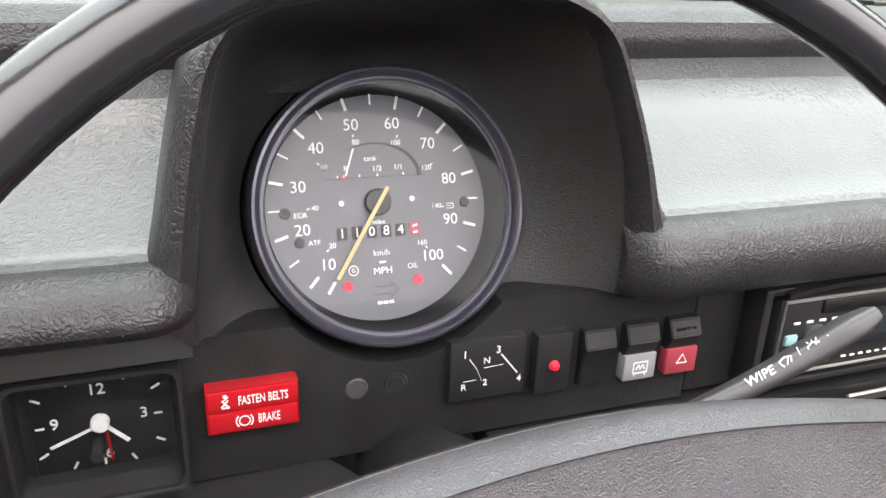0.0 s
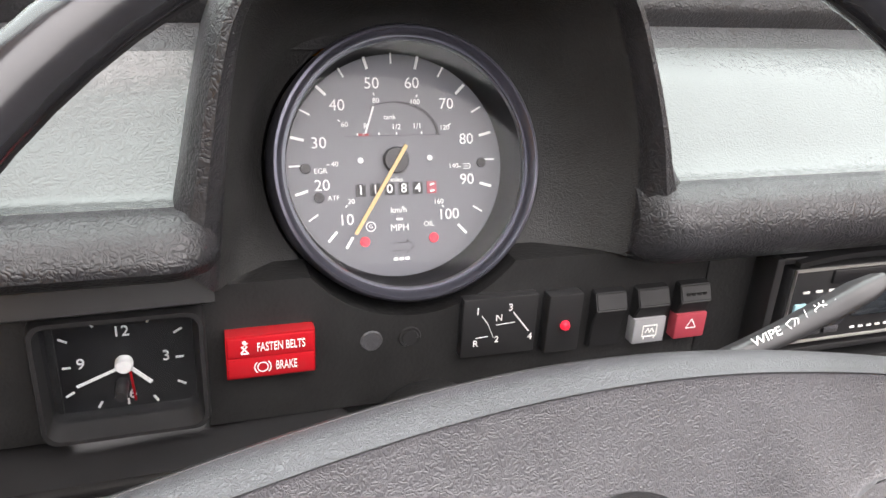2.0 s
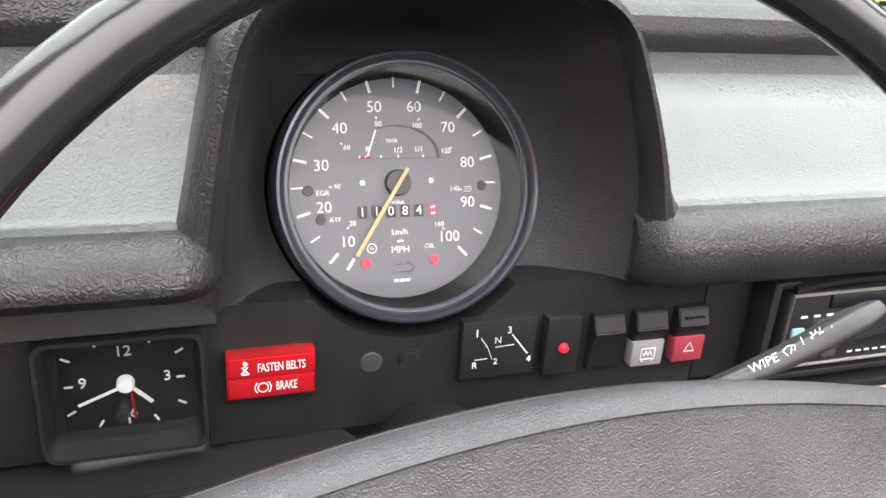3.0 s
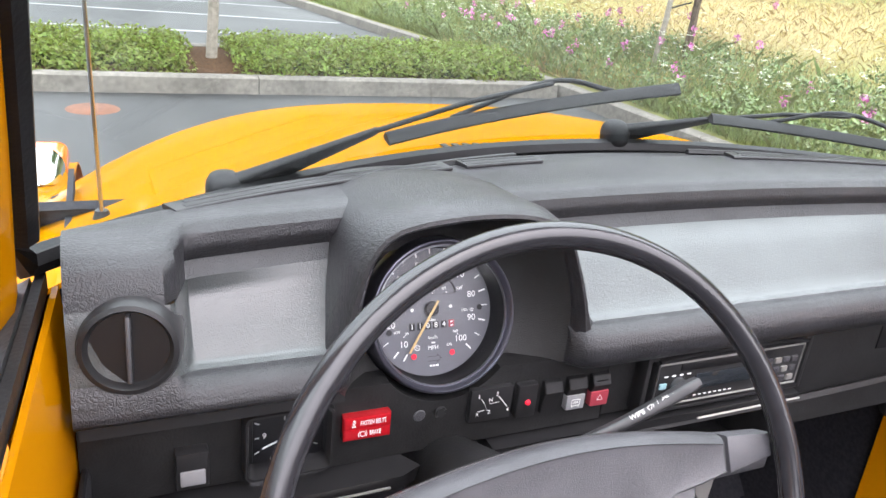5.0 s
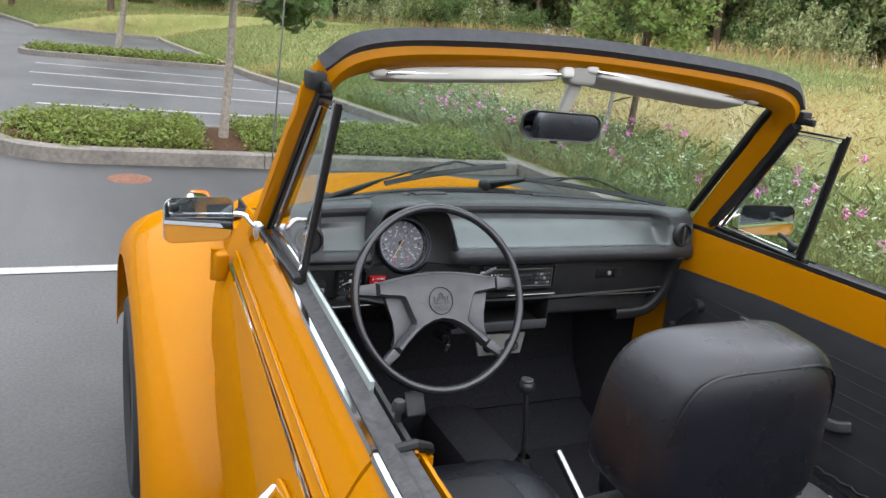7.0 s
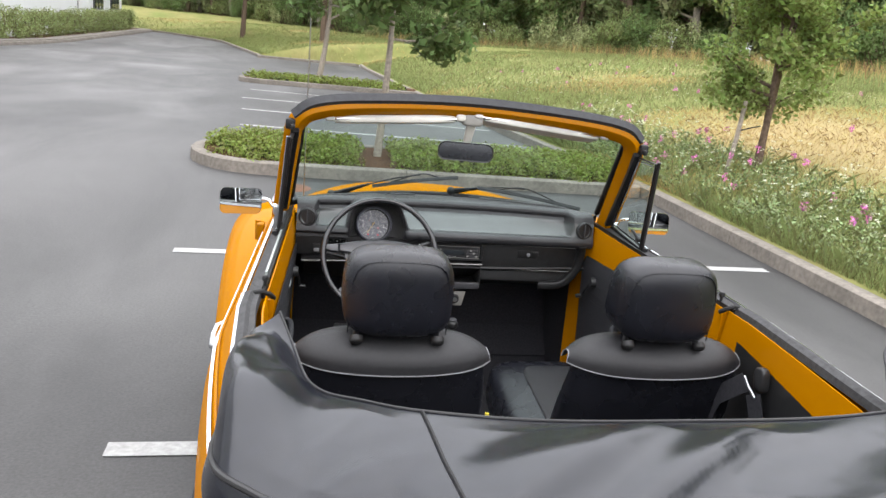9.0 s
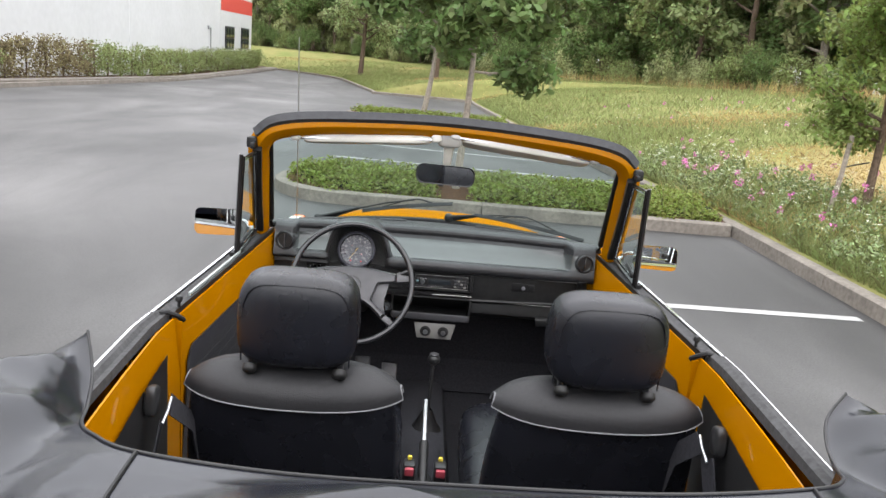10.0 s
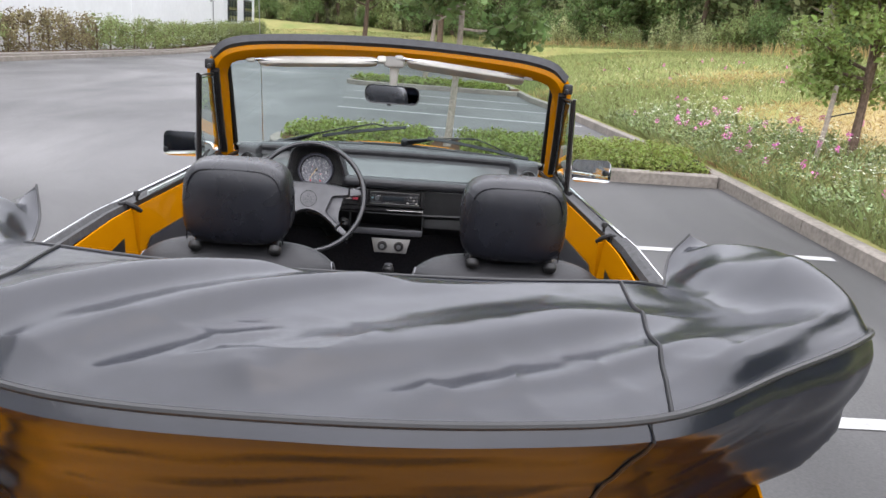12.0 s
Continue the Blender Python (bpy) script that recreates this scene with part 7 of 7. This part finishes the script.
def build_warehouse():
    b = thing("warehouse", "white and grey painted concrete warehouse with red corner band", "building")
    x, y0, y1, zb = -13.2, -30.0, 57.3, -1.2
    part("wall", box(24, 48.4 - y0, 3.85 - zb, at(x - 12, (48.4 + y0) / 2, (3.85 + zb) / 2)), STUCCOGREY, b, smooth=False)
    part("wall", box(23.96, 48.4 - y0, 5.0, at(x - 12, (48.4 + y0) / 2, 6.352)), STUCCO, b, smooth=False)
    part("wall", box(24, y1 - 48.4, 3.05 - zb, at(x - 12, (48.4 + y1) / 2, (3.05 + zb) / 2)), STUCCOGREY, b, smooth=False)
    part("red_band", box(24.02, y1 - 48.4, 0.95, at(x - 12, (48.4 + y1) / 2, 3.526)), REDPAINT, b, "red painted band round the corner", smooth=False)
    part("wall", box(24, y1 - 48.4, 4.85, at(x - 12, (48.4 + y1) / 2, 6.427)), STUCCOGREY, b, smooth=False)
    part("roof_coping", box(24.2, y1 - y0 + 0.2, 0.14, at(x - 12, (y0 + y1) / 2, 8.92), 0.02), STUCCO, b)
    for yc in (50.7, 55.1):
        w = part("window", box(0.12, 2.3, 1.5, at(x + 0.01, yc, 1.37)), SATIN, b, "dark window with white glazing bars", smooth=False)
        for i in range(3):
            for j in range(2):
                part("pane", box(0.03, 0.66, 0.62, at(x + 0.075, yc - 0.74 + 0.74 * i, 1.02 + 0.70 * j), 0.01), DARKGLASS, w)
        part("window_sill", box(0.2, 2.5, 0.06, at(x + 0.07, yc, 0.58), 0.01), STUCCO, w)
    for yj in (-12, 3, 18, 33, 48.4):
        part("panel_joint", box(0.02, 0.03, 6, at(x + 0.005, yj - 0.05, 2.6)), STUCCO, b)
    p = part("wall_lamp", box(0.10, 0.16, 0.22, at(x + 0.05, 45.5, 1.9), 0.02), DULLCHROME, b)
    part("pipe", tube([(x + 0.05, 46.0, -0.6), (x + 0.05, 46.0, 1.5), (x + 0.05, 46.0, 1.9)], 0.035, 8), DULLCHROME, b)
    # hedge row in front, bush by bush
    rng = np.random.default_rng(77)
    for i in range(34):
        y = 14.6 + 1.25 * i
        mat = RUSTLEAF if 5 <= i <= 9 else SHRUBLEAF
        t = thing("hedge_bush", "clipped reddish hedge bush on a bark bed" if mat is RUSTLEAF else "clipped green hedge bush along the white wall", "hedge", "hedge along the warehouse", at(-12.35, y, lot_z(y) + 0.08))
        C = [(rng.normal() * 0.22, rng.normal() * 0.36, 0.2 + 1.0 * rng.random(), 0.30) for _ in range(16)]
        leaves("foliage", leaf_arrays(C, 1500, 0.045, rng, 0.0, (1, 1, 1), 0.55), mat, t)
        part("stem", tube([(0, 0, -0.1), (0.03, 0, 0.5), (0, 0.04, 1.0)], 0.03, 6), BARK, t)
    def strip(u, v):
        y = 10 + 48 * u
        return (-11.95 + 0.58 * v, y, lot_z(y) + 0.128)
    tagged(part("pavement", sheet(strip, 60, 2, 0.05), CONCRETE), "pale concrete strip between the hedge and the car park", "pavement", kind="structure")
    def bed(u, v):
        y = 12 + 46 * u
        return (-13.2 + 1.25 * v, y, lot_z(y) + 0.10 + 0.03 * math.sin(v * 3))
    tagged(part("hedge_bed", sheet(bed, 60, 4), MULCH), "brown bark mulch bed under the hedge", "planting bed", kind="structure")


build_island_planting("near", -1.46, 3.40, 5.84, 7.18, 0.75, 0.125, 52000, 0.021, 21, (0.18, 0.52))
build_island_planting("far", -1.98, 2.5, 19.7, 20.8, 0.6, 0.12, 14000, 0.032, 22)
build_tree((0.38, 6.35, 0.10), 3.9, 1.30, 1.15, 13000, 0.058, MAPLELEAF, PALEBARK, "slender young maple with pale trunk in the near island", 31, 0.040, 1, "young_tree", "car park trees", 11)
build_tree((-0.05, 20.6, lot_z(20.6) + 0.1), 6.0, 2.0, 1.7, 7000, 0.085, MAPLELEAF, PALEBARK, "young maple with pale trunk in the far island", 32, 0.075, 1, "young_tree", "car park trees", 12)
build_tree((0.6, 44.0, hill(0.6, 44) - 0.05), 8.5, 2.0, 2.9, 8000, 0.13, WOODLEAF, BARK, "dark green maple at the far end of the lot", 33, 0.16, 1, "young_tree", "car park trees", 14)
build_tree((-4.5, 52.0, hill(-4.5, 52) - 0.05), 9.0, 2.2, 3.0, 8000, 0.13, WOODLEAF, BARK, "dark green maple on the grass beyond the lot", 34, 0.16, 1, "young_tree", "car park trees", 14)
build_tree((-9.0, 76.0, hill(-9, 76) - 0.05), 9.5, 2.5, 3.0, 6000, 0.15, MAPLELEAF, BARK, "dark green maple in front of the far woods", 35, 0.18, 1, "young_tree", "car park trees", 12)
build_tree((4.78, 5.62, hill(4.78, 5.62) - 0.04), 2.75, 0.75, 0.98, 15000, 0.033, YELLOWLEAF, BARK, "small multi-stemmed tree with yellow-green leaves on the bank", 36, 0.052, 3, "young_tree", "car park trees", 14)
st = thing("tree_stake", "weathered wooden tree stake tied with dark strap", "stake")
part("post", tube([(4.36, 5.55, 0.2), (4.43, 5.56, 0.75), (4.47, 5.58, 1.2)], 0.026, 8), PALEBARK, st)
part("strap", tube([(4.43, 5.56, 0.86), (4.6, 5.6, 0.90), (4.74, 5.62, 0.93)], 0.008, 6), RUBBER, st)
build_meadow()
build_warehouse()
build_woods()


# ---- fittings of the car ----
def build_wiper(u0, v0, um, vm, a, b, label):
    """A wiper: arm from its pivot to the blade, the blade lying on the glass. All in the pane's own u, v."""
    def on(u, v, d=0.012):
        return Vector(PANE(u, v)) + Vector((0, 0.75, 0.65)) * d
    t = thing("windshield_wiper", label, "wiper", "wipers")
    p, q = on(u0, v0, 0.014), on(um, vm, 0.026)
    mid = p.lerp(q, 0.42) + Vector((0, 0.004, 0.008))
    part("pivot_cap", pillow(0.030, 0.034, 0.034, 0.8, 0.8, m=Matrix.Translation(p)), RUBBER, t)
    part("arm", sweep([p, p.lerp(mid, 0.5), mid], rrect(0.024, 0.009, 0.003), up=(0, 0.75, 0.65), scale=lambda w: 1.25 - 0.85 * w), RUBBER, t)
    part("arm_rod", tube([mid, mid.lerp(q, 0.5) + Vector((0, 0, 0.004)), q], 0.0026, 8), RUBBER, t)
    part("blade", sweep([on(a[0] + (b[0] - a[0]) * i / 12, a[1] + (b[1] - a[1]) * i / 12, 0.010) for i in range(13)], [(-0.0015, -0.009), (0.0015, -0.009), (0.0040, -0.001), (0.0034, 0.003), (-0.0034, 0.003), (-0.0040, -0.001)], up=(0, 0.75, 0.65)), RUBBER, t)
    k1 = on(a[0] + (b[0] - a[0]) * 0.22, a[1] + (b[1] - a[1]) * 0.22, 0.014)
    k2 = on(a[0] + (b[0] - a[0]) * 0.78, a[1] + (b[1] - a[1]) * 0.78, 0.014)
    part("yoke", tube(smooth_path([k1, q + Vector((0, 0.002, 0.002)), k2], 12), 0.0026, 8), RUBBER, t)


build_wiper(0.128, -0.02, 0.42, 0.190, (0.26, 0.085), (0.545, 0.230), "black wiper resting across the driver's glass")
build_wiper(0.540, 0.015, 0.78, 0.13, (0.62, 0.12), (0.955, 0.055), "black wiper resting low on the passenger's glass")


def build_visor(xa, xb, z_a, z_b, tilt, label):
    t = thing("sun_visor", label, "sun visor", "sun visors")
    ya, yb = (-0.238, -0.205) if abs(xa) > abs(xb) else (-0.205, -0.238)
    a, b = Vector((xa, ya, z_a)), Vector((xb, yb, z_b))
    ang = math.atan2(b.y - a.y, b.x - a.x)
    L = (b - a).length
    M = Matrix.Translation((a + b) / 2) @ Matrix.Rotation(ang, 4, "Z") @ Matrix.Rotation(-math.atan2(b.z - a.z, b.x - a.x), 4, "Y") @ pose(0, 0, 0, tilt, 0, 0)
    part("panel", pillow(L, 0.10, 0.027, 0.35, 0.25, 48, 16, M @ at(0, 0.050, 0)), WHITEVINYL, t)
    part("rod", tube([M @ Vector((-L / 2 - 0.02, 0.004, 0.0)), M @ Vector((L / 2 + 0.02, 0.004, 0.0))], 0.004, 8), CHROME, t)
    for x, w in ((-L / 2 - 0.02, 0.03), (L / 2 + 0.012, 0.03)):
        part("bracket", pillow(w, 0.022, 0.022, 0.6, 0.6, m=M @ at(x, 0.004, 0.004)), WHITEVINYL, t)
    return t


build_visor(-0.418, -0.045, 1.382, 1.404, -9, "off-white vinyl sun visor folded up under the header")
build_visor(0.042, 0.420, 1.416, 1.388, -15, "off-white vinyl sun visor hanging slightly below the header")


def build_inner_mirror():
    t = thing("rear_view_mirror", "black framed rear view mirror on a beige stem", "mirror")
    M = at(0.003, -0.155, 1.296) @ pose(0, 0, 0, 2, 0, -7)
    o = [(x, z + 0.004 * (x / 0.09) ** 2 * 0) for x, z in rrect(0.180, 0.060, 0.024, 8)]
    k = len(o)
    rings = [[(x * 0.955, -0.001, z * 0.88) for x, z in o], [(x, -0.003, z) for x, z in o], [(x, 0.006, z) for x, z in o], [(x * 0.93, 0.016, z * 0.85) for x, z in o], [(x * 0.5, 0.020, z * 0.5) for x, z in o]]
    vs = [p for r in rings for p in r]
    fs = [(j * k + i, j * k + (i + 1) % k, (j + 1) * k + (i + 1) % k, (j + 1) * k + i) for j in range(4) for i in range(k)] + [tuple(range(4 * k, 5 * k))]
    part("housing", moved(bm_of(vs, fs), M), SATIN, t)
    part("mirror_glass", moved(plate([(x * 0.96, z * 0.89) for x, z in o], 0.001, at(0, 0.0, 0)), M), MIRROR, t)
    part("tab", box(0.014, 0.010, 0.008, M @ at(-0.01, 0.004, -0.032), 0.002), SATIN, t)
    st = part("stem", sweep([(0.004, -0.140, 1.306), (0.005, -0.150, 1.330), (0.006, -0.165, 1.362), (0.006, -0.178, 1.392)], rrect(0.026, 0.016, 0.006), up=(0, -1, 0.3), scale=lambda u: 0.75 + 0.5 * u), WHITEVINYL, t, "beige plastic stem")
    part("ball_joint", pillow(0.016, 0.016, 0.026, 1, 1, m=at(0.004, -0.140, 1.316)), RUBBER, st)
    part("mount", pillow(0.070, 0.040, 0.040, 0.5, 0.6, m=at(0.006, -0.186, 1.404)), GREYVINYL, t)


build_inner_mirror()


def build_turn_signal(s):
    t = thing("turn_signal", "chrome and amber turn signal on top of the front fender", "turn signal", "turn signals")
    M = at(s * 0.590, 0.78, 0.880) @ pose(0, 0, 0, 4, 0, s * 4)
    part("housing", pillow(0.075, 0.155, 0.060, 0.6, 0.5, m=M), CHROME, t)
    part("lens", pillow(0.066, 0.090, 0.050, 0.6, 0.5, m=M @ at(-s * 0.006, 0.045, 0.004)), ORANGELENS, t)
    part("gasket", pillow(0.082, 0.165, 0.020, 0.6, 0.5, m=M @ at(0, 0, -0.026)), RUBBER, t)


build_turn_signal(-1)
build_turn_signal(1)


def build_console():
    """Heater controls, parcel tray, shifter, handbrake, buckles and pedals."""
    h = thing("heater_control", "satin silver heater control plate with two round knobs", "heater control")
    H = at(0.019, -0.008, 0.741) @ pose(0, 0, 0, -8, 0, 0)
    part("plate", plate([(-0.070, 0.026), (-0.058, -0.026), (0.058, -0.026), (0.070, 0.026)][::-1], 0.006, H, 0.002), SILVERPLASTIC, h)
    for x in (-0.030, 0.030):
        k = part("knob", lathe([(0.0, 0.022), (0.012, 0.021), (0.016, 0.012), (0.018, 0.006)], 28, H @ at(x, 0, -0.002)), SATIN, h)
        part("knob_cap", lathe([(0.0, 0.024), (0.007, 0.0235), (0.009, 0.021)], 20, H @ at(x, 0, -0.002)), DULLCHROME, k)
    p = thing("parcel_tray", "black open parcel tray below the radio with dusty edge", "tray")
    part("tray_floor", box(0.26, 0.13, 0.006, at(0.0, 0.035, 0.792), 0.002), PLASTIC, p)
    part("tray_lip", box(0.26, 0.008, 0.024, at(0.0, -0.030, 0.798), 0.003), GREYPLASTIC, p)
    part("tray_side", box(0.006, 0.13, 0.07, at(-0.13, 0.035, 0.825), 0.002), PLASTIC, p)
    part("tray_side", box(0.006, 0.13, 0.07, at(0.13, 0.035, 0.825), 0.002), PLASTIC, p)
    g = thing("gear_lever", "black gear lever with a pale topped knob and rubber gaiter", "gear lever")
    part("lever", tube([(0.012, -0.20, 0.47), (0.016, -0.185, 0.58), (0.020, -0.155, 0.69)], 0.006, 10), RUBBER, g)
    part("knob", pillow(0.040, 0.040, 0.034, 0.9, 1, m=at(0.021, -0.151, 0.696)), SATIN, g)
    part("knob_cap", pillow(0.030, 0.030, 0.008, 0.8, 1, m=at(0.021, -0.150, 0.713)), GREYPLASTIC, g)
    part("gaiter", lathe([(0.055, 0.0), (0.045, 0.02), (0.035, 0.03), (0.028, 0.05), (0.014, 0.08)], 24, at(0.012, -0.20, 0.465) @ pose(0, 0, 0, -90, 0, 0)), RUBBER, g)
    b = thing("handbrake", "handbrake lever between the seats with bare metal shaft", "handbrake")
    part("shaft", sweep([(0.0, -0.62, 0.50), (0.0, -0.48, 0.565), (0.0, -0.335, 0.637)], rrect(0.014, 0.020, 0.005), up=(0, -1, 0.6)), DULLCHROME, b)
    part("grip", tube([(0.0, -0.60, 0.512), (0.0, -0.47, 0.572)], 0.013, 12), SATIN, b)
    part("boot", box(0.05, 0.12, 0.06, at(0.0, -0.60, 0.495), 0.015), RUBBER, b)
    for x in (-0.045, 0.045):
        k = thing("belt_buckle", "black seat belt buckle with red button and yellow tab", "seat belt buckle", "seat belt buckles")
        part("stalk", tube([(x, -0.74, 0.45), (x, -0.70, 0.52), (x * 0.9, -0.66, 0.575)], 0.008, 8), SATIN, k)
        part("body", box(0.032, 0.040, 0.060, at(x * 0.9, -0.655, 0.585), 0.006), SATIN, k)
        part("button", box(0.024, 0.014, 0.020, at(x * 0.9, -0.680, 0.600), 0.003), PINKRED, k)
        part("tab", box(0.012, 0.010, 0.012, at(x * 0.9, -0.640, 0.618), 0.003), material("yellow_tab", (0.7, 0.55, 0.05), 0.5), k)
    for x, y in ((-0.335, 0.18), (-0.225, 0.17), (-0.125, 0.13)):
        q = thing("pedal", "worn black rubber pedal above the dark floor", "pedal", "pedals")
        part("pad", box(0.055, 0.016, 0.065, at(x, y, 0.52) @ pose(0, 0, 0, -35, 0, 0), 0.005), GREYPLASTIC, q)
        part("arm", tube([(x, y + 0.02, 0.51), (x, y + 0.10, 0.42), (x, y + 0.15, 0.34)], 0.007, 8), SATIN, q)


build_console()


def build_belt(s):
    t = thing("seat_belt", "black seat belt with its guide on the quarter trim", "seat belt", "seat belts")
    x = s * 0.545
    part("guide", pillow(0.026, 0.040, 0.060, 0.6, 0.6, m=at(x + s * 0.006, -1.10, 0.962) @ pose(0, 0, 0, -12, 0, 0)), SATIN, t)
    part("guide_slot", tube([(x - s * 0.022, -1.128, 0.93), (x - s * 0.024, -1.10, 0.945), (x - s * 0.022, -1.075, 0.96)], 0.0035, 8), DULLCHROME, t)
    part("webbing", sweep([(x - s * 0.024, -1.085, 0.95), (x - s * 0.05, -1.02, 0.88), (x - s * 0.055, -0.98, 0.75), (x - s * 0.05, -0.98, 0.55)], [(-0.022, -0.001), (0.022, -0.001), (0.022, 0.001), (-0.022, 0.001)], up=(1, 0.2, 0)), CARPET, t)
    part("webbing", sweep([(x - s * 0.015, -1.11, 0.93), (x - s * 0.01, -1.16, 0.84), (x - s * 0.01, -1.17, 0.55)], [(-0.022, -0.001), (0.022, -0.001), (0.022, 0.001), (-0.022, 0.001)], up=(1, 0.2, 0)), CARPET, t)
    part("seat_hook", tube([(x - s * 0.03, -0.94, 0.885), (x - s * 0.06, -0.955, 0.90), (x - s * 0.08, -0.965, 0.93)], 0.008, 8), SATIN, t)


build_belt(-1)
build_belt(1)


def build_rear():
    """The rear body under the cover and the rear bench, mostly hidden."""
    def deck(u, v):
        w = 2 * u - 1
        return (0.56 * w, -1.72 - 0.85 * v, 0.805 - 0.04 * w * w - 0.36 * v ** 1.8)
    part("engine_lid", sheet(deck, 24, 16, 0.004), PAINT, CAR, "orange rear deck and engine lid")
    def shoulder(u, v, s):
        y = -1.40 - 0.62 * u
        return (s * (0.650 - 0.10 * u * u - 0.02 * v), y, 0.985 - 0.06 * u - 0.22 * v)
    for s in (-1, 1):
        part("rear_shoulder", sheet(lambda u, v: shoulder(u, v, s), 14, 8, 0.004), PAINT, CAR)
    r = thing("rear_bench", "black vinyl rear bench seat in deep shade", "car seat")
    part("backrest", pillow(1.02, 0.14, 0.46, 0.35, 0.35, m=at(0, -1.66, 0.78) @ pose(0, 0, 0, 12, 0, 0)), SEATVINYL, r)
    part("cushion", pillow(1.02, 0.40, 0.15, 0.4, 0.3, m=at(0, -1.42, 0.52)), SEATVINYL, r)
    a = thing("antenna", "thin bright whip antenna on the front cowl", "antenna")
    part("mast", tube([(-0.50, 0.26, 0.99), (-0.502, 0.22, 1.30), (-0.504, 0.17, 1.66)], 0.0018, 6), DULLCHROME, a)
    part("foot", lathe([(0.0, 0.02), (0.006, 0.018), (0.012, 0.0)], 16, at(-0.50, 0.262, 0.985) @ pose(0, 0, 0, -90, 0, 0)), SATIN, a)


build_rear()
